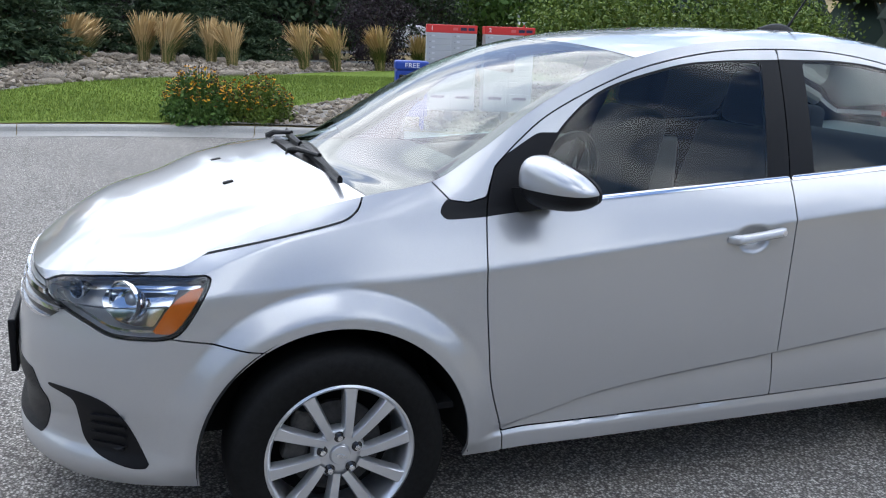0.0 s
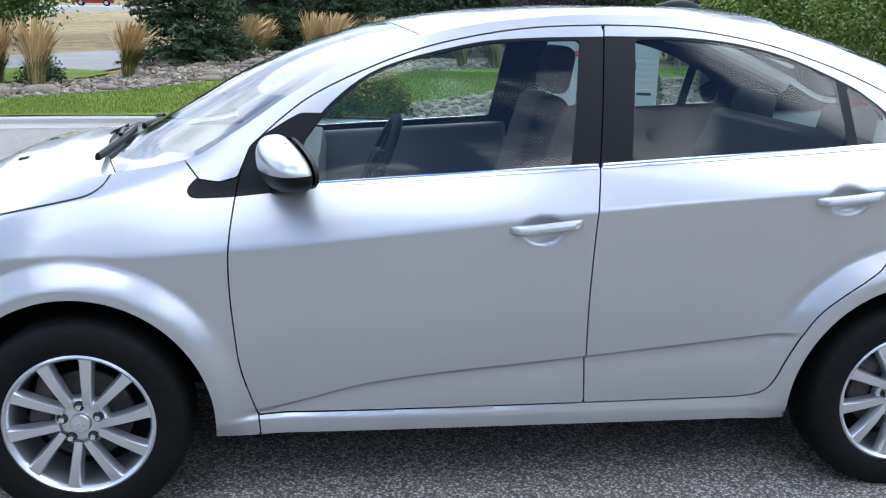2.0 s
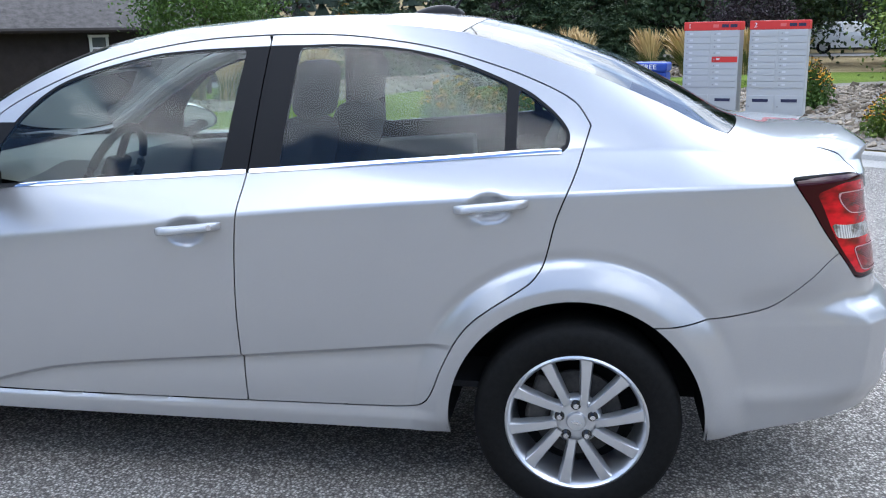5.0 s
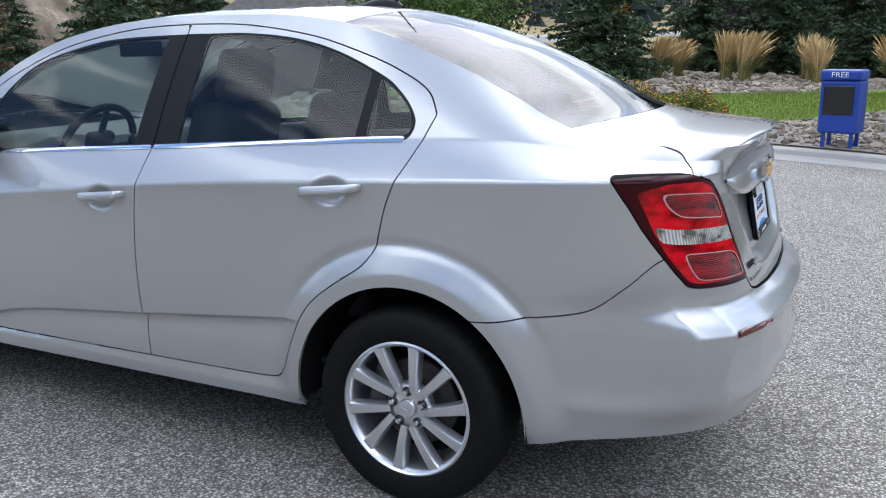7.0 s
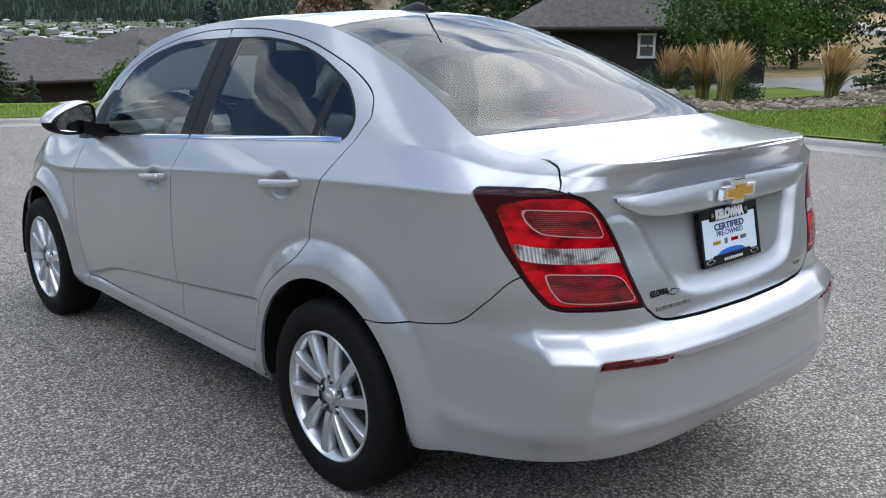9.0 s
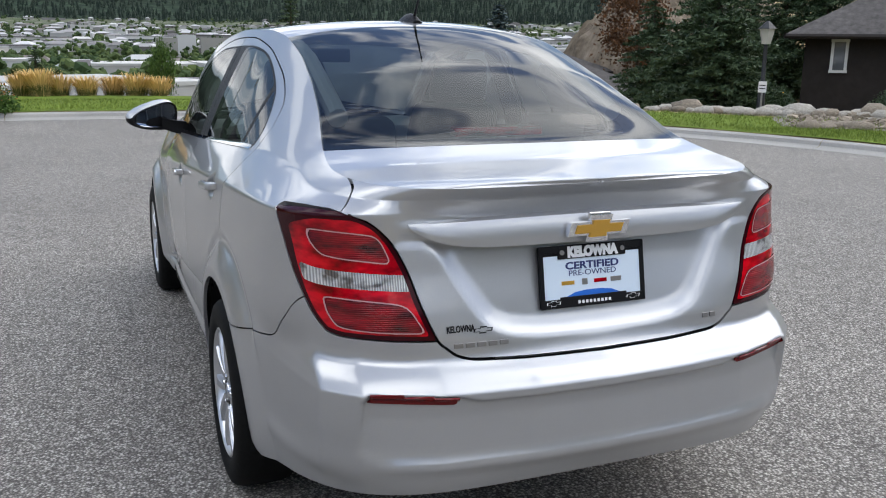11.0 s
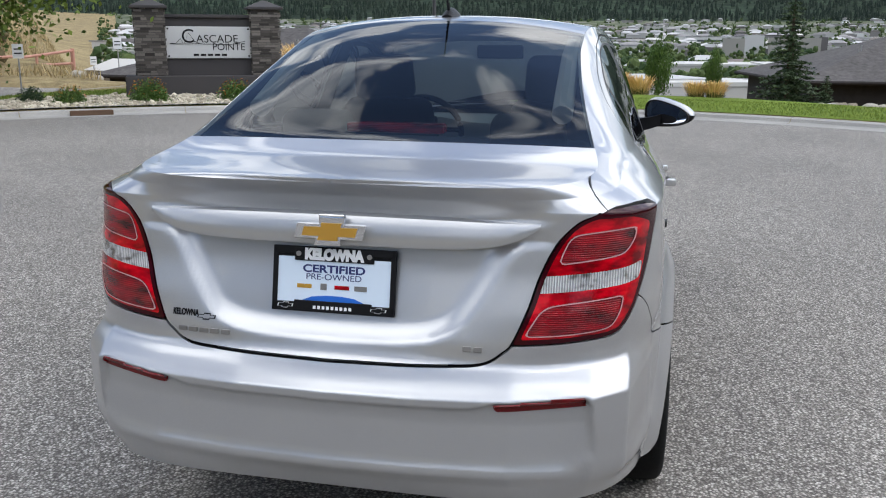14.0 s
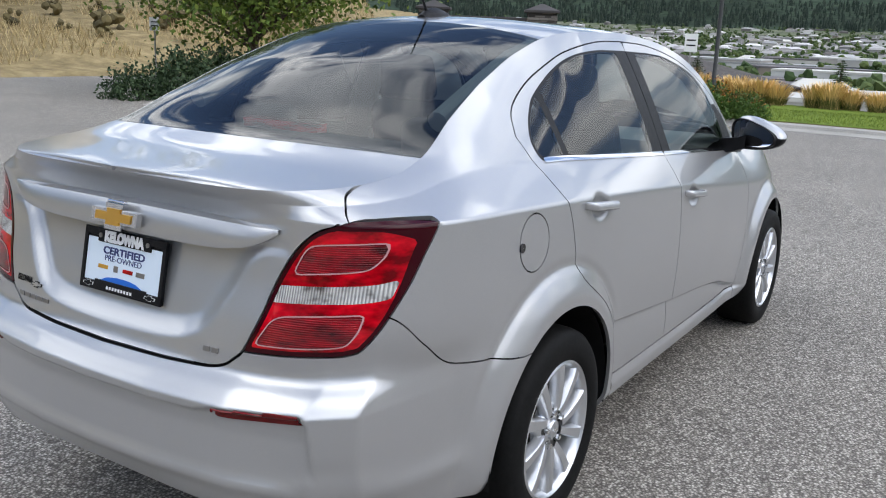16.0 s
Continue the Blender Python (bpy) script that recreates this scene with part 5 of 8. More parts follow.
R_KNOTS = [11.0, 14, 17, 21, 28, 40, 70, 150, 400, 900, 2000, 2600, 3200, 4600]
SLOPES = {}
SLOPES[0] = [.12, .2, .4, .7, 1.2, 2, 6, 18, 40, 70, 120, 160, 220, 300]
SLOPES[60] = [.12, .2, .3, .3, .2, .05, .1, 6, 30, 70, 120, 160, 220, 300]
SLOPES[78] = [.12, .2, .32, .35, .25, .08, .1, 5, 28, 70, 120, 160, 220, 300]
SLOPES[90] = [.12, .2, .32, .45, .5, .5, .8, 5, 30, 70, 120, 160, 220, 300]
SLOPES[100] = [.12, .16, .20, .2, .3, .6, 1.2, 3.6, 26, 70, 120, 160, 220, 300]
SLOPES[108] = [.12, .15, .18, .15, .2, .4, 1.0, 3.2, 26, 70, 120, 160, 220, 300]
SLOPES[120] = [.12, .12, .05, -.2, -.3, .6, 5, 14, 34, 60, 100, 140, 200, 300]
SLOPES[138] = [.12, .12, -.1, -.6, -1.2, -1.5, 4, 8, 9, 14, 34, 66, 150, 380]
SLOPES[150] = [.12, .12, -.2, -1.2, -2.4, -3, -2, -8, -15, -6, 28, 58, 140, 380]
SLOPES[165] = [.12, .12, -.2, -1.4, -3.0, -4.5, -10, -14, -15, -6, 26, 54, 135, 370]
SLOPES[182] = [.12, .14, -.1, -1.6, -4, -7, -11, -14, -15, -6, 26, 54, 135, 370]
SLOPES[200] = [.12, .2, .25, -.4, -3, -6, -11, -14, -15, -6, 26, 54, 135, 370]
SLOPES[213] = [.12, .25, .3, .1, -1, -3, -5, -10, -13, -4, 28, 66, 150, 380]
SLOPES[222] = [.12, .2, .3, .4, .8, 1.5, 8, 14, 16, 20, 40, 90, 150, 250]
SLOPES[235] = [.12, .15, .25, .5, 1.2, 3.2, 12, 26, 40, 60, 100, 140, 200, 300]
SLOPES[270] = [.12, .15, .3, .6, 1.2, 2.5, 8, 20, 40, 60, 100, 140, 200, 300]
SLOPES[360] = SLOPES[0]
A_KEYS = sorted(SLOPES)
H_TAB = np.array([SLOPES[a] for a in A_KEYS])


def height(x, y):
    """Ground level at places outside the road."""
    x, y = np.asarray(x, float), np.asarray(y, float)
    r = np.clip(np.hypot(x - CX, y - CY), R_KNOTS[0], R_KNOTS[-1])
    a = np.degrees(np.arctan2(y - CY, x - CX)) % 360
    i = np.clip(np.searchsorted(A_KEYS, a, side="right") - 1, 0, len(A_KEYS) - 2)
    k = np.array(A_KEYS, float)
    t = (a - k[i]) / (k[i + 1] - k[i])
    t = t * t * (3 - 2 * t)
    j = np.clip(np.searchsorted(R_KNOTS, r, side="right") - 1, 0, len(R_KNOTS) - 2)
    R = np.array(R_KNOTS, float)
    u = (r - R[j]) / (R[j + 1] - R[j])
    h0 = H_TAB[i, j] * (1 - u) + H_TAB[i, j + 1] * u
    h1 = H_TAB[i + 1, j] * (1 - u) + H_TAB[i + 1, j + 1] * u
    h = h0 * (1 - t) + h1 * t
    d = sdf(ROAD, x, y)
    h = .11 + (h - .11) * sstep(0, 5, d)
    return np.where(d < .05, -.06, h)


def gz(x, y):
    return float(height(np.array([x]), np.array([y]))[0])


def asphalt():
    m = mat("asphalt", (0.1, 0.1, 0.1), 0.82, spec=0.3)
    v = coords(m)
    n, l, b = nodes_of(m)
    vor = n.new("ShaderNodeTexVoronoi"); vor.inputs["Scale"].default_value = 105
    l.new(v, vor.inputs["Vector"])
    sep = n.new("ShaderNodeSeparateColor"); l.new(vor.outputs["Color"], sep.inputs[0])
    stones = ramp(m, sep.outputs[0], [(0.0, (0.205, 0.188, 0.165)), (0.45, (0.305, 0.283, 0.252)), (0.75, (0.475, 0.443, 0.395)), (1.0, (0.62, 0.585, 0.525))])
    tar = ramp(m, vor.outputs["Distance"], [(0.25, (1, 1, 1)), (0.62, (0.33, 0.322, 0.314))])
    col = blend(m, stones, tar, 1.0, "MULTIPLY")
    big = noise_tex(m, v, 0.45, 5)
    col = blend(m, col, ramp(m, big, [(0.3, (0.86,) * 3), (0.7, (1.10,) * 3)]), 1.0, "MULTIPLY")
    mid = noise_tex(m, v, 9, 3)
    col = blend(m, col, ramp(m, mid, [(0.3, (0.88,) * 3), (0.7, (1.08,) * 3)]), 1.0, "MULTIPLY")
    base_from(m, col)
    inv = n.new("ShaderNodeMath"); inv.operation = "MULTIPLY_ADD"; inv.inputs[1].default_value = -1; inv.inputs[2].default_value = 1
    l.new(vor.outputs["Distance"], inv.inputs[0])
    bump(m, inv.outputs[0], 0.004, 0.6)
    return m


ASPHALT = asphalt()
LAWN = speckled("lawn", [(0.25, (0.075, 0.115, 0.018)), (0.5, (0.14, 0.20, 0.030)), (0.75, (0.22, 0.27, 0.06))], 28, 0.95, (0.5, 0.75, 1.15), 0.03, 8, 0.1)
SOIL = speckled("dry_slope", [(0.3, (0.17, 0.13, 0.070)), (0.5, (0.29, 0.225, 0.115)), (0.7, (0.42, 0.335, 0.185))], 1.6, 0.95, (0.06, 0.6, 1.15), 0.15, 9, 0.1)
GRAVEL = speckled("gravel", [(0.3, (0.13, 0.115, 0.095)), (0.7, (0.34, 0.31, 0.27))], 22, 0.95, (0.9, 0.8, 1.1), 0.03, 6, 0.2)
WHITE_GRAVEL = speckled("pale_gravel", [(0.3, (0.20, 0.185, 0.16)), (0.7, (0.50, 0.47, 0.41))], 20, 0.95, (0.9, 0.8, 1.1), 0.03, 6, 0.2)
DRIVE = speckled("drive_paving", [(0.3, (0.17, 0.165, 0.155)), (0.7, (0.27, 0.26, 0.245))], 40, 0.9, (0.7, 0.85, 1.1), 0.003)
CONCRETE = speckled("concrete", [(0.3, (0.27, 0.26, 0.24)), (0.7, (0.38, 0.365, 0.335))], 60, 0.9, (0.8, 0.85, 1.08), 0.003)

V = [(x, y, 0) for x, y in ROAD]
bm = bmesh.new()
f = bm.faces.new([bm.verts.new(v) for v in V])
bmesh.ops.triangulate(bm, faces=[f])
road = part("road", bm, ASPHALT)
tagged(road, "grey worn asphalt turning circle", "road", kind="structure")

# one sheet of land out to the horizon
ang = np.linspace(0, 2 * math.pi, 361)[:-1]
rs = np.concatenate([np.arange(10.4, 24, .4), np.geomspace(24.5, 120, 34), np.geomspace(130, 4600, 40)])
A, R = np.meshgrid(ang, rs)
gx, gy = CX + R * np.cos(A), CY + R * np.sin(A)
gzv = height(gx.ravel(), gy.ravel()).reshape(gx.shape)
rough_n = np.array([noise.noise(Vector((x / 60, y / 60, 3))) for x, y in zip(gx.ravel(), gy.ravel())]).reshape(gx.shape)
rough_f = np.array([noise.noise(Vector((x / 420, y / 420, 9))) for x, y in zip(gx.ravel(), gy.ravel())]).reshape(gx.shape)
gzv = gzv + rough_n * 2.2 * sstep(40, 110, R) + rough_f * (28 * sstep(2500, 3200, R) + 6 * sstep(150, 600, R) * (1 - sstep(300, 900, np.abs(gy + 0)) * 0) * (gx > -100))
V = [tuple(v) for v in np.stack([gx, gy, gzv], -1).reshape(-1, 3)]
F = []
n = len(ang)
for i in range(len(rs) - 1):
    for k in range(n):
        F.append((i * n + k, (i + 1) * n + k, (i + 1) * n + (k + 1) % n, i * n + (k + 1) % n))
WOODLAND = speckled("wooded_ridge", [(0.3, (0.012, 0.020, 0.014)), (0.5, (0.026, 0.042, 0.026)), (0.7, (0.060, 0.080, 0.052))], 0.035, 0.95, (0.004, 0.6, 1.2), 0, 10, 0.05)
VALLEY = speckled("valley_floor", [(0.35, (0.045, 0.070, 0.028)), (0.5, (0.09, 0.105, 0.055)), (0.65, (0.24, 0.23, 0.20))], 0.022, 0.95, (0.005, 0.75, 1.15), 0, 8, 0.1)
ground = mesh_ob("ground", V, F, SOIL)
for m_ in (WOODLAND, VALLEY):
    ground.data.materials.append(m_)
pc = np.zeros(len(F) * 3)
ground.data.polygons.foreach_get("center", pc)
pc = pc.reshape(-1, 3)
prr = np.hypot(pc[:, 0] - CX, pc[:, 1] - CY)
paa = np.degrees(np.arctan2(pc[:, 1] - CY, pc[:, 0] - CX)) % 360
mi = np.where(prr > 2450, 1, np.where((prr > 55) & (paa > 143) & (paa < 212), 2, 0))
ground.data.polygons.foreach_set("material_index", mi.astype(np.int32))
tagged(ground, "dry slopes, valley floor and wooded ridges", "ground", kind="structure")


def patch(name, poly, material, label, lift=.015, step=.25, keep_off=.20):
    """A bed or lawn laid over the land inside an outline of (x, y)."""
    P = np.array(poly)
    xs = np.arange(P[:, 0].min() - step, P[:, 0].max() + 2 * step, step)
    ys = np.arange(P[:, 1].min() - step, P[:, 1].max() + 2 * step, step)
    X, Y = np.meshgrid(xs, ys, indexing="ij")
    V = [tuple(v) for v in np.stack([X, Y, 0 * X], -1).reshape(-1, 3)]
    F = grid_faces(len(xs), len(ys))
    F, _ = cut(V, F, lambda Q: np.maximum(sdf(poly, Q[:, 0], Q[:, 1]), keep_off - sdf(ROAD, Q[:, 0], Q[:, 1])))
    Q = np.array(V)
    h = np.maximum(height(Q[:, 0], Q[:, 1]), .10)
    Q[:, 2] = h + lift + .012 * np.array([noise.noise(Vector((x * .8, y * .8, 0))) for x, y in Q[:, :2]])
    ob = mesh_ob(name, Q, F, material)
    return tagged(ob, label, name.replace("_", " "), kind="structure")


def ring(a0, a1, r0, r1, n=30):
    return [polar(r0, a) for a in np.linspace(a0, a1, n)] + [polar(r1, a) for a in np.linspace(a1, a0, n)]


LAWN_BACK = [(-6.2, 9.6), (-5.2, 10.6), (-3.9, 11.9), (-2.4, 13.2), (-.5, 15.0), (3, 17.2), (7.5, 22)]
LAWN_N = smooth_line(LAWN_BACK, 5) + [(15, 25), (16, 20), (9, 17), (6, 15)] + smooth_line([(3.6, 12.6), (2.2, 11.4), (.9, 10.2), (0.0, 9.2)], 5) + [(0, 8), (-6.5, 7.2)]
patch("lawn", LAWN_N, LAWN, "mown green lawn behind the kerb")
LAWN_W = [(-5.0, 8.5), (-4.6, 10.4), (-5.2, 13.2), (-7.6, 11.4), (-9.8, 9.6), (-13.5, 6.1), (-16.2, 3), (-17.2, 0), (-18, -3), (-17.5, -7), (-16, -10), (-13, -13), (-11, -13), (-9, -9), (-9, 0), (-9, 5)]
patch("lawn", LAWN_W, LAWN, "mown green lawn above the valley", .012)
patch("lawn", [(-6.6 + 2.6 * math.cos(a), 16.4 + 2.6 * math.sin(a)) for a in np.linspace(0, 2 * math.pi, 25)[:-1]], LAWN, "small round lawn under a young tree", .03)
patch("gravel_bed", smooth_line(LAWN_BACK, 5) + [(8, 25), (3, 27), (-3, 24), (-4.2, 19), (-3.6, 15.5), (-5.6, 13.2), (-9, 12.2), (-7.6, 10.6)], GRAVEL, "grey-brown gravel bed with stones", .02)
patch("gravel_bed", smooth_line([(0.0, 9.2), (.9, 10.2), (2.2, 11.4), (3.6, 12.6), (6, 15), (9, 17), (16, 20)], 5) + [(17, 4), (9, 2), (6, 6), (0, 8)], GRAVEL, "gravel bed round the mailboxes", .02)
patch("gravel_bed", ring(186, 241, 10.9, 13.7), WHITE_GRAVEL, "pale gravel bed along the kerb", .035)
drive = patch("pavement", [(-4.2, 19), (-3, 24), (3, 27), (9, 27), (9, 30.5), (2, 31), (-6, 27), (-12, 21.5), (-16, 24), (-15, 19), (-9.8, 17.6), (-9.2, 14), (-6.4, 19.6), (-4.3, 17.5)], DRIVE, "grey paved drive and walk", .03)
patch("pavement", [(5, 42), (28, 41), (28, 49), (5, 50)], DRIVE, "grey paved lane behind the mailboxes", .03, .5)

# kerb with its gutter, in pieces between joints
inner_line = [polar(RK, a) for a in np.linspace(-60, 243, 300)] + [(-7.4, -12.5), (-8.2, -13.1), (-9.5, -13.5), (-17, -13.2)]
prof = [(.30, .004), (.05, .012), (.0, .035), (-.03, .085), (-.07, .105), (-.17, .108), (-.18, -.05)]
kerb = new("kerb")
tagged(kerb, "pale concrete kerb with a gutter and joints", "kerb", kind="structure")
pts = [Vector((x, y, 0)) for x, y in inner_line]
cur, start, seg = 0.0, 0, []
for i in range(1, len(pts)):
    cur += (pts[i] - pts[i - 1]).length
    if cur > 2.9 or i == len(pts) - 1:
        seg.append((start, i)); start, cur = i, 0.0
for a, b in seg:
    bm = bmesh.new()
    rows = []
    for i in range(a, b + 1):
        d = (pts[min(i + 1, len(pts) - 1)] - pts[max(i - 1, 0)]).normalized()
        nrm = Vector((-d.y, d.x, 0))                       # towards the middle of the road
        along = d * (.006 if i == a else -.006 if i == b else 0)
        rows.append([bm.verts.new(pts[i] + along + nrm * o + Vector((0, 0, z))) for o, z in prof])
    for p, q in zip(rows, rows[1:]):
        for k in range(len(prof) - 1):
            bm.faces.new((p[k], q[k], q[k + 1], p[k + 1]))
    part("kerb_stone", bm, CONCRETE, kerb, smooth=True, angle=25)
# iron drain let into the kerb
bm = bmesh.new()
gx0, gy0 = polar(RK - .1, 222.5)
box(bm, (.10, .75, .11), Matrix.Translation((gx0, gy0, .045)) @ pose(0, 0, 0, 0, 0, 222.5), .01)
part("drain_inlet", bm, mat("rusty_iron", (.10, .055, .03), .8), kerb, "rusty iron drain inlet")

# ---- plants ----
def leaf_mat(name, dark, light, rough=0.6):
    m = mat(name, dark, rough, spec=0.25)
    n, l, b = nodes_of(m)
    g = n.new("ShaderNodeNewGeometry")
    base_from(m, ramp(m, g.outputs["Random Per Island"], [(0.0, dark), (0.6, tuple((a + c) / 2 for a, c in zip(dark, light))), (1.0, light)]))
    return m


LEAF = leaf_mat("green_leaves", (0.038, 0.080, 0.015), (0.105, 0.185, 0.034))
LEAF_BRIGHT = leaf_mat("bright_leaves", (0.055, 0.10, 0.014), (0.17, 0.22, 0.035))
LEAF_DARK = leaf_mat("dark_leaves", (0.021, 0.042, 0.018), (0.062, 0.098, 0.042))
LEAF_PURPLE = leaf_mat("purple_leaves", (0.018, 0.012, 0.016), (0.045, 0.03, 0.035))
LEAF_GOLD = leaf_mat("golden_leaves", (0.20, 0.11, 0.015), (0.40, 0.24, 0.04))
LEAF_RED = leaf_mat("autumn_leaves", (0.07, 0.035, 0.015), (0.16, 0.07, 0.025))
NEEDLE = leaf_mat("pine_needles", (0.025, 0.050, 0.022), (0.084, 0.120, 0.055))
NEEDLE_BLUE = leaf_mat("blue_needles", (0.035, 0.055, 0.060), (0.10, 0.14, 0.145))
STRAW = leaf_mat("straw_plumes", (0.36, 0.24, 0.10), (0.66, 0.48, 0.23), 0.8)
GOLDEN = leaf_mat("golden_plumes", (0.56, 0.36, 0.13), (0.82, 0.60, 0.27), 0.8)
GRASS_BLADE = leaf_mat("grass_blades", (0.075, 0.095, 0.022), (0.20, 0.19, 0.06), 0.8)
PETAL = leaf_mat("yellow_petals", (0.55, 0.24, 0.008), (0.75, 0.42, 0.015))
PETAL_RED = leaf_mat("red_petals", (0.42, 0.13, 0.015), (0.58, 0.26, 0.03))
SEED = mat("dark_seed_head", (0.02, 0.012, 0.008), 0.9)
BARK = speckled("bark", [(0.3, (0.05, 0.038, 0.028)), (0.7, (0.13, 0.105, 0.08))], 18, 0.95, None, 0.02, 6, 0.1)


def cards(centres, size, rng, flat=0.0, aspect=1.7):
    """Small leaf blades, each a bent pair of triangles, at the given places."""
    n = len(centres)
    d = rng.normal(size=(n, 3)); d[:, 2] *= 1 - flat; d /= np.linalg.norm(d, axis=1, keepdims=True) + 1e-9
    e = np.cross(d, rng.normal(size=(n, 3))); e /= np.linalg.norm(e, axis=1, keepdims=True) + 1e-9
    s = (size * rng.uniform(.6, 1.35, n))[:, None]
    a, b = centres - d * s * aspect * .5, centres + d * s * aspect * .5
    m1, m2 = centres + e * s * .5, centres - e * s * .5
    V = np.stack([a, m1, b, m2], 1).reshape(-1, 3)
    F = [(4 * i, 4 * i + 1, 4 * i + 2, 4 * i + 3) for i in range(n)]
    return V, F


def raw_mesh(name, V, F, material, parent):
    me = bpy.data.meshes.new(name)
    me.from_pydata([tuple(v) for v in V], [], F)
    me.materials.append(material)
    ob = new(name, me); ob.parent = parent
    return ob


def broadleaf(name, label, h, crown_r, base, leaf, rng, n_clump=70, per=75, size=.085, trunk_r=.09, category="tree"):
    t = thing(name, label, category)
    bm = bmesh.new()
    tube(bm, [(0, 0, -.2), (.02, .01, base * .6), (.0, .03, h * .55), (.03, 0, h * .85)], [trunk_r * 1.25, trunk_r, trunk_r * .6, trunk_r * .2], 10)
    cl = []
    while len(cl) < n_clump:
        p = rng.uniform(-1, 1, 3)
        q = np.linalg.norm(p)
        if .35 < q < 1 and rng.random() < q:
            k = 1 - .35 * max(p[2], 0)
            cl.append((p[0] * crown_r * k, p[1] * crown_r * k, base + (h - base) * (p[2] * .5 + .5)))
    cl = np.array(cl)
    for c in cl[::4]:
        z0 = max(base * .7, c[2] - .5 * math.hypot(c[0], c[1]) - .2)
        tube(bm, [(0, 0, z0), (c[0] * .5, c[1] * .5, z0 + (c[2] - z0) * .55), tuple(c)], [trunk_r * .35, trunk_r * .22, .008], 6)
    part("trunk", bm, BARK, t, smooth=True, angle=60)
    pts = np.concatenate([c + rng.normal(size=(per, 3)) * crown_r * np.array([.20, .20, .15]) * rng.uniform(.7, 1.3) for c in cl])
    V, F = cards(pts, size, rng)
    raw_mesh("crown", V, F, leaf, t)
    return t


def conifer(name, label, h, r, leaf, rng, tiers=26, base=.25, dens=1.0, category="tree"):
    t = thing(name, label, category)
    bm = bmesh.new()
    tube(bm, [(0, 0, -.2), (0, 0, h * .5), (0, 0, h)], [.035 * h * .6, .018 * h, .01], 8)
    V, F = [], []
    pts, dirs = [], []
    for i in range(tiers):
        u = i / (tiers - 1)
        z = base + (h - base) * u
        L = r * (1 - u) ** .85 * rng.uniform(.85, 1.1) + .06
        nb = int(5 + 6 * (1 - u))
        for k in range(nb):
            a = rng.uniform(0, 2 * math.pi)
            l = L * rng.uniform(.65, 1.1)
            m = max(3, int(l * 11 * dens))
            s = np.linspace(.12, 1, m)
            droop = -.18 * l * s**1.5 + .12 * l * np.maximum(s - .75, 0)
            cx, cy = np.cos(a) * l * s, np.sin(a) * l * s
            for q in range(m):
                w = .16 * l * (1.1 - s[q]) + .05
                for _ in range(8):
                    pts.append((cx[q] + rng.normal() * w * .7, cy[q] + rng.normal() * w * .7, z + droop[q] + rng.normal() * w * .30))
    V, F = cards(np.array(pts), .052, rng, .45, 3.4)
    part("trunk", bm, BARK, t, smooth=True, angle=60)
    raw_mesh("crown", V, F, leaf, t)
    return t


def plume_grass(name, label, h, rng, n=260, spread=.32, lean=.25, plume=None, foot=.14):
    t = thing(name, label, "ornamental grass")
    for key, cnt, material, hh, w in (("blades", n, GRASS_BLADE, h * .60, .009), ("plumes", int(n * .75), plume or STRAW, h, .0105)):
        V, F = [], []
        for i in range(cnt):
            a = rng.uniform(0, 2 * math.pi); r0 = foot * math.sqrt(rng.random())
            d = np.array([math.cos(a), math.sin(a)]) * spread * rng.uniform(.1, 1.15) * (.55 if key == "blades" else 1) + np.array([lean * .45, lean * .25])
            hgt = hh * rng.uniform(.75, 1.1)
            side = np.array([-math.sin(a), math.cos(a), 0]) * w
            row = []
            for s, k in ((0, .5), (.4, .6), (.62, 1.0), (.85, 1.6 if key == "plumes" else .8), (1.0, .15)):
                p = np.array([math.cos(a) * r0 + d[0] * s**2.2 * h, math.sin(a) * r0 + d[1] * s**2.2 * h, hgt * s - .1 * h * s**3])
                row.append((p - side * k * (.35 if key == "plumes" and s < .6 else 1), p + side * k * (.35 if key == "plumes" and s < .6 else 1)))
            o = len(V)
            for l, r in row:
                V += [l, r]
            F += [(o + 2 * q, o + 2 * q + 1, o + 2 * q + 3, o + 2 * q + 2) for q in range(4)]
        raw_mesh(key, V, F, material, t)
    return t


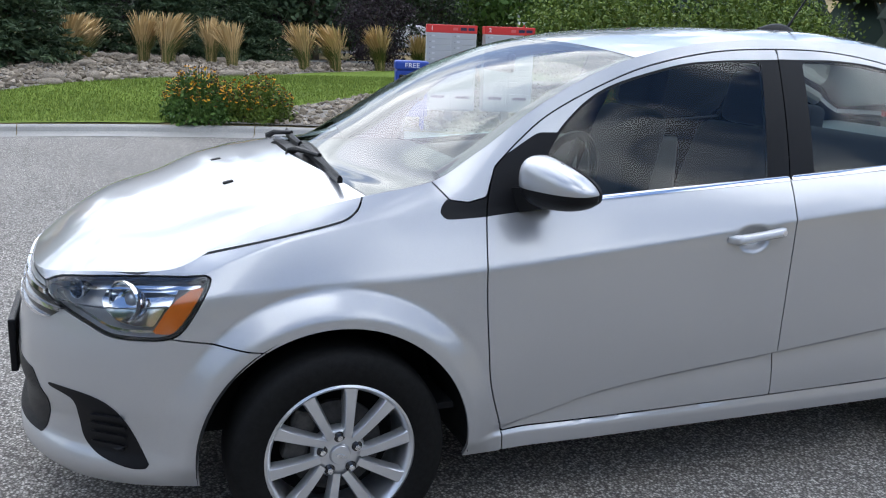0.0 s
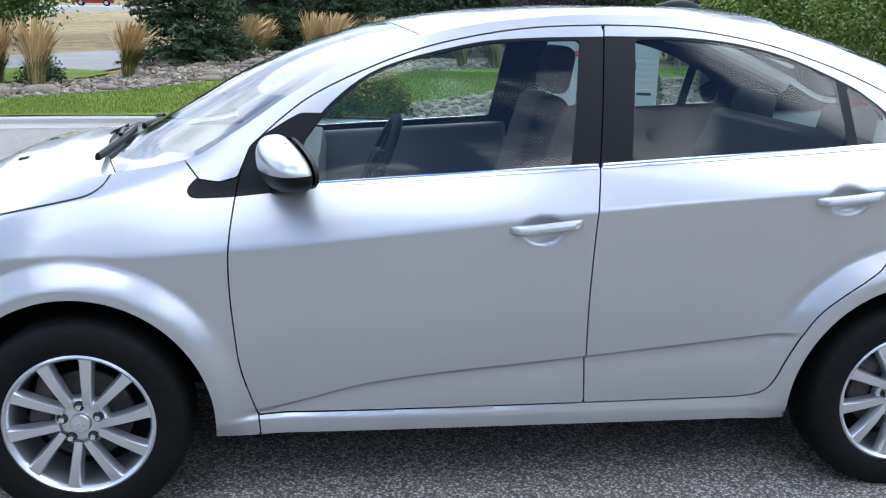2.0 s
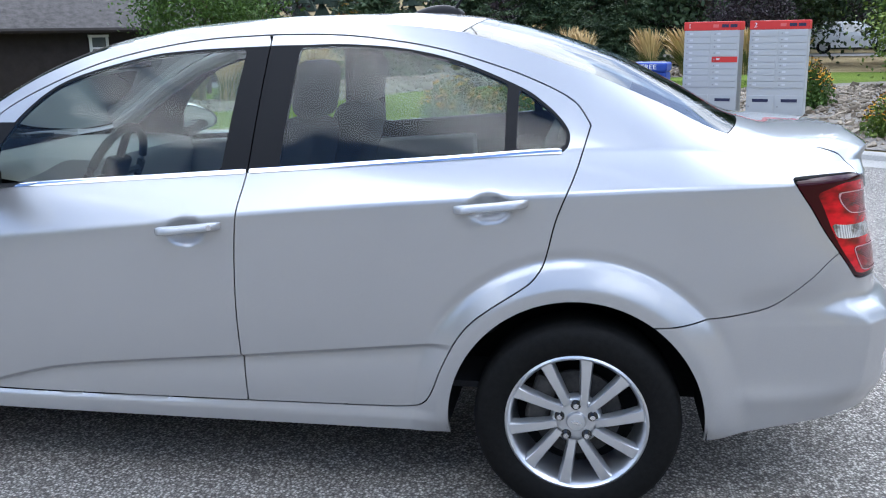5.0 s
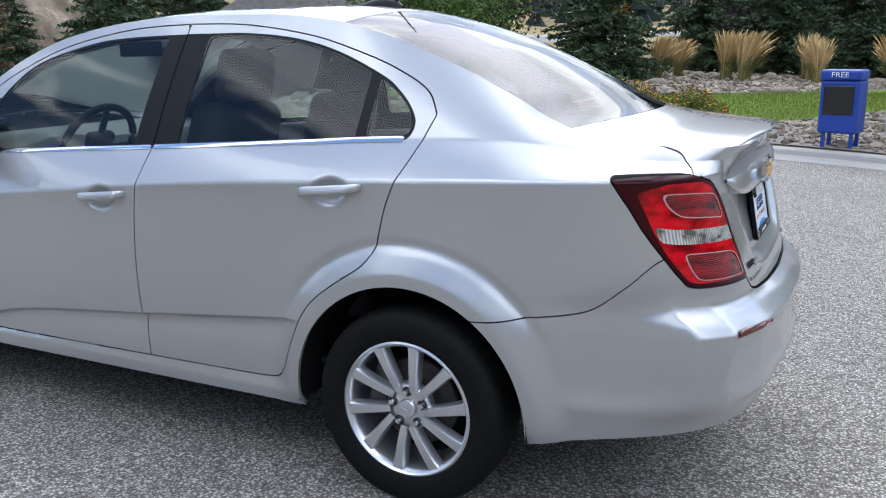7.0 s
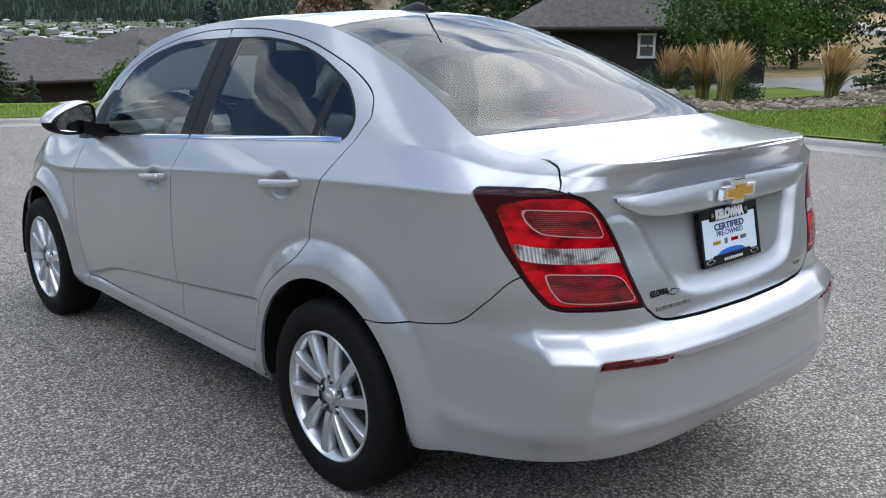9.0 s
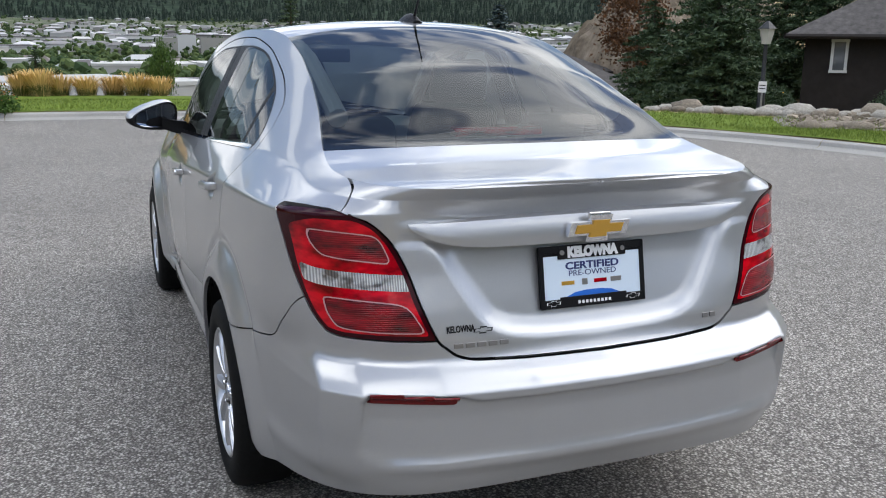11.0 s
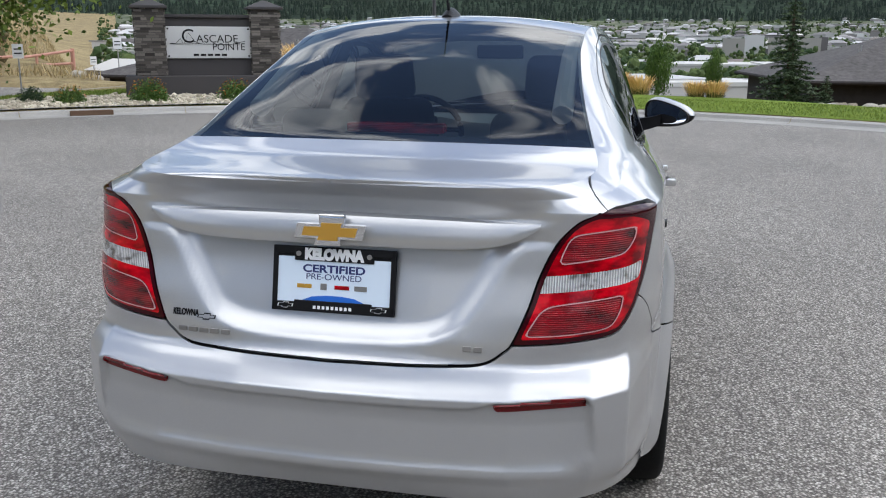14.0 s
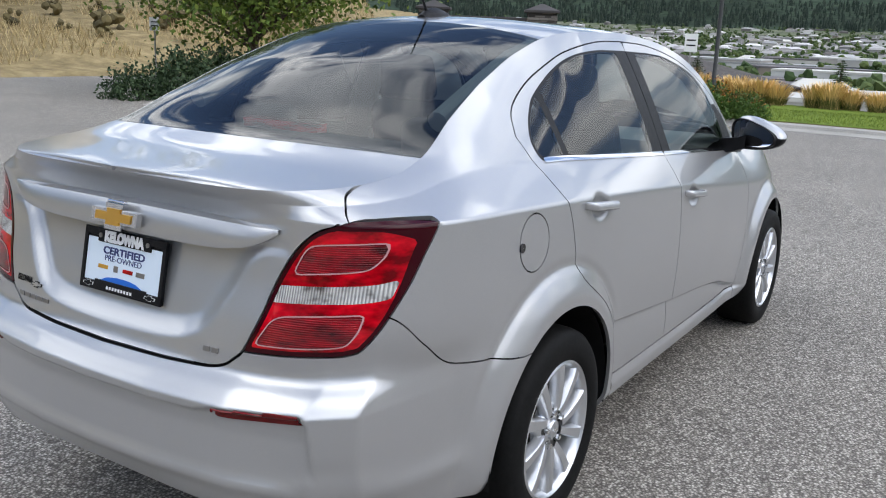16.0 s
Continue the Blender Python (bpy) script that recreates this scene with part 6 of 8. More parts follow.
def flower_bush(name, label, r, h, rng, petal=PETAL, n_leaf=3600, n_fl=340, leaf=LEAF):
    t = thing(name, label, "flowering bush")
    p = rng.normal(size=(n_leaf, 3)); p /= np.linalg.norm(p, axis=1, keepdims=True)
    p *= rng.uniform(.55, 1.0, (n_leaf, 1)); p[:, 2] = np.abs(p[:, 2])
    lump = 1 + .18 * np.sin(5 * np.arctan2(p[:, 1], p[:, 0]) + 2 * p[:, 2])
    pts = p * np.array([r, r, h * .85]) * lump[:, None]
    V, F = cards(pts, .036, rng)
    raw_mesh("leaves", V, F, leaf, t)
    fp = []
    for i in range(n_fl):
        a = rng.uniform(0, 2 * math.pi); q = math.sqrt(rng.random())
        fp.append((math.cos(a) * r * q * 1.05, math.sin(a) * r * q * 1.05, h * (.72 + .38 * rng.random()) * math.sqrt(max(.12, 1 - .8 * q * q))))
    V, F, V2, F2, V3, F3 = [], [], [], [], [], []
    for x, y, z in fp:
        tilt = rng.normal(size=2) * .5
        o = len(V)
        s = rng.uniform(.013, .023)
        V.append((x, y, z))
        for k in range(8):
            a = 2 * math.pi * k / 8
            V.append((x + s * math.cos(a), y + s * math.sin(a), z + s * (tilt[0] * math.cos(a) + tilt[1] * math.sin(a)) - .004))
        F += [(o, o + 1 + k, o + 1 + (k + 1) % 8) for k in range(8)]
        o = len(V2)
        for dx, dy, dz in ((-.010, -.010, 0), (.010, -.010, 0), (.010, .010, 0), (-.010, .010, 0), (0, 0, .022)):
            V2.append((x + dx, y + dy, z + .002 + dz))
        F2 += [(o, o + 1, o + 4), (o + 1, o + 2, o + 4), (o + 2, o + 3, o + 4), (o + 3, o, o + 4)]
        o = len(V3)
        V3 += [(x - .003, y, z), (x + .003, y, z), (x * .8 + .003, y * .8, z - .25), (x * .8 - .003, y * .8, z - .25)]
        F3.append((o, o + 1, o + 2, o + 3))
    for nm, vv, ff, mm in (("petals", V, F, petal), ("seed_heads", V2, F2, SEED), ("stem", V3, F3, leaf)):
        ob = raw_mesh(nm, vv, ff, mm, t)
        ob["kind"] = "stuff"
    return t


def at(x, y, s=1.0, rz=0.0, dz=0.0):
    return Matrix.Translation((x, y, max(gz(x, y), 0) + dz if gz(x, y) > -.05 else gz(x, y) + dz)) @ pose(0, 0, 0, 0, 0, rz) @ Matrix.Scale(s, 4)


def topped(x, y, top, h, wide=1.0):
    """Stands a plant of height h on the ground so that its tip is at the level top."""
    g = gz(x, y)
    s = (top - g) / h
    return Matrix.Translation((x, y, g)) @ Matrix.Diagonal((s * wide, s * wide, s, 1))


def put(ob, m):
    ob.matrix_basis = m
    return ob


rng = np.random.default_rng(7)
# plume grasses
g1 = put(plume_grass("plume_grass", "tall feathery grass with straw-coloured plumes", 1.25, rng), at(.21, 19.9, 1, 20))
g2 = put(plume_grass("plume_grass", "tall feathery grass with straw-coloured plumes", 1.15, rng, 220, .36, .45), at(-1.4, 19.6))
for i, (x, y, s) in enumerate([(.72, 19.3, 1.1), (1.95, 21.5, 1.0), (2.3, 19.9, 1.0), (3.9, 18.9, .95), (4.8, 19.4, 1.05), (6.3, 20.6, 1.0), (7.8, 21.8, .95), (-5.3, 13.9, .95), (-3.3, 15.3, 1.0), (-6.6, 14.6, .9), (-1.1, 20.6, .9), (-4.4, 13.2, 1.0)]):
    copy_thing(g1 if i % 2 else g2, at(x, y, s, 37 * i))
for ob in [o for o in scene.objects if o.name.startswith("plume_grass")]:
    ob["group"] = "plume grasses in the gravel"
gold = put(plume_grass("plume_grass", "dense golden feather grass beyond the lawn", 1.2, rng, 460, .40, .10, GOLDEN, .38), at(-17.9, -7.6))
rg = np.random.default_rng(3)
for x, y, s in [(-17.6, -8.1, 1.0), (-18.4, -8.4, 1.05), (-18.3, -7.2, 1.0), (-18.0, -6.7, .9), (-18.9, -6.1, .85), (-18.6, -5.4, .75), (-18.7, -4.8, .7), (-18.6, -4.4, .75), (-17.9, -3.9, .62), (-17.6, -3.5, .62),
                (-17.5, -3.1, .6), (-17.6, -2.3, .6), (-17.4, -1.9, .62), (-17.6, -1.5, .58), (-17.5, -.9, .6), (-17.8, -.3, .6), (-17.4, .2, .62), (-17.2, .7, .6), (-16.7, 2.0, .5), (-16.5, 2.4, .48)]:
    copy_thing(gold, at(x, y, s * rg.uniform(.9, 1.05), rg.uniform(0, 360)))


def blades(name, xy, hmin, hmax, wide, material, label, seed):
    """Many single grass blades standing at the given places."""
    r = np.random.default_rng(seed)
    n = len(xy)
    z = height(xy[:, 0], xy[:, 1]) + .015
    a, b = r.uniform(0, 2 * math.pi, n), r.uniform(0, 2 * math.pi, n)
    h = r.uniform(hmin, hmax, n)
    base = np.stack([xy[:, 0], xy[:, 1], z], -1)
    side = np.stack([np.cos(a), np.sin(a), 0 * a], -1) * wide * .5
    tip = base + np.stack([np.cos(b) * h * .45, np.sin(b) * h * .45, h], -1)
    V = np.stack([base - side, base + side, tip], 1).reshape(-1, 3)
    ob = raw_mesh(name, V, [(3 * i, 3 * i + 1, 3 * i + 2) for i in range(n)], material, None)
    return tagged(ob, label, "grass", kind="stuff")


def scatter(poly, count, seed, box_=None, off=.32):
    r = np.random.default_rng(seed)
    P = np.array(box_ or poly)
    q = r.uniform(P.min(0), P.max(0), (count, 2))
    return q[(sdf(poly, q[:, 0], q[:, 1]) < -.03) & (sdf(ROAD, q[:, 0], q[:, 1]) > off)]


LAWN_BLADE = leaf_mat("lawn_blades", (0.10, 0.15, 0.020), (0.25, 0.31, 0.06), .8)
DRY_BLADE = leaf_mat("dry_blades", (0.24, 0.18, 0.085), (0.52, 0.41, 0.22), .9)
blades("lawn_grass", scatter(LAWN_N, 90000, 51, [(-6.5, 8.6), (6, 17)]), .025, .06, .012, LAWN_BLADE, "short mown grass of the lawn", 61)
blades("lawn_grass", scatter(LAWN_W, 110000, 52), .025, .06, .014, LAWN_BLADE, "short mown grass of the lawn", 62)
_r = np.random.default_rng(53)
_a, _d = np.radians(_r.uniform(209, 262, 60000)), _r.uniform(19, 75, 60000)
_q = np.stack([CX + _d * np.cos(_a), CY + _d * np.sin(_a)], -1)
_k = np.array([noise.noise(Vector((x * .35, y * .35, 0))) for x, y in _q])
_q = _q[(sdf(ROAD, _q[:, 0], _q[:, 1]) > 1.5) & (_k > -.12) & ~((_d < 28) & (np.degrees(_a) < 217))]
blades("dry_grass", _q, .18, .42, .035, DRY_BLADE, "dry golden grass on the hillside", 63)
# flowering bushes
fb = put(flower_bush("flower_bush", "bushy coneflowers in yellow bloom on gravel", .48, .72, rng), at(.55, 9.55))
fb2 = put(flower_bush("flower_bush", "spreading bush of small yellow flowers on gravel", .50, .62, rng, PETAL, 3600, 300, LEAF_BRIGHT), at(1.35, 9.65, 1, 40))
for x, y, s in ((5.75, 11.6, 1.05), (6.9, 9.3, 1.1), (7.5, 10.6, 1.2), (6.3, 8.2, .95), (8.3, 9.4, 1.2), (7.2, 7.6, .9)):
    copy_thing(fb if s > 1.0 else fb2, at(x, y, s, 60 * x))
fr = put(flower_bush("flower_bush", "leafy bush with rust-red and yellow flowers", .50, .62, rng, PETAL_RED, 2600, 120), at(-12.4, -5.0))
for x, y, s in ((-11.9, -6.0, .95), (-12.4, -3.3, 1.2), (-12.6, -2.6, .9), (-11.2, -9.0, .8), (-12.0, -7.5, .75), (-10.3, -10.2, .6)):
    copy_thing(fr, at(x, y, s, x * 90))
# low green plants
shrub = put(flower_bush("shrub", "round dark green shrub", .55, .7, rng, PETAL, 2600, 1, LEAF_DARK), at(-6.9, 14.4))
for x, y, s in ((-8.2, 17.2, .9), (-4.6, 14.2, .8), (-9.4, 15.6, .8), (-11.3, 14.0, 1.0), (-12.9, 13.4, .8), (*polar(13.0, 226), .5), (-7.8, -12.6, 1.5), (-9.2, -13.0, 1.6), (-6.9, -13.0, 1.2)):
    copy_thing(shrub, at(x, y, s, 70 * x))
big_shrub = put(broadleaf("shrub", "large bright green leafy shrub with pink blooms", 2.2, 1.7, .15, LEAF_BRIGHT, rng, 90, 210, .05, .04, "shrub"), at(9.6, 14.2))
copy_thing(big_shrub, at(12.3, 13.2, 1.0, 120))
V, F = cards(np.array([(9.3, 13.2, 2.75), (9.35, 13.25, 2.72), (9.28, 13.2, 2.8), (10.5, 13.3, 2.6), (10.52, 13.28, 2.63)]), .09, rng)
bl = raw_mesh("pink_bloom", V, F, mat("pink_petal", (.55, .05, .22), .6), None)
tagged(bl, "pink flower heads above the shrub", "flower")
# trees near the road
young = put(broadleaf("tree", "young broad-leaved tree with a clean stem", 3.9, 1.45, .95, LEAF, rng, 100, 150, .05, .05), at(-6.1, 16.2))
pine1 = put(conifer("pine_tree", "bushy dark green pine beside the gravel", 4.4, 1.7, NEEDLE, rng, 24, .25), at(-2.6, 19.0))
pine2 = put(conifer("pine_tree", "dense dark green conifer tree", 6.5, 2.0, NEEDLE, rng, 30, .3), at(1.0, 24.5))
for x, y, s, rz in ((-1.2, 23.8, .9, 90), (3.5, 25.5, .8, 10), (-12.6, 13.3, .95, 150), (-14.4, 14.2, .99, 60), (-15.6, 16.0, .99, 300)):
    copy_thing(pine1 if s < 1 else pine2, at(x, y, s, rz))
maple = put(broadleaf("tree", "leafy maple with a bare trunk by the side road", 5.8, 3.0, 1.25, LEAF_BRIGHT, rng, 250, 110, .075, .13), at(-10.2, -13.0))
spruce = put(conifer("spruce_tree", "blue-grey spruce in front of the houses", 6.2, 1.7, NEEDLE_BLUE, rng, 40, .3), topped(-21.9, 11.9, 2.6, 6.2, 1.75))
pineW = put(conifer("pine_tree", "slender pine on the slope beyond the lawn", 5.8, 1.25, NEEDLE, rng, 28, .5, .8), topped(-19.5, 4.45, 2.7, 5.8, 1.2))
for x, y, top, wide in ((-19.0, 5.3, 1.35, 1.3), (-19.1, -5.6, 2.05, 1.3), (-18.9, -2.0, 2.15, 1.3), (-23.5, -3.4, 1.3, 1.2)):
    copy_thing(pineW, topped(x, y, top, 5.8, wide))
small = put(broadleaf("tree", "small round clipped tree by the houses", 2.6, 1.0, 1.2, LEAF, rng, 60, 80, .07, .05), topped(-24.2, 9.9, .62, 2.6, .7))
for x, y, top, wide in ((-23.5, 13.6, .36, .75), (-26.5, 16.3, .42, .7), (-21.5, 1.2, 1.25, .45), (-21.0, 2.7, 1.05, .3)):
    copy_thing(small, topped(x, y, top, 2.6, wide))
# woods behind the beds, and on the rising ground round the place
wood_a = put(broadleaf("tree", "dark leafy tree in the wood edge", 8, 3.2, .6, LEAF_DARK, rng, 110, 120, .115, .16), at(9, 33))
wood_b = put(broadleaf("tree", "dark purple-leaved tree in the wood edge", 6.5, 2.6, .5, LEAF_PURPLE, rng, 90, 120, .10, .14), at(4.5, 33))
wood_c = put(broadleaf("tree", "green leafy tree in the wood edge", 7, 2.8, .6, LEAF, rng, 100, 120, .11, .14), at(14.8, 29))
put(broadleaf("tree", "small tree with golden autumn leaves", 3.4, .9, 1.3, LEAF_GOLD, rng, 45, 60, .07, .04), at(-6.6, 33))
red_t = put(broadleaf("tree", "tree with dull red autumn leaves", 6, 2.0, 1.0, LEAF_RED, rng, 70, 70, .12, .1), at(-42, 31))
rt = np.random.default_rng(11)
for x, y in [(6.5, 30), (15, 34), (18, 29), (21, 33), (1.5, 35), (-1.5, 34), (8, 40), (2.5, 29.5), (24, 26), (20, 24), (16, 25.5), (13.5, 22), (28, 20), (-15, 38), (-3, 44), (4, 46), (12, 46), (20, 44), (-19, 36), (-12, 31), (14, 55), (18.5, 53), (9.5, 53), (23, 51)]:
    src = [wood_a, wood_b, wood_c, pine2][int(rt.integers(0, 4))]
    copy_thing(src, at(x, y, rt.uniform(.85, 1.25), rt.uniform(0, 360)))
for x, y, src, s in [(-20, 24, pine2, 1.2), (-26, 26, pine1, 1.2), (-36, 27, red_t, .9), (-24, 19.5, pine1, 1.1), (-21.5, 23.5, pine2, .9)]:
    copy_thing(src, at(x, y, s, 50 * x))
for x, y in [(-24, -27), (-6, -32), (2, -30), (9, -34), (17, -30), (25, -27), (30, -12), (33, 2), (27, 10), (-14, -34), (38, -22), (-2, -40), (13, -42), (32, 16)]:
    src = [wood_a, wood_c, pine2][int(rt.integers(0, 3))]
    copy_thing(src, at(x, y, rt.uniform(.9, 1.3), rt.uniform(0, 360)))
copy_thing(wood_b, at(6.7, 22.4, .40, 20))

# ---- stones ----
STONE = speckled("stone", [(0.3, (0.17, 0.14, 0.105)), (0.7, (0.36, 0.305, 0.235))], 7, 0.95, (1.5, 0.8, 1.1), 0.02, 7, 0.2)
STONE_PALE = speckled("pale_stone", [(0.3, (0.30, 0.275, 0.23)), (0.7, (0.52, 0.48, 0.41))], 7, 0.95, (1.5, 0.8, 1.1), 0.02, 7, 0.2)


def stone_mesh(rng, sub=2, rough=.28):
    bm = bmesh.new()
    bmesh.ops.create_icosphere(bm, subdivisions=sub, radius=1)
    o = Vector(rng.uniform(-50, 50, 3))
    for v in bm.verts:
        k = 1 + rough * noise.noise(v.co * 1.3 + o) + rough * .5 * noise.noise(v.co * 3.1 + o)
        v.co = Vector((round(v.co.x * 2.4) / 2.4 * .35 + v.co.x * .65, v.co.y, v.co.z)) * k
    me = bpy.data.meshes.new("stone")
    for f in bm.faces:
        f.smooth = sub > 1
    bm.to_mesh(me); bm.free()
    return me


rs_ = np.random.default_rng(21)
STONES = [stone_mesh(rs_) for _ in range(5)]


def boulder(x, y, sx, sy, sz, material, label, group, rz=0):
    me = STONES[int(rs_.integers(0, 5))]
    if not me.materials:
        me.materials.append(material)
    ob = new("boulder", me)
    ob.matrix_world = Matrix.Translation((x, y, gz(x, y) + sz * .35)) @ pose(0, 0, 0, 0, 0, rz) @ Matrix.Diagonal((sx, sy, sz, 1))
    ob.material_slots[0].link = "OBJECT"; ob.material_slots[0].material = material
    return tagged(ob, label, "boulder", group)


line = smooth_line(LAWN_BACK, 9)
for i, p in enumerate(line[:-8]):
    if rs_.random() < .45:
        boulder(p[0] + rs_.normal() * .15, p[1] + .35 + rs_.normal() * .2, rs_.uniform(.12, .36), rs_.uniform(.10, .22), rs_.uniform(.06, .14), STONE, "weathered grey-brown boulder at the lawn's edge", "boulders along the lawn", rs_.uniform(0, 180))
for i in range(16):
    x, y = rs_.uniform(-4, 6), rs_.uniform(17.5, 23)
    if sdf(LAWN_BACK + [(15, 10), (-6, 7)], np.array([x]), np.array([y]))[0] > .5:
        boulder(x, y, rs_.uniform(.12, .3), rs_.uniform(.12, .25), rs_.uniform(.08, .18), STONE, "grey-brown stone lying in the gravel bed", "stones in the gravel", rs_.uniform(0, 180))
# rough stone wall behind the west lawn
for i, (x, y) in enumerate(smooth_line([(-5.6, 13.9), (-7.9, 11.9), (-10.1, 10.1), (-13.7, 6.7), (-15.6, 4.6)], 17)):
    n_st = 2 if i % 3 else 1
    for k in range(n_st):
        s = rs_.uniform(.10, .20) * (1.6 if rs_.random() < .2 else 1)
        boulder(x - .25 * k + rs_.normal() * .06, y + .25 * k + rs_.normal() * .06, s * 1.25, s * .8, s * .62, STONE_PALE if rs_.random() < .7 else STONE, "pale broken rock of the low stone wall", "rocks of the low wall", rs_.uniform(0, 180))
for a in np.arange(176, 186, .8):
    x, y = polar(17.6 + rs_.normal() * .1, a)
    boulder(x, y, rs_.uniform(.2, .35), .16, .08, STONE_PALE, "pale flat edging stone", "edging stones", a)


def pebbles(name, poly, count, smin, smax, material, label, seed):
    r = np.random.default_rng(seed)
    P = np.array(poly)
    t = (1 + 5 ** .5) / 2
    ico = np.array([(-1, t, 0), (1, t, 0), (-1, -t, 0), (1, -t, 0), (0, -1, t), (0, 1, t), (0, -1, -t), (0, 1, -t), (t, 0, -1), (t, 0, 1), (-t, 0, -1), (-t, 0, 1)]) / 1.9
    fi = [(0, 11, 5), (0, 5, 1), (0, 1, 7), (0, 7, 10), (0, 10, 11), (1, 5, 9), (5, 11, 4), (11, 10, 2), (10, 7, 6), (7, 1, 8), (3, 9, 4), (3, 4, 2), (3, 2, 6), (3, 6, 8), (3, 8, 9), (4, 9, 5), (2, 4, 11), (6, 2, 10), (8, 6, 7), (9, 8, 1)]
    pts = r.uniform(P.min(0), P.max(0), (count * 3, 2))
    ok = (sdf(poly, pts[:, 0], pts[:, 1]) < -.05) & (sdf(ROAD, pts[:, 0], pts[:, 1]) > .28)
    pts = pts[ok][:count]
    z = height(pts[:, 0], pts[:, 1])
    V, F = [], []
    for (x, y), h in zip(pts, z):
        s = smin + (smax - smin) * r.random() ** 3
        m = ico * (s * r.uniform(.7, 1.3, 3)) * (1 + .25 * r.normal(size=(12, 1)))
        a = r.uniform(0, 6.28); c, q = math.cos(a), math.sin(a)
        m = np.stack([m[:, 0] * c - m[:, 1] * q, m[:, 0] * q + m[:, 1] * c, m[:, 2] * .7], -1) + (x, y, h + .02 + s * .3)
        o = len(V)
        V += [tuple(v) for v in m]
        F += [(a0 + o, b0 + o, c0 + o) for a0, b0, c0 in fi]
    ob = mesh_ob(name, V, F, material, smooth=False)
    return tagged(ob, label, "gravel", kind="stuff")


PEBBLE = leaf_mat("pebbles", (0.125, 0.100, 0.072), (0.38, 0.32, 0.245), 0.9)
PEBBLE_PALE = leaf_mat("pale_pebbles", (0.26, 0.225, 0.165), (0.64, 0.575, 0.45), 0.9)
pebbles("gravel_stones", [(0.0, 9.2), (.9, 10.2), (2.2, 11.4), (3.6, 12.6), (6, 15), (11, 16), (12, 6), (7, 6), (0, 8)], 8000, .018, .065, PEBBLE, "loose grey and brown river stones", 31)
pebbles("gravel_stones", LAWN_BACK + [(8, 25), (3, 27), (-3, 24), (-4.2, 19), (-3.6, 15.5), (-5.6, 13.2), (-9, 12.2)], 9000, .022, .085, PEBBLE, "loose grey and brown stones", 32)
pebbles("gravel_stones", ring(186, 241, 11.1, 13.7), 9000, .02, .065, PEBBLE_PALE, "loose pale river stones", 33)

# ---- mailboxes and paper box ----
MB_GREY = mat("mailbox_grey", (.46, .47, .47), .5, 0.1)
MB_PINK = mat("faded_red_print", (.66, .14, .13), .5)
MB_NAVY = mat("dark_navy_print", (.020, .022, .06), .5)
MB_LABEL = mat("label_grey", (.58, .59, .60), .5)
MB_RED = mat("mailbox_red", (.62, .035, .03), .45)
STEEL = mat("dull_steel", (.35, .35, .35), .45, .8)


def mailbox(number, m):
    t = thing("community_mailbox", "grey sheet-metal mailbox cabinet with a red top band", "mailbox", m, "mailbox cabinets")
    w, h, d, z0 = .72, 1.22, .40, .30
    bm = bmesh.new(); box(bm, (w, d, h), pose(0, 0, z0 + h / 2 - .12), .012)
    part("cabinet", bm, MB_GREY, t)
    bm = bmesh.new(); box(bm, (w + .012, d + .012, .115), pose(0, 0, z0 + h - .17), .008)
    part("top_band", bm, MB_RED, t, "red top band")
    R = Matrix(((1, 0, 0, 0), (0, 0, -1, 0), (0, 1, 0, 0), (0, 0, 0, 1)))
    f = -d / 2 - .008
    lettering("number", number, .085, Matrix.Translation((-w / 2 + .07, f, z0 + h - .17)) @ R, WHITE, t, .001)
    for cx, wd, m_ in ((.05, .07, MB_PINK), (.17, .09, MB_NAVY), (.28, .09, MB_NAVY)):
        bm = bmesh.new(); box(bm, (wd, .004, .04), pose(cx, f, z0 + h - .17))
        part("band_mark", bm, m_, t, "small printed mark")
    for col in (-1, 1):
        for k in range(9):
            z = z0 + h - .275 - k * .083
            dn = new("compartment"); dn.parent = t
            bm = bmesh.new(); box(bm, (w / 2 - .03, .012, .074), pose(col * w / 4, f + .006, z), .003)
            red = number == "1" and col > 0 and k == 4
            part("door", bm, MB_RED if red else MB_GREY, dn, "red notice door" if red else "")
            bm = bmesh.new(); box(bm, (.042, .004, .024), pose(col * w / 4 - .085, f - .002, z + .005))
            part("label_plate", bm, MB_LABEL, dn, "small pale label")
            bm = bmesh.new(); cyl(bm, .010, .010, (col * w / 4 - .135, f, z), (col * w / 4 - .135, f - .008, z), 10)
            part("lock", bm, STEEL, dn)
        bm = bmesh.new(); box(bm, (w / 2 - .03, .012, .25), pose(col * w / 4, f + .006, z0 + .02 + .0), .003)
        dn = part("parcel_door", bm, MB_GREY, t)
        bm = bmesh.new(); box(bm, (.20, .004, .040), pose(col * w / 4, f - .002, z0 + .08))
        part("parcel_label", bm, MB_NAVY, dn, "dark blue label strip")
        bm = bmesh.new(); cyl(bm, .012, .012, (col * w / 4 - .14, f, z0), (col * w / 4 - .14, f - .01, z0), 10)
        part("lock", bm, STEEL, dn)
    bm = bmesh.new(); box(bm, (.12, .12, .34), pose(0, 0, .05), .005)
    part("pedestal", bm, STEEL, t, "steel pedestal")
    return t


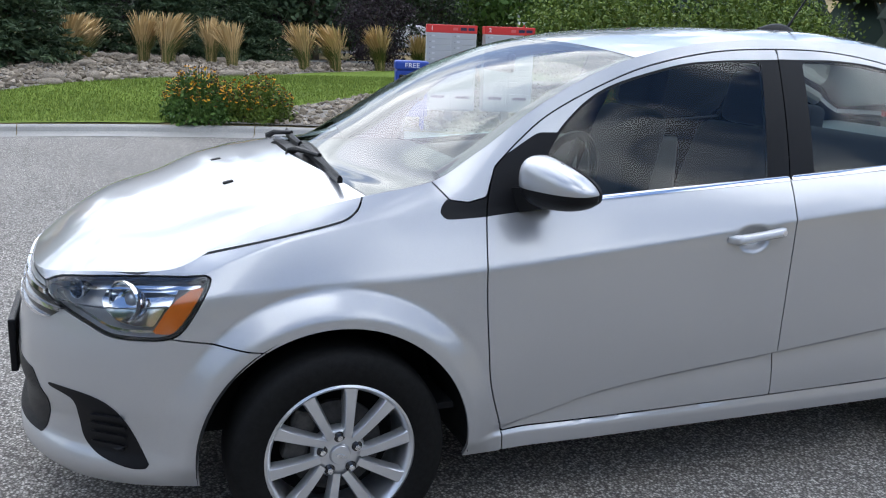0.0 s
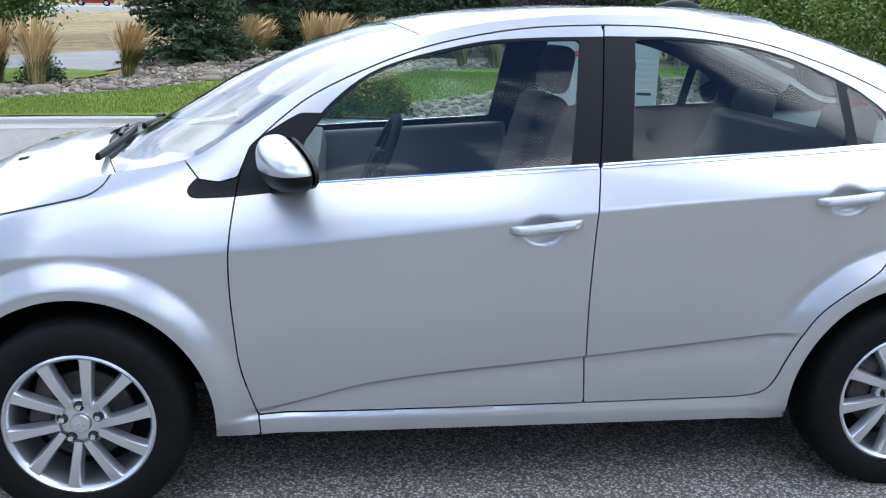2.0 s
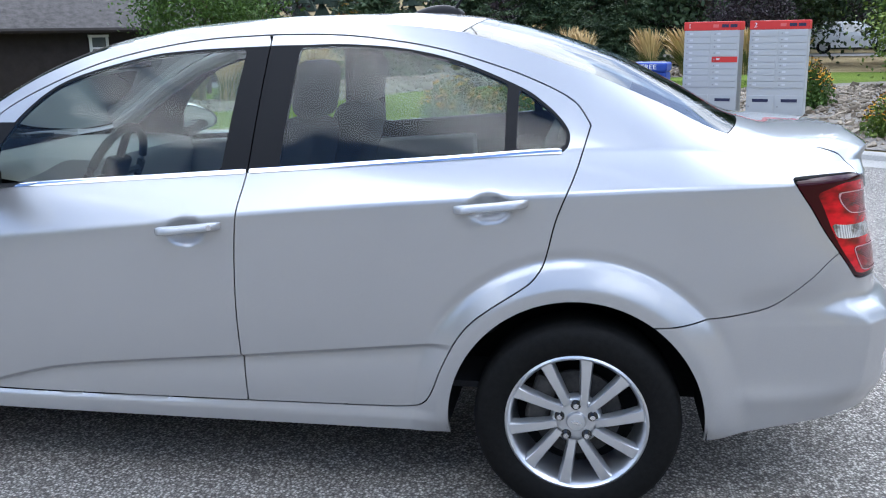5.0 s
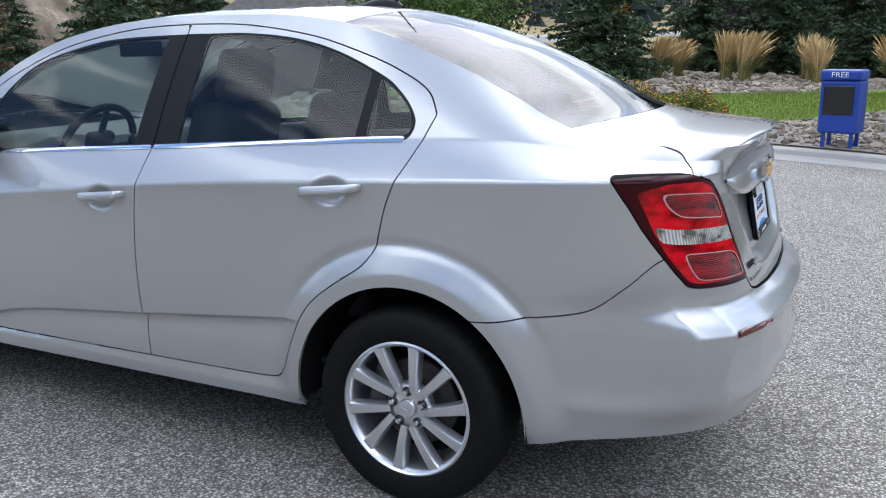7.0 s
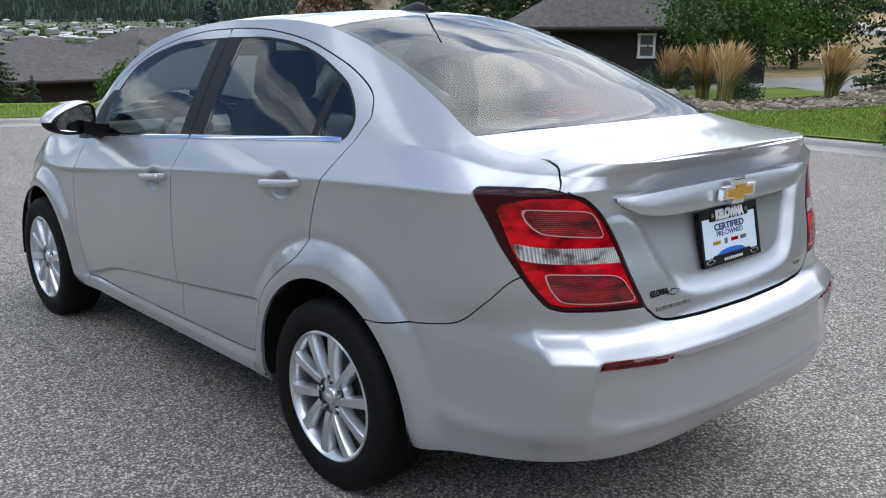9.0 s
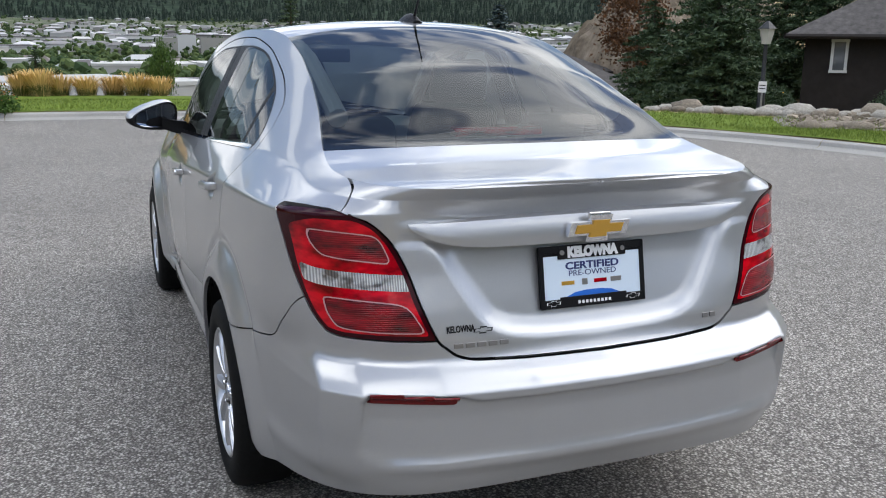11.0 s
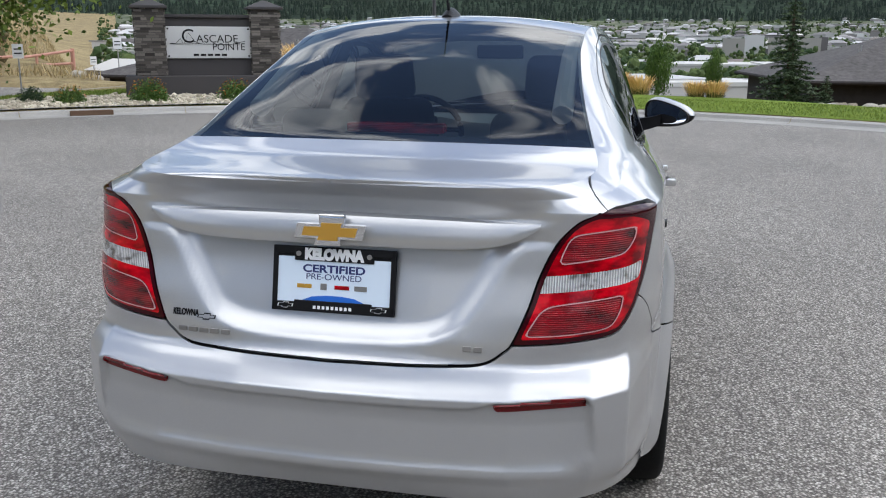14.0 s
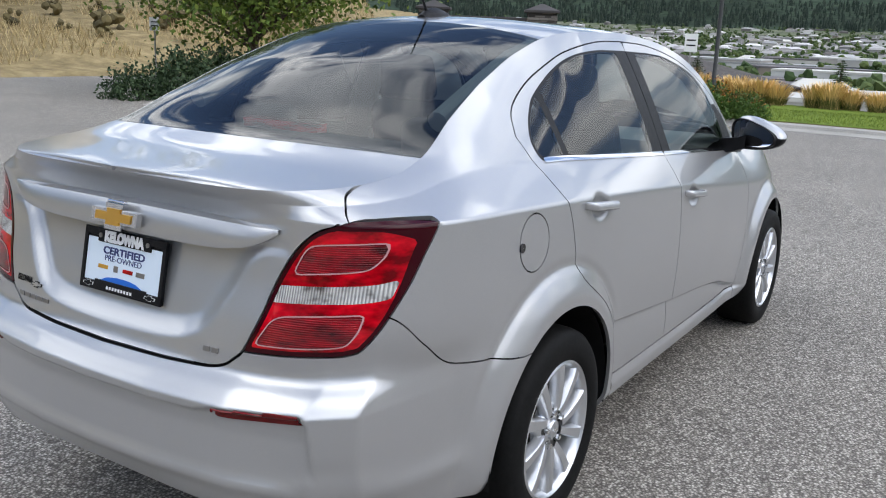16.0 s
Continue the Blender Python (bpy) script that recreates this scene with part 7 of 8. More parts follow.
MBM = lambda x, y: Matrix.Translation((x, y, .13)) @ pose(0, 0, 0, 0, 0, -16.5)
mailbox("1", MBM(4.17, 9.55))
mailbox("2", MBM(4.98, 9.31))
FREE_BLUE = mat("blue_plastic", (.012, .05, .30), .4)
pb = thing("newspaper_box", "blue free-paper box with white letters", "newspaper box", Matrix.Translation((3.30, 8.72, .11)) @ pose(0, 0, 0, 0, 0, -14))
bm = bmesh.new(); box(bm, (.44, .36, .62), pose(0, 0, .50), .03, 3)
part("body", bm, FREE_BLUE, pb)
bm = bmesh.new(); box(bm, (.46, .38, .12), pose(0, -.01, .87), .03, 3)
part("hood", bm, FREE_BLUE, pb)
lettering("sign_text", "FREE", .085, Matrix.Translation((0, -.202, .872)) @ Matrix(((1, 0, 0, 0), (0, 0, -1, 0), (0, 1, 0, 0), (0, 0, 0, 1))), WHITE, pb, .001, 1.15)
bm = bmesh.new(); box(bm, (.34, .01, .34), pose(0, -.183, .58), .01)
part("window", bm, GLOSS_BLACK, pb, "dark display window")
for dx in (-.16, .16):
    for dy in (-.12, .12):
        bm = bmesh.new(); box(bm, (.04, .04, .20), pose(dx, dy, .10))
        part("leg", bm, FREE_BLUE, pb)
WOOD = speckled("weathered_wood", [(0.3, (.07, .055, .04)), (0.7, (.18, .14, .105))], 30, .9, None, .01)
bm = bmesh.new()
tube(bm, [(9.25, 12.9, .1), (9.27, 12.88, .8), (9.32, 12.86, 1.05)], [.13, .12, .11], 12)
tagged(part("wooden_post", bm, WOOD, smooth=True, angle=40), "weathered grey wooden post among the stones", "post")
sp = thing("street_sign", "thin metal pole with a small white notice", "sign", Matrix.Translation((8.9, 17.5, gz(8.9, 17.5))))
bm = bmesh.new(); tube(bm, [(0, 0, -.2), (0, 0, 1.6)], .03, 8); part("pole", bm, STEEL, sp)
bm = bmesh.new(); box(bm, (.22, .01, .34), pose(.1, -.04, 1.25)); pl = part("board", bm, WHITE, sp, "white notice board")
bm = bmesh.new(); box(bm, (.18, .004, .07), pose(.1, -.047, 1.33)); part("print", bm, MB_RED, pl, "red print bar")

# ---- stone sign at the entrance ----
PILLAR_STONE = leaf_mat("stacked_stone", (.045, .04, .036), (.20, .18, .16), .9)
CHARCOAL = mat("charcoal_render", (.050, .045, .045), .8)
SIGN_FACE = mat("sign_face", (.52, .52, .51), .5)
pa, pbb = Vector((-12.65, -9.75, 0)), Vector((-13.85, -7.62, 0))
ax = (pbb - pa).normalized()
mid = (pa + pbb) / 2
yaw = math.degrees(math.atan2(ax.y, ax.x))
SM = Matrix.Translation((mid.x, mid.y, .30)) @ pose(0, 0, 0, 0, 0, yaw)
half = (pbb - pa).length / 2
sg = thing("entrance_sign", "stone-pillared entrance sign with a pale lettered panel", "sign", SM)
facing = 1 if (SM.to_3x3() @ Vector((0, 1, 0))).dot(Vector((5, 0, 0)) - SM.translation) > 0 else -1
bm = bmesh.new(); box(bm, (2 * half + 1.1, .95, .42), pose(0, 0, .08), .02)
part("plinth", bm, CHARCOAL, sg, "dark plinth")
bm = bmesh.new(); box(bm, (2 * half - .5, .30, 1.25), pose(0, 0, .90), .01)
part("back_panel", bm, CHARCOAL, sg, "dark rendered panel")
bm = bmesh.new(); box(bm, (2 * half - .45, .42, .07), pose(0, 0, 1.56), .01)
part("panel_cap", bm, CHARCOAL, sg)
rp = np.random.default_rng(5)
for sx in (-1, 1):
    pil = new("pillar"); pil.parent = sg
    bm = bmesh.new(); box(bm, (.56, .56, 1.45), pose(sx * half, 0, 1.0)); part("core", bm, CHARCOAL, pil)
    V, F = [], []
    bm = bmesh.new()
    z = .30
    while z < 1.70:
        hgt = rp.uniform(.035, .065)
        for face in range(4):
            u = -.31
            while u < .31:
                w = min(rp.uniform(.12, .30), .31 - u)
                if w < .03:
                    break
                m = pose(sx * half, 0, z + hgt / 2, 0, 0, 90 * face) @ Matrix.Translation((u + w / 2, -.29, 0))
                box(bm, (w - .008, .05 + rp.uniform(0, .05), hgt - .008), m)
                u += w
        z += hgt
    pt = part("stacked_stone", bm, PILLAR_STONE, pil, "thin stacked dark stones")
    pt["kind"] = "stuff"
    bm = bmesh.new(); box(bm, (.78, .78, .06), pose(sx * half, 0, 1.74), .01)
    bmesh.ops.create_cone(bm, cap_ends=True, segments=4, radius1=.52, radius2=.06, depth=.14, matrix=pose(sx * half, 0, 1.84, 0, 0, 45))
    part("pillar_cap", bm, CHARCOAL, pil, "dark pyramid cap")
fr_ = facing
SR = Matrix(((-fr_, 0, 0, 0), (0, 0, fr_, 0), (0, 1, 0, 0), (0, 0, 0, 1)))
bm = bmesh.new(); box(bm, (2 * half - .62, .04, .68), pose(0, fr_ * .18, 1.0), .01)
face_p = part("sign_panel", bm, SIGN_FACE, sg, "pale grey sign panel")
SIGN_M = lambda u, v: Matrix.Translation((-fr_ * u, fr_ * .203, v)) @ SR
lettering("sign_text", "C", .42, SIGN_M(-.44, 1.12), BLACK, face_p, .002, .95)
lettering("sign_text", "ASCADE", .235, SIGN_M(.18, 1.07), BLACK, face_p, .002, 1.02)
lettering("sign_text", "POINTE", .215, SIGN_M(.42, .90), BLACK, face_p, .002, .95)
bm = bmesh.new()
for line_ in (((-.82, .98), (-.70, .975), (-.60, 1.08), (-.55, .985)), ((-.52, .99), (-.42, 1.20), (-.30, 1.02), (-.20, .985)), ((-.82, .965), (-.2, .972), (.45, .955), (.78, 1.03))):
    tube(bm, [SIGN_M(u, v).translation for u, v in line_], .007, 6)
part("mountain_line", bm, BLACK, face_p, "thin dark line drawing of mountains")
bm = bmesh.new()
for k in range(5):
    box(bm, (.11, .006, .045), pose(-fr_ * (-.28 + k * .15), fr_ * .203, .735))
part("address_bars", bm, BLACK, face_p, "dark bars of small print")
for u in (-1, 1):
    for w in (-1, 1):
        bm = bmesh.new(); cyl(bm, .02, .02, (u * (half - .37), fr_ * .19, 1.0 + w * .29), (u * (half - .37), fr_ * .215, 1.0 + w * .29), 10)
        part("bolt", bm, BLACK, face_p)

# ---- houses ----
ROOF = speckled("roof_shingles", [(0.3, (.050, .045, .042)), (0.7, (.115, .105, .098))], 6, .9, (.4, .8, 1.1), .01, 7)
SIDING = speckled("brown_siding", [(0.3, (.022, .018, .016)), (0.7, (.034, .028, .025))], 5, .8, (.5, .85, 1.1))
CREAM = mat("cream_wall", (.42, .36, .26), .8)
WHITE_FRAME = mat("white_frame", (.70, .70, .68), .5)
PANE = mat("window_pane", (.10, .11, .12), .05, 0, 1.0)


def house(label, m, w, d, eave, ridge, windows=(), over=.45, wall=SIDING, vents=True):
    """A hip-roofed house; m is the middle of its floor, its front looks along -y."""
    t = thing("house", label, "house", m)
    bm = bmesh.new(); box(bm, (w, d, eave), pose(0, 0, eave / 2))
    part("wall", bm, wall, t)
    bm = bmesh.new()
    W, D, run = w / 2 + over, d / 2 + over, min(w, d) / 2 + over
    e = [bm.verts.new(p) for p in ((-W, -D, eave), (W, -D, eave), (W, D, eave), (-W, D, eave))]
    if w >= d:
        r = [bm.verts.new((-W + run, 0, ridge)), bm.verts.new((W - run, 0, ridge))]
        fs = ((e[0], e[1], r[1], r[0]), (e[1], e[2], r[1]), (e[2], e[3], r[0], r[1]), (e[3], e[0], r[0]))
    else:
        r = [bm.verts.new((0, -D + run, ridge)), bm.verts.new((0, D - run, ridge))]
        fs = ((e[0], e[1], r[0]), (e[1], e[2], r[1], r[0]), (e[2], e[3], r[1]), (e[3], e[0], r[0], r[1]))
    for f in fs:
        bm.faces.new(f)
    bm.faces.new(e[::-1])
    roof_ = part("roof", bm, ROOF, t, "dark grey-brown shingle roof")
    bm = bmesh.new()
    for a, b in ((0, 1), (1, 2), (2, 3), (3, 0)):
        c = [(-W, -D), (W, -D), (W, D), (-W, D)]
        p, q = Vector((*c[a], eave - .06)), Vector((*c[b], eave - .06))
        tube(bm, [p, q], .07, 6)
    part("gutter", bm, SIDING, roof_, "dark gutter")
    if vents:
        for k in range(3):
            bm = bmesh.new(); cyl(bm, .06, .06, (-w * .2 + k * w * .18, -d * .20, eave + (ridge - eave) * .45), (-w * .2 + k * w * .18, -d * .20, eave + (ridge - eave) * .45 + .5), 8)
            part("roof_vent", bm, STEEL, roof_, "small roof vent")
    for x, z, ww, hh, bars in windows:
        wn_ = new("window"); wn_.parent = t
        bm = bmesh.new(); box(bm, (ww, .05, hh), pose(x, -d / 2 - .01, z)); part("pane", bm, PANE, wn_)
        for dx, dz, sx, sz in ((0, hh / 2, ww + .1, .07), (0, -hh / 2, ww + .1, .07), (-ww / 2, 0, .07, hh), (ww / 2, 0, .07, hh)) + (((0, 0, ww, .05),) if bars else ()):
            bm = bmesh.new(); box(bm, (sx, .09, sz), pose(x + dx, -d / 2 - .02, z + dz)); part("frame", bm, WHITE_FRAME, wn_, "pale window frame")
    return t


# dark house beside the lawn: its long wall faces the turning circle
house("dark brown house with a hipped shingle roof and white windows", Matrix.Translation((-13.5, 22.3, -.55)) @ pose(0, 0, 0, 0, 0, 41), 7.0, 9.0, 2.30, 4.6,
      ((-2.65, 1.75, .34, .78, False), (.25, 1.78, .42, .62, True), (-1.2, .40, .45, .40, False)))
house("low dark house with a broad shingle roof below the lawn", Matrix.Translation((-31.6, 9.7, -3.1)) @ pose(0, 0, 0, 0, 0, 97), 8.0, 8.6, 3.2, 4.65, ((.4, 2.4, .5, .8, True), (3.4, 1.9, .8, 1.9, True)))
house("dark house with a shingle roof further down the slope", Matrix.Translation((-42, 20, -4.7)) @ pose(0, 0, 0, 0, 0, -70), 13, 9, 4.6, 6.8, ((0, 2.5, 1.0, 1.2, True),))
h3 = house("dark house with cream garage doors", Matrix.Translation((-34.5, 22.5, -4.5)) @ pose(0, 0, 0, 0, 0, -62), 8, 8, 3.1, 5.0, ())
for k in (-1.8, 1.2):
    bm = bmesh.new(); box(bm, (1.9, .08, 2.1), pose(k, -4.02, 1.1)); part("garage_door", bm, CREAM, h3, "cream garage door")
house("low dark house with a shingle roof behind the grasses", Matrix.Translation((-26.5, -11.8, -3.0)) @ pose(0, 0, 0, 0, 0, 70), 10, 9, 3.1, 4.75, ())

# ---- street lamps ----
LAMP_BLACK = mat("lamp_black", (.015, .016, .016), .5)
FROST = mat("frosted_glass", (.45, .44, .40), .3)


def street_lamp(x, y, h):
    t = thing("street_lamp", "black lantern lamp post", "street lamp", Matrix.Translation((x, y, gz(x, y))), "lantern lamp posts")
    bm = bmesh.new(); tube(bm, [(0, 0, -.3), (0, 0, .5), (0, 0, .55), (0, 0, h - .5)], [.09, .08, .05, .04], 10); part("pole", bm, LAMP_BLACK, t, smooth=True)
    bm = bmesh.new(); bmesh.ops.create_cone(bm, cap_ends=True, segments=6, radius1=.10, radius2=.17, depth=.32, matrix=pose(0, 0, h - .33)); part("lantern", bm, FROST, t, "frosted lantern")
    bm = bmesh.new(); bmesh.ops.create_cone(bm, cap_ends=True, segments=6, radius1=.21, radius2=.03, depth=.17, matrix=pose(0, 0, h - .08)); part("lantern_cap", bm, LAMP_BLACK, t)
    return t


street_lamp(-10.6, 13.0, 1.95)
street_lamp(-23.8, 10.4, 3.45)
street_lamp(-15.6, -4.1, 4.6)
street_lamp(-14.5, 30, 3.2)
for x, y, h, w_ in ((-15.3, -4.6, 1.5, .28), (-10.2, 12.65, .62, .17), (-24.9, -18.2, 1.35, .3), (-21.5, -17.0, .75, .2), (-9.6, -15.6, 1.6, .22), (-14.4, -14.4, 1.2, .25)):
    t = thing("street_sign", "thin post with a small pale sign board", "sign", Matrix.Translation((x, y, max(gz(x, y), 0))) @ pose(0, 0, 0, 0, 0, math.degrees(math.atan2(-y, 5 - x)) + 90))
    bm = bmesh.new(); tube(bm, [(0, 0, -.2), (0, 0, h)], .02, 8); part("pole", bm, STEEL, t)
    bm = bmesh.new(); box(bm, (w_, .012, w_ * 1.4), pose(0, -.03, h - w_ * .6)); b_ = part("board", bm, WHITE, t, "white sign board")
    bm = bmesh.new(); box(bm, (w_ * .7, .004, w_ * .12), pose(0, -.038, h - w_ * .4)); box(bm, (w_ * .7, .004, w_ * .12), pose(0, -.038, h - w_ * .8)); part("print", bm, BLACK, b_, "dark print bars")
# pipe gate on the track
PINK = mat("faded_red_pipe", (.45, .22, .16), .6)
gt = thing("pipe_gate", "faded pink steel pipe gate across a track", "gate", Matrix.Translation((-19.9, -18.65, .08)) @ pose(0, 0, 0, 0, 0, 177))
for a, b in (((2.65, 0, .85), (.25, 0, .66)), ((2.65, 0, .42), (.9, 0, .40)), ((.9, 0, .70), (.9, 0, .40)), ((-.1, 0, .70), (-2.6, 0, .64)), ((-1.0, 0, .34), (-2.6, 0, .22)), ((-1.0, 0, .68), (-1.0, 0, .34))):
    bm = bmesh.new(); tube(bm, [a, b], .045, 8); part("pipe", bm, PINK, gt)
for x in (-2.68, 2.70):
    bm = bmesh.new(); tube(bm, [(x, 0, -.3), (x, 0, .70 if x < 0 else .92)], .07, 8); part("gate_post", bm, PINK, gt)
for x, y, s in ((-19.6, -16.3, .22), (-20.4, -16.2, .18), (-23.2, -17.0, .28), (-22.6, -16.6, .16)):
    boulder(x, y, s * 1.2, s, s * .7, STONE_PALE, "pale boulder by the track", "boulders by the track")


# ---- parked vehicles far off ----
def far_car(name, label, m, paint):
    t = thing(name, label, "car", m)
    bm = bmesh.new()
    rows = []
    for x, zlo, zs, zt, w, wt in ((-2.2, .45, .62, .70, .80, .75), (-2.1, .32, .75, .82, .88, .82), (-1.2, .30, .92, 1.0, .90, .80), (-.55, .30, .98, 1.45, .91, .66), (0, .30, 1.0, 1.58, .91, .64), (1.3, .30, 1.02, 1.58, .91, .64), (1.9, .32, 1.0, 1.40, .90, .66), (2.2, .42, .95, 1.05, .86, .75)):
        rows.append([bm.verts.new(p) for p in ((x, -w, zlo), (x, -w - .02, (zlo + zs) / 2), (x, -w, zs), (x, -wt, zt), (x, wt, zt), (x, w, zs), (x, w + .02, (zlo + zs) / 2), (x, w, zlo))])
    for p, q in zip(rows, rows[1:]):
        for k in range(8):
            bm.faces.new((p[k], p[(k + 1) % 8], q[(k + 1) % 8], q[k]))
    bm.faces.new(rows[0]); bm.faces.new(rows[-1])
    part("body", bm, paint, t, smooth=True, angle=30)
    for s in (-1, 1):
        for a, b in ((-.42, .50), (.58, 1.35), (1.42, 1.80)):
            bm = bmesh.new()
            ys = lambda z: s * (.915 - .27 * (z - 1.0) / .58)
            vs = [bm.verts.new((x, ys(z), z)) for x, z in ((a, 1.06), (b, 1.06), (b - .02, 1.48 if b < 1.7 else 1.36), (a + .05 + (.1 if a < 0 else 0), 1.48 if a > 0 else 1.40))]
            bm.faces.new(vs)
            part("window", bm, PANE, t, "dark side window")
        for x in (-1.35, 1.35):
            wh = new("wheel"); wh.parent = t
            bm = bmesh.new(); cyl(bm, .34, .34, (x, s * .72, .34), (x, s * .925, .34), 24); part("tyre", bm, RUBBER, wh)
            bm = bmesh.new(); cyl(bm, .21, .19, (x, s * .92, .34), (x, s * .94, .34), 16); part("rim", bm, ALLOY, wh)
        bm = bmesh.new(); box(bm, (.10, .10, .30), pose(2.16, s * .80, .98), .02); part("taillight", bm, RED, t)
    return t


WHITE_PAINT = mat("white_paint", (.62, .63, .64), .3, 0, .8)
RED_PAINT = mat("dark_red_paint", (.22, .012, .018), .3, 0, .8)
far_car("parked_suv", "white compact suv on the drive beyond the mailboxes", Matrix.Translation((15.6, 46.2, max(gz(15.6, 46.2), .10) + .04)) @ pose(0, 0, 0, 0, 0, 168), WHITE_PAINT)
far_car("parked_car", "dark red car on the road up the slope", Matrix.Translation((-26, 105, gz(-26, 105) + .12)) @ pose(0, 0, 0, 0, 0, 190), RED_PAINT)

far_car("parked_car", "white car on the drive beside the houses", Matrix.Translation((-27.6, 14.7, gz(-27.6, 14.7) + .05)) @ pose(0, 0, 0, 0, 0, 40), WHITE_PAINT)

# road that climbs the slope beyond the drive
bm = bmesh.new()
rows = []
for a in np.linspace(84, 124, 60):
    row = []
    for r in (103, 104, 115, 116):
        x, y = polar(r, a)
        row.append(bm.verts.new((x, y, gz(x, y) + (.10 if 103 < r < 116 else -.5))))
    rows.append(row)
for p, q in zip(rows, rows[1:]):
    for k in range(3):
        bm.faces.new((p[k], p[k + 1], q[k + 1], q[k]))
tagged(part("road", bm, CONCRETE), "pale road across the hillside", "road", kind="structure")

# ---- town in the valley ----
rc = np.random.default_rng(99)
ROOFS = [mat("town_roof", c, .8) for c in ((.42, .42, .41), (.26, .26, .26), (.17, .145, .13), (.50, .485, .45), (.11, .10, .10))]
WALLS = [mat("town_wall", c, .8) for c in ((.44, .42, .39), (.30, .285, .26), (.52, .51, .50), (.20, .17, .14))]


def town_block(x, y, z, w, d, h, yaw_, gable, rf, wl_):
    t = thing("building", "low pale building in the valley town", "building", Matrix.Translation((x, y, z)) @ pose(0, 0, 0, 0, 0, yaw_), "buildings of the valley town")
    bm = bmesh.new(); box(bm, (w, d, h + 2), pose(0, 0, h / 2 - 1)); part("wall", bm, wl_, t)
    bm = bmesh.new()
    if gable:
        W, D = w / 2 + .5, d / 2 + .5
        v = [bm.verts.new(p) for p in ((-W, -D, h), (W, -D, h), (W, D, h), (-W, D, h), (-W + D * .6, 0, h + D * .45), (W - D * .6, 0, h + D * .45))]
        for f in ((0, 1, 5, 4), (1, 2, 5), (2, 3, 4, 5), (3, 0, 4), (3, 2, 1, 0)):
            bm.faces.new([v[k] for k in f])
    else:
        box(bm, (w + .4, d + .4, .8), pose(0, 0, h + .3))
    part("roof", bm, rf, t)
    if not gable and w > 18:
        bm = bmesh.new(); box(bm, (w * .8, .2, h * .35), pose(0, -d / 2 - .06, h * .4)); part("window_band", bm, PANE, t, "dark window band")


for i in range(230):
    a = rc.uniform(146, 212)
    r = 170 * (1900 / 170) ** rc.random()
    x, y = polar(r, a)
    big = rc.random() < .30 and r < 1200
    w = rc.uniform(30, 80) if big else rc.uniform(9, 18)
    d = rc.uniform(18, 40) if big else rc.uniform(8, 12)
    h = rc.uniform(4, 8) if big else rc.uniform(3, 6)
    if 560 < r < 760 and 168 < a < 180:
        continue
    town_block(x, y, gz(x, y), w, d, h, rc.uniform(-25, 25) + 90, not big, ROOFS[int(rc.integers(0, 5))], WALLS[int(rc.integers(0, 4))])
# houses and sheds on the rising ground across the valley
FAR_TOWN = leaf_mat("far_town_walls", (.10, .09, .085), (.62, .61, .60), .8)
_V, _F = [], []
_rt = np.random.default_rng(17)
_xy = np.array([polar(620 * (2440 / 620) ** q, a_) for q, a_ in zip(_rt.random(620), _rt.uniform(146, 212, 620))])
for (x, y), z in zip(_xy.tolist(), height(_xy[:, 0], _xy[:, 1]).tolist()):
    k = 2.6 if _rt.random() < .14 else 1.0
    w, d, h, a_ = k * _rt.uniform(10, 22), _rt.uniform(8, 14), _rt.uniform(3.5, 6.5), _rt.uniform(1.1, 2.0)
    c, q = math.cos(a_), math.sin(a_)
    for lo, hi, s_ in ((-2.0, h, 1.0), (h, h + (2.2 if k == 1 else .8), 1.08)):
        o = len(_V)
        t_ = .35 if (lo > 0 and k == 1) else 1.0                       # hipped roofs on the small houses, flat ones on the sheds
        _V += [(x + (u * w * c - v_ * d * q) * s_ / 2 * f_, y + (u * w * q + v_ * d * c) * s_ / 2 * f_, z + zz) for zz, f_ in ((lo, 1), (hi, t_)) for u, v_ in ((-1, -1), (1, -1), (1, 1), (-1, 1))]
        _F += [tuple(o + n_ for n_ in f_) for f_ in ((0, 1, 5, 4), (1, 2, 6, 5), (2, 3, 7, 6), (3, 0, 4, 7), (4, 5, 6, 7))]
tagged(mesh_ob("far_town", _V, _F, FAR_TOWN, smooth=False), "small houses and sheds across the valley", "town", kind="stuff")
# six-storey hotel
hx, hy = polar(640, 172.2)
hot = thing("hotel", "grey and white six-storey hotel in the valley", "building", Matrix.Translation((hx, hy, -17)) @ pose(0, 0, 0, 0, 0, -94))
for u, w, h, m_ in ((-13, 32, 19.5, WALLS[1]), (12, 12, 21, WALLS[2]), (25, 14, 19, WALLS[1]), (-31, 4, 20, ROOFS[4])):
    bm = bmesh.new(); box(bm, (w, 16, h), pose(u, 0, h / 2)); part("wing", bm, m_, hot)
for u0, n_ in ((-24, 5), (8.5, 2), (21, 2)):
    for k in range(n_):
        for s in range(5):
            bm = bmesh.new(); box(bm, (2.6, .3, 1.7), pose(u0 + k * 5.2, -8.1, 4.6 + s * 3.1)); part("window", bm, PANE, hot)


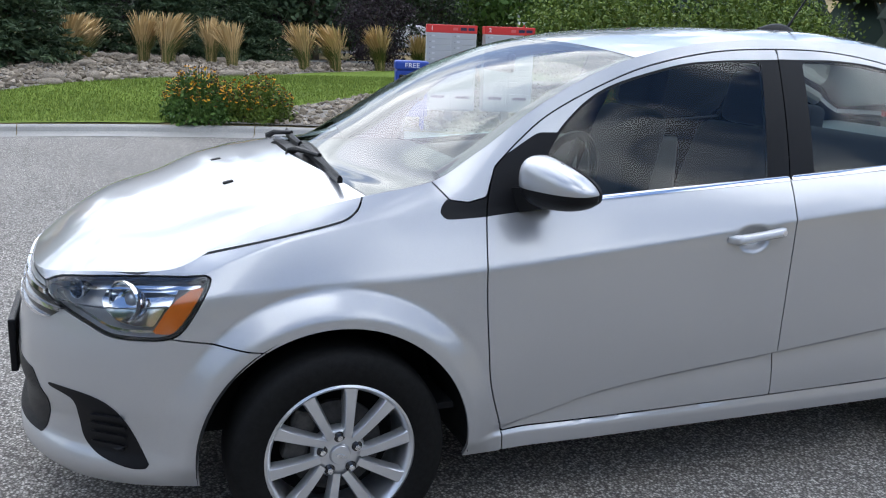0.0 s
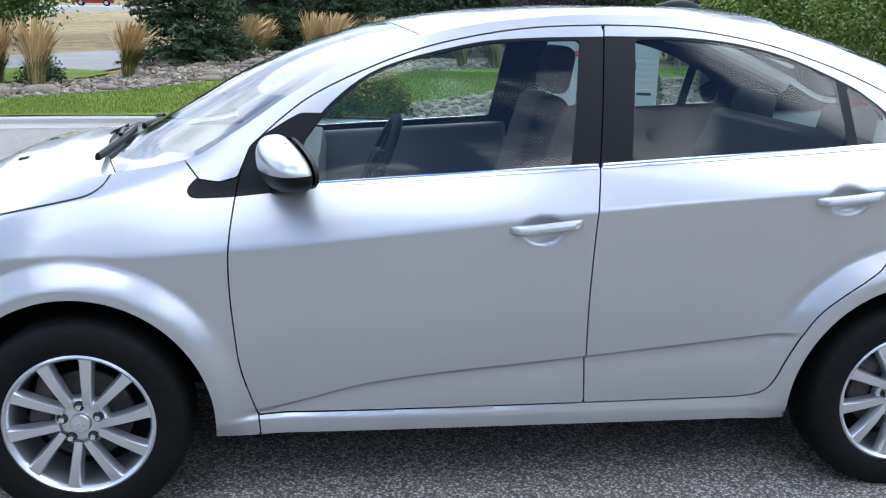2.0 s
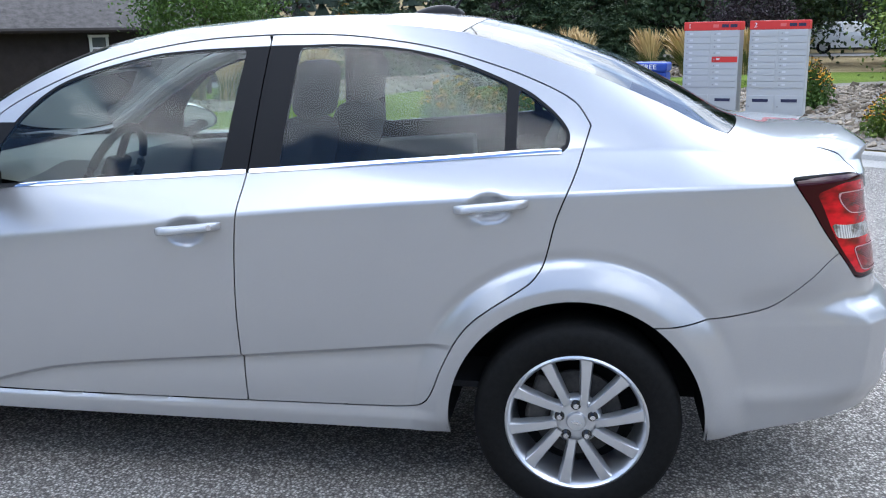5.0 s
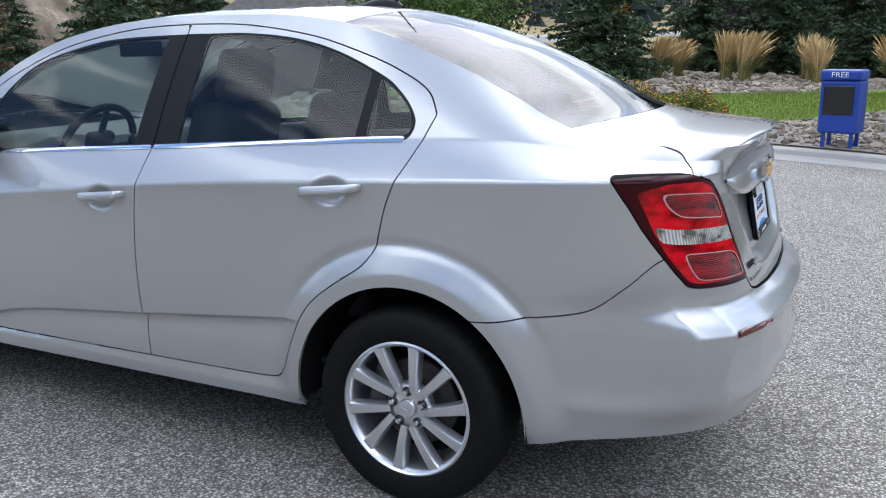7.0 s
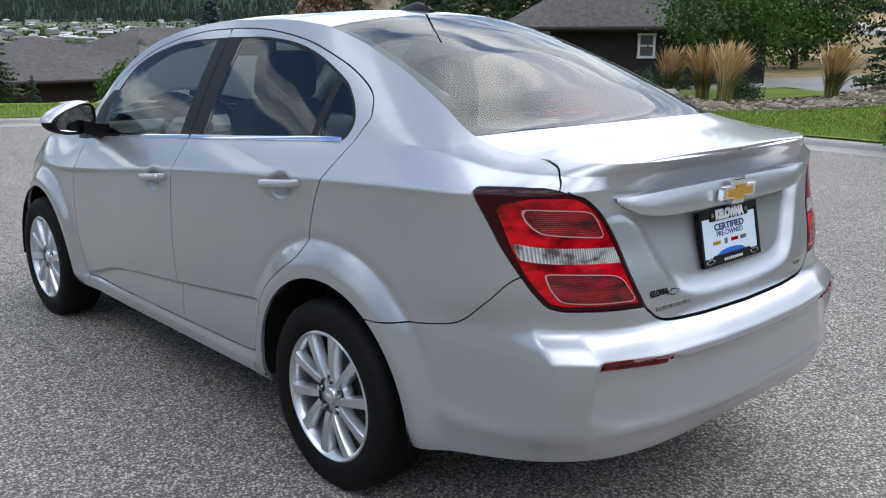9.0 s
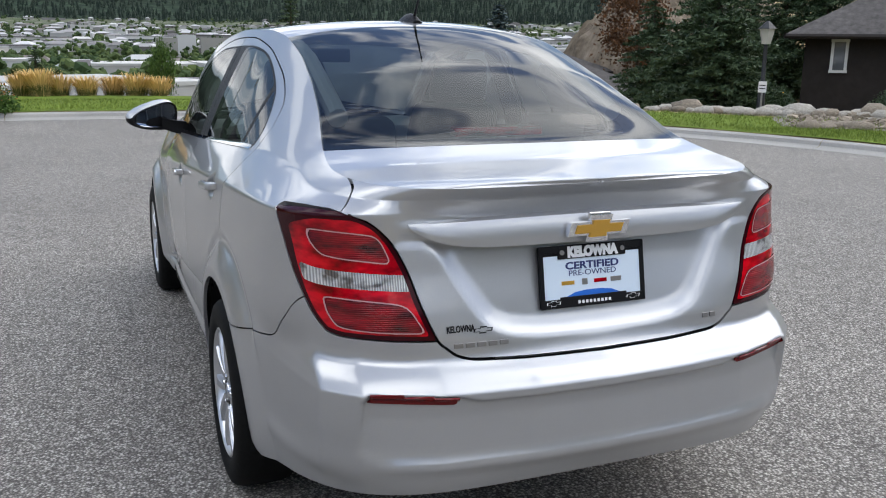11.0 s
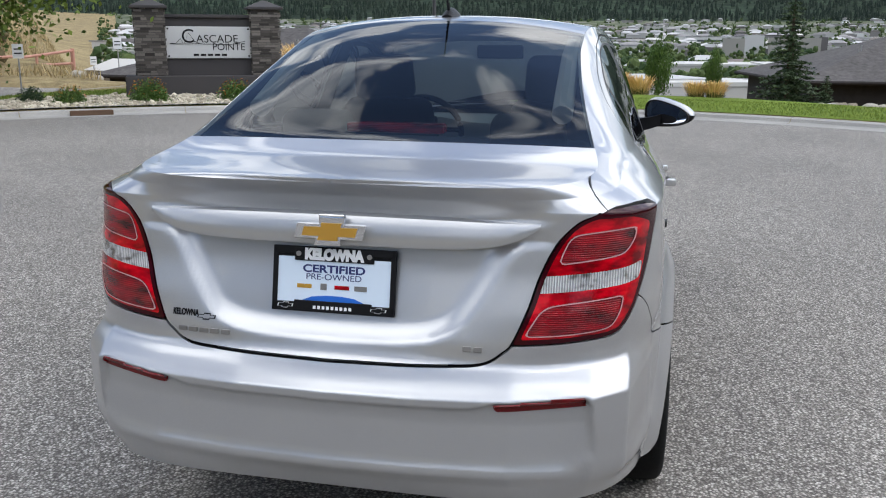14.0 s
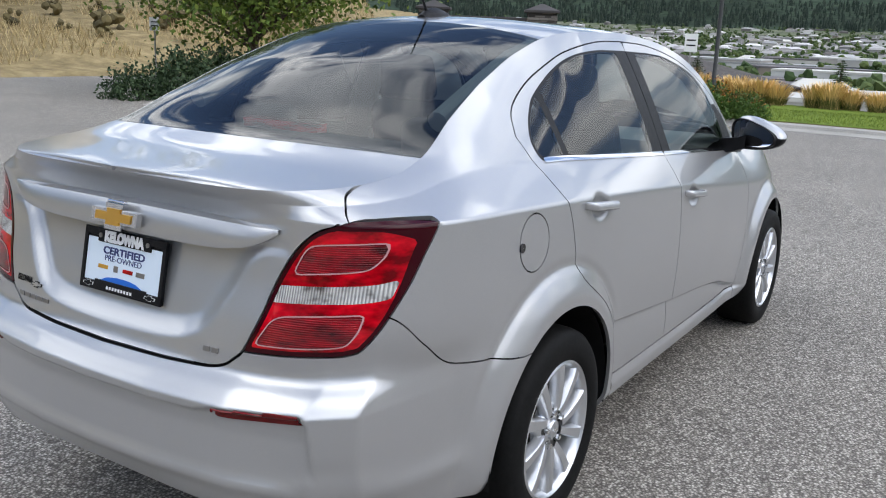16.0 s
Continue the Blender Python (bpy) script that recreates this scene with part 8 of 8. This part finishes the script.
_t = (1 + 5 ** .5) / 2
ICO = np.array([(-1, _t, 0), (1, _t, 0), (-1, -_t, 0), (1, -_t, 0), (0, -1, _t), (0, 1, _t), (0, -1, -_t), (0, 1, -_t), (_t, 0, -1), (_t, 0, 1), (-_t, 0, -1), (-_t, 0, 1)]) / 1.9
ICO_F = [(0, 11, 5), (0, 5, 1), (0, 1, 7), (0, 7, 10), (0, 10, 11), (1, 5, 9), (5, 11, 4), (11, 10, 2), (10, 7, 6), (7, 1, 8), (3, 9, 4), (3, 4, 2), (3, 2, 6), (3, 6, 8), (3, 8, 9), (4, 9, 5), (2, 4, 11), (6, 2, 10), (8, 6, 7), (9, 8, 1)]


def blobs(name, count, gen, smin, smax, material, label, seed, cone=False):
    r = np.random.default_rng(seed)
    V, F = [], []
    places = np.array([gen(r) for _ in range(count)])
    for (x, y), z in zip(places.tolist(), height(places[:, 0], places[:, 1]).tolist()):
        s = r.uniform(smin, smax)
        o = len(V)
        if cone:
            n_ = 6
            a0 = r.uniform(0, 6)
            for tier, (zz, rr) in enumerate(((0.0, .28), (.35, .24), (.65, .15))):
                o = len(V)
                V += [(x + rr * s * math.cos(a0 + k * 6.283 / n_) * r.uniform(.75, 1.2), y + rr * s * math.sin(a0 + k * 6.283 / n_) * r.uniform(.75, 1.2), z + zz * s) for k in range(n_)] + [(x, y, z + s * (zz + .45))]
                F += [(o + k, o + (k + 1) % n_, o + n_) for k in range(n_)]
        else:
            for _ in range(6):
                o = len(V)
                c = np.array([x, y, z + s * .5]) + r.normal(size=3) * s * np.array([.24, .24, .22])
                V += (ICO * (s * r.uniform(.16, .32)) * r.uniform(.65, 1.35, (12, 1)) + c).tolist()
                F += [(a_ + o, b_ + o, c_ + o) for a_, b_, c_ in ICO_F]
    ob = mesh_ob(name, V, F, material, smooth=False)
    return tagged(ob, label, "woods", kind="stuff")


FAR_GREEN = leaf_mat("far_green", (0.025, 0.050, 0.016), (0.085, 0.115, 0.035), .9)
FAR_DARK = leaf_mat("far_dark", (0.012, 0.022, 0.016), (0.030, 0.044, 0.030), .9)
blobs("far_trees", 4600, lambda r: polar(280 * (2500 / 280) ** r.random(), r.uniform(143, 213)), 3.5, 8.5, FAR_GREEN, "green trees between the houses of the valley", 1)
blobs("far_woods", 4200, lambda r: polar(r.uniform(2380, 3250), r.uniform(136, 216)), 13, 25, FAR_DARK, "dark conifer woods on the ridge across the valley", 2, True)
blobs("slope_bushes", 420, lambda r: polar(r.uniform(21, 60), r.uniform(160, 208)), .5, 1.4, FAR_GREEN, "green scrub on the slope below the lawn", 3)
blobs("slope_woods", 1100, lambda r: (lambda a: polar(r.uniform(150 if 94 < a < 116 else 60, 260), a))(r.uniform(-75, 128)), 5, 10, FAR_DARK, "dark conifers on the hillside", 4, True)
blobs("slope_scrub", 260, lambda r: polar(r.uniform(26, 120), r.uniform(217, 330)), .3, .8, leaf_mat("dry_scrub", (.06, .05, .025), (.16, .13, .06), .95), "dry scrub on the brown hillside", 5)


# ---- rocky bluff beyond the pines ----
BLUFF = speckled("bluff_rock", [(0.3, (.10, .08, .058)), (0.5, (.20, .16, .115)), (0.7, (.34, .28, .21))], .8, .95, (.12, .75, 1.15), .12, 9, .1)
bm = bmesh.new()
bmesh.ops.create_grid(bm, x_segments=70, y_segments=50, size=1)
bx, by = -43.0, 33.5
for v in bm.verts:
    u, w_ = v.co.x, v.co.y
    x, y = bx + 8.5 * u, by + 6.5 * w_
    k = max(0.0, 1 - math.hypot(u, w_) ** 2.6)
    p = Vector((x, y, 0))
    v.co = (x + .5 * noise.noise(p * .9), y + .5 * noise.noise(p * .9 + Vector((9, 9, 9))), gz(x, y) - .3 + 5.2 * k ** .6 * (1 + .10 * u) + k * (1.2 * noise.noise(p * .35) + .9 * noise.noise(p * 1.1) + .45 * noise.noise(p * 2.6)))
bluff = part("rocky_bluff", bm, BLUFF)
tagged(bluff, "bare brown rocky bluff above the valley", "rock face")
